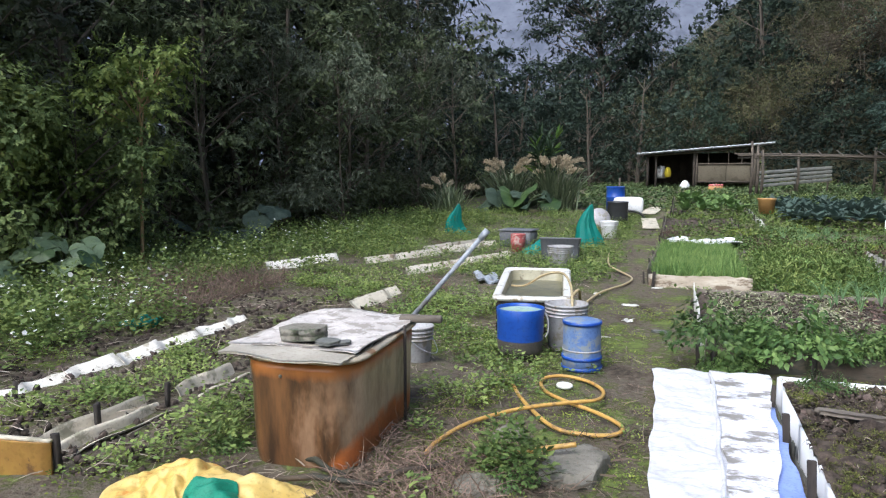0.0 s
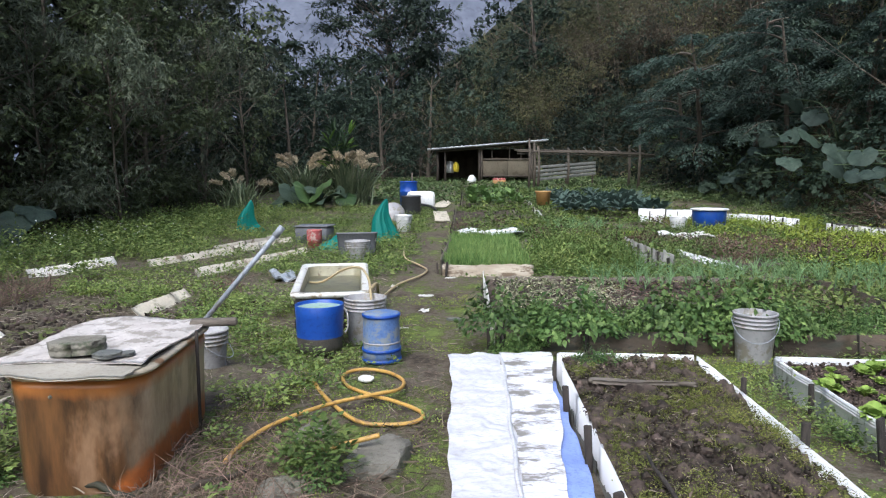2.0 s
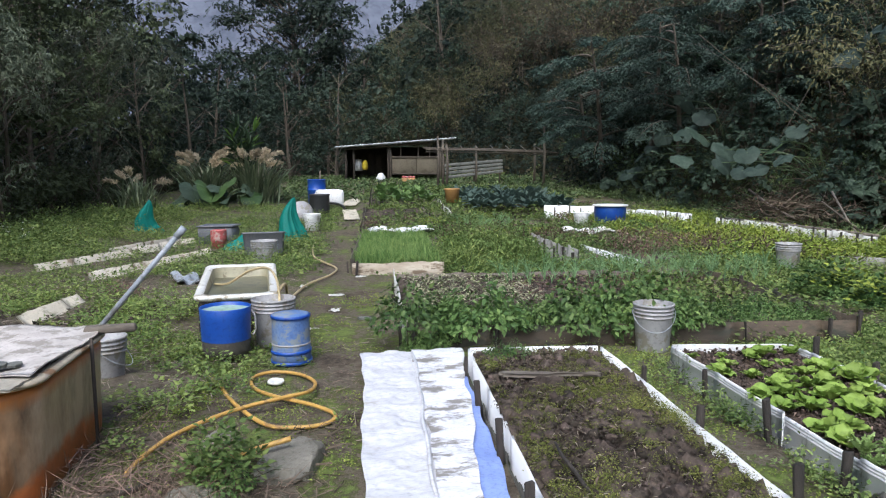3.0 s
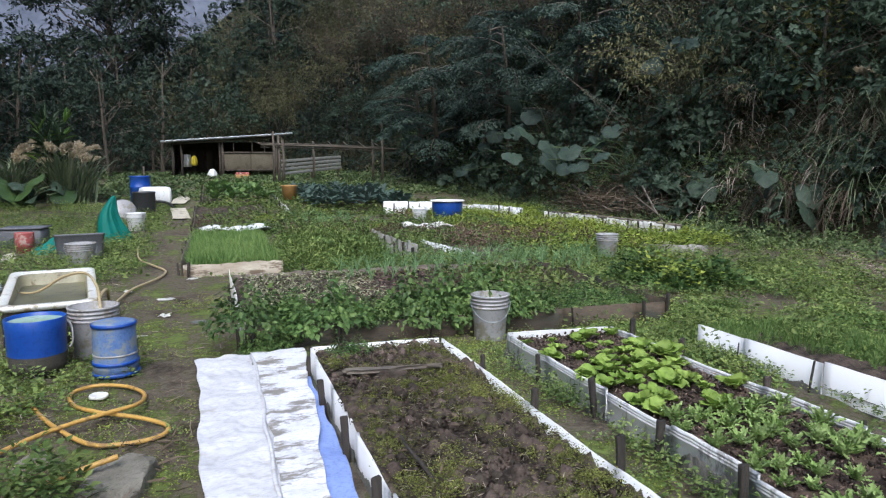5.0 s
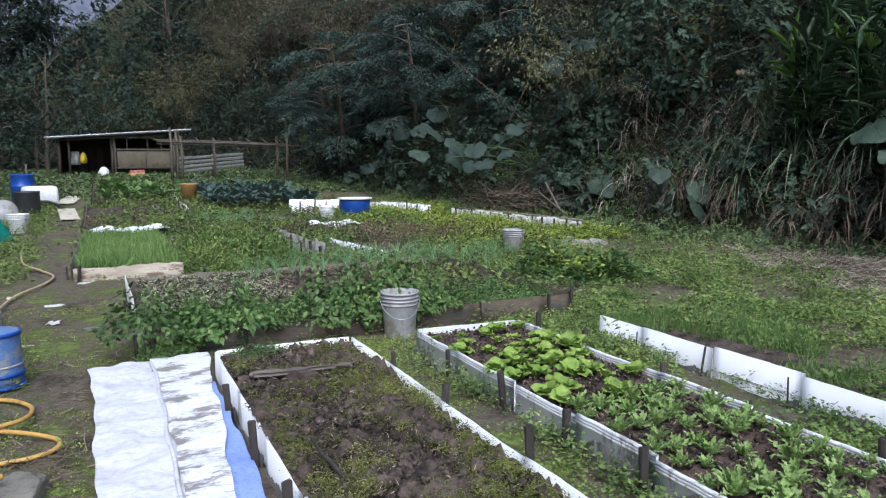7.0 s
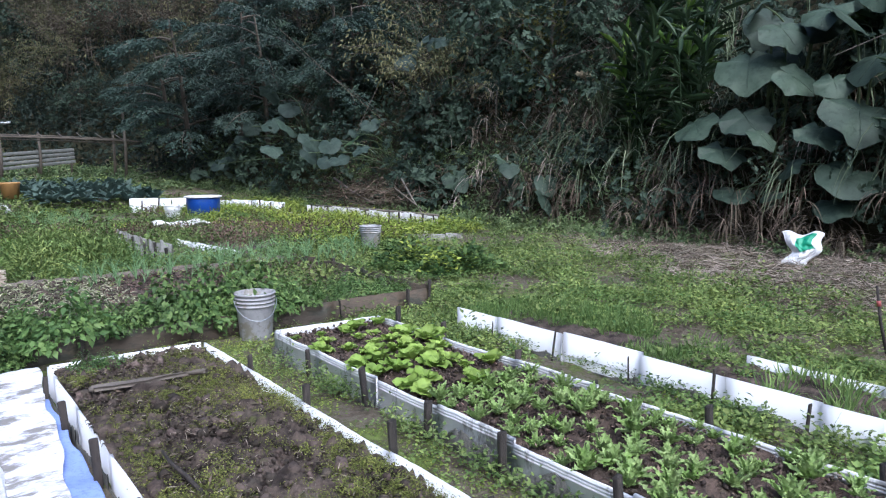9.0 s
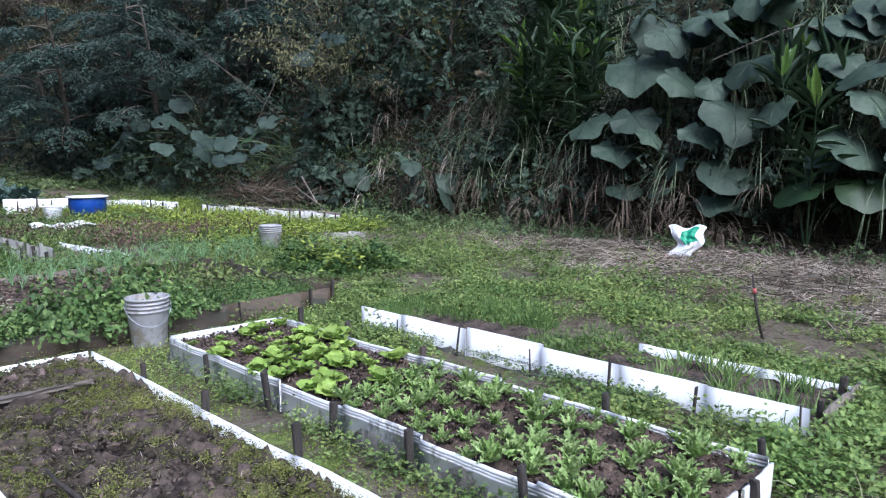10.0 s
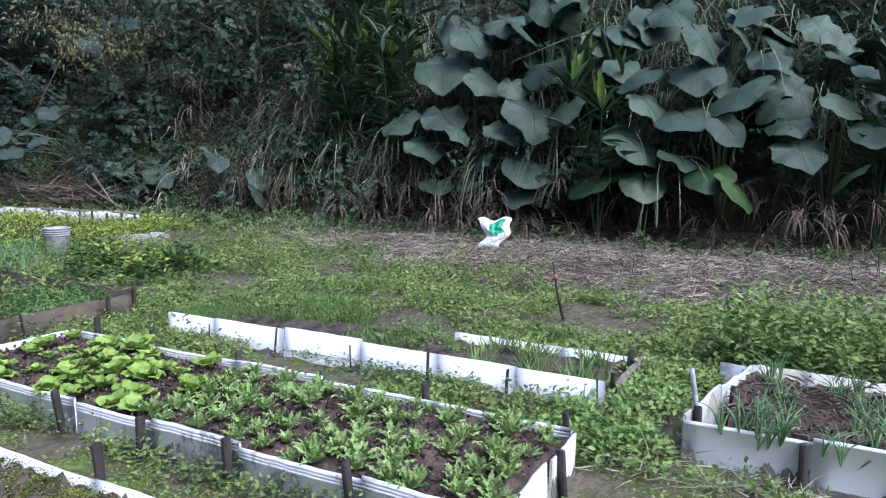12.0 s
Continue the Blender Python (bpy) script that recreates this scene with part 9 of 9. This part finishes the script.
weeds("low_bed_greens", "short green growth between the far rows", 2600, (1.1, 6.5, 8.6, 15.5), 0.045, "weed_fresh", "leaf", 10, 0.07, 0.05, 0.35, 0.0, 0.6, "weeds")
litter("far_bed_litter", "dry brown stalks on the far beds", 2600, (2.4, 6.4, 9.5, 15.5), 0.16, "dead_red", 13, 0.05, 0.3)
weeds("lush_strip", "bright lush greens in a far bed", 420, (1.15, 2.5, 9.2, 12.2), 0.07, "grass", "lance", 18, 0.08, 0.20, -0.2, 0.0, 0.9, "greens")
litter("stick_patch", "dead leaves round the marker stick", 1500, (5.0, 6.9, 0.9, 3.4), 0.09, "straw_dark", 14, 0.02, 0.15)
bx, by = rw.uniform(2.06, 2.84, 800), rw.uniform(0.95, 4.5, 800)
field("lettuce_bed_straw", "pale mulch scraps between the lettuces", "straw", bx, by, 0.185 + rw.uniform(0, 0.02, 800), np.full(800, 0.032), "straw_tan", "lance", rw, 0.05)
weeds("board_foot_weeds", "small weeds along the foot of the white boards", 130, (1.90, 2.02, 0.9, 4.5), 0.026, "weed", "leaf", 22, 0.05, 0.09, -0.1, 0.0, 0.5, "weeds", False)
weeds("long_board_weeds", "small weeds along the foot of the tall white boards", 150, (3.40, 3.56, 0.9, 4.4), 0.026, "weed", "leaf", 22, 0.05, 0.08, 0.1, 0.0, 0.5, "weeds", False)
weeds("bucket_weeds", "leafy weeds round the blue tub and buckets", 90, (-1.75, -0.55, 4.95, 5.75), 0.030, "weed_fresh", "leaf", 26, 0.06, 0.06, -0.1, 0.0)
weeds("hose_weeds", "fresh leafy weeds growing up through the hose", 9, (-0.84, -0.62, 2.98, 3.2), 0.036, "weed_fresh", "leaf", 80, 0.07, 0.22, -0.9, 0.0)
weeds("tub_weeds", "leafy weeds beside the rusty tub", 10, (-2.42, -2.2, 2.85, 3.3), 0.055, "weed", "lance", 50, 0.08, 0.16, -0.9, 0.0)
litter("path_straw", "bits of straw on the path", 1400, (-1.3, 0.2, 3.2, 14), 0.10, "straw", 6, 0.01)
litter("brush_heap", "heap of dry branches and brush on the far bank", 2200, (8.7, 10.6, 12.8, 16.4), 0.55, "straw_dark", 7, 0.7, 0.3)
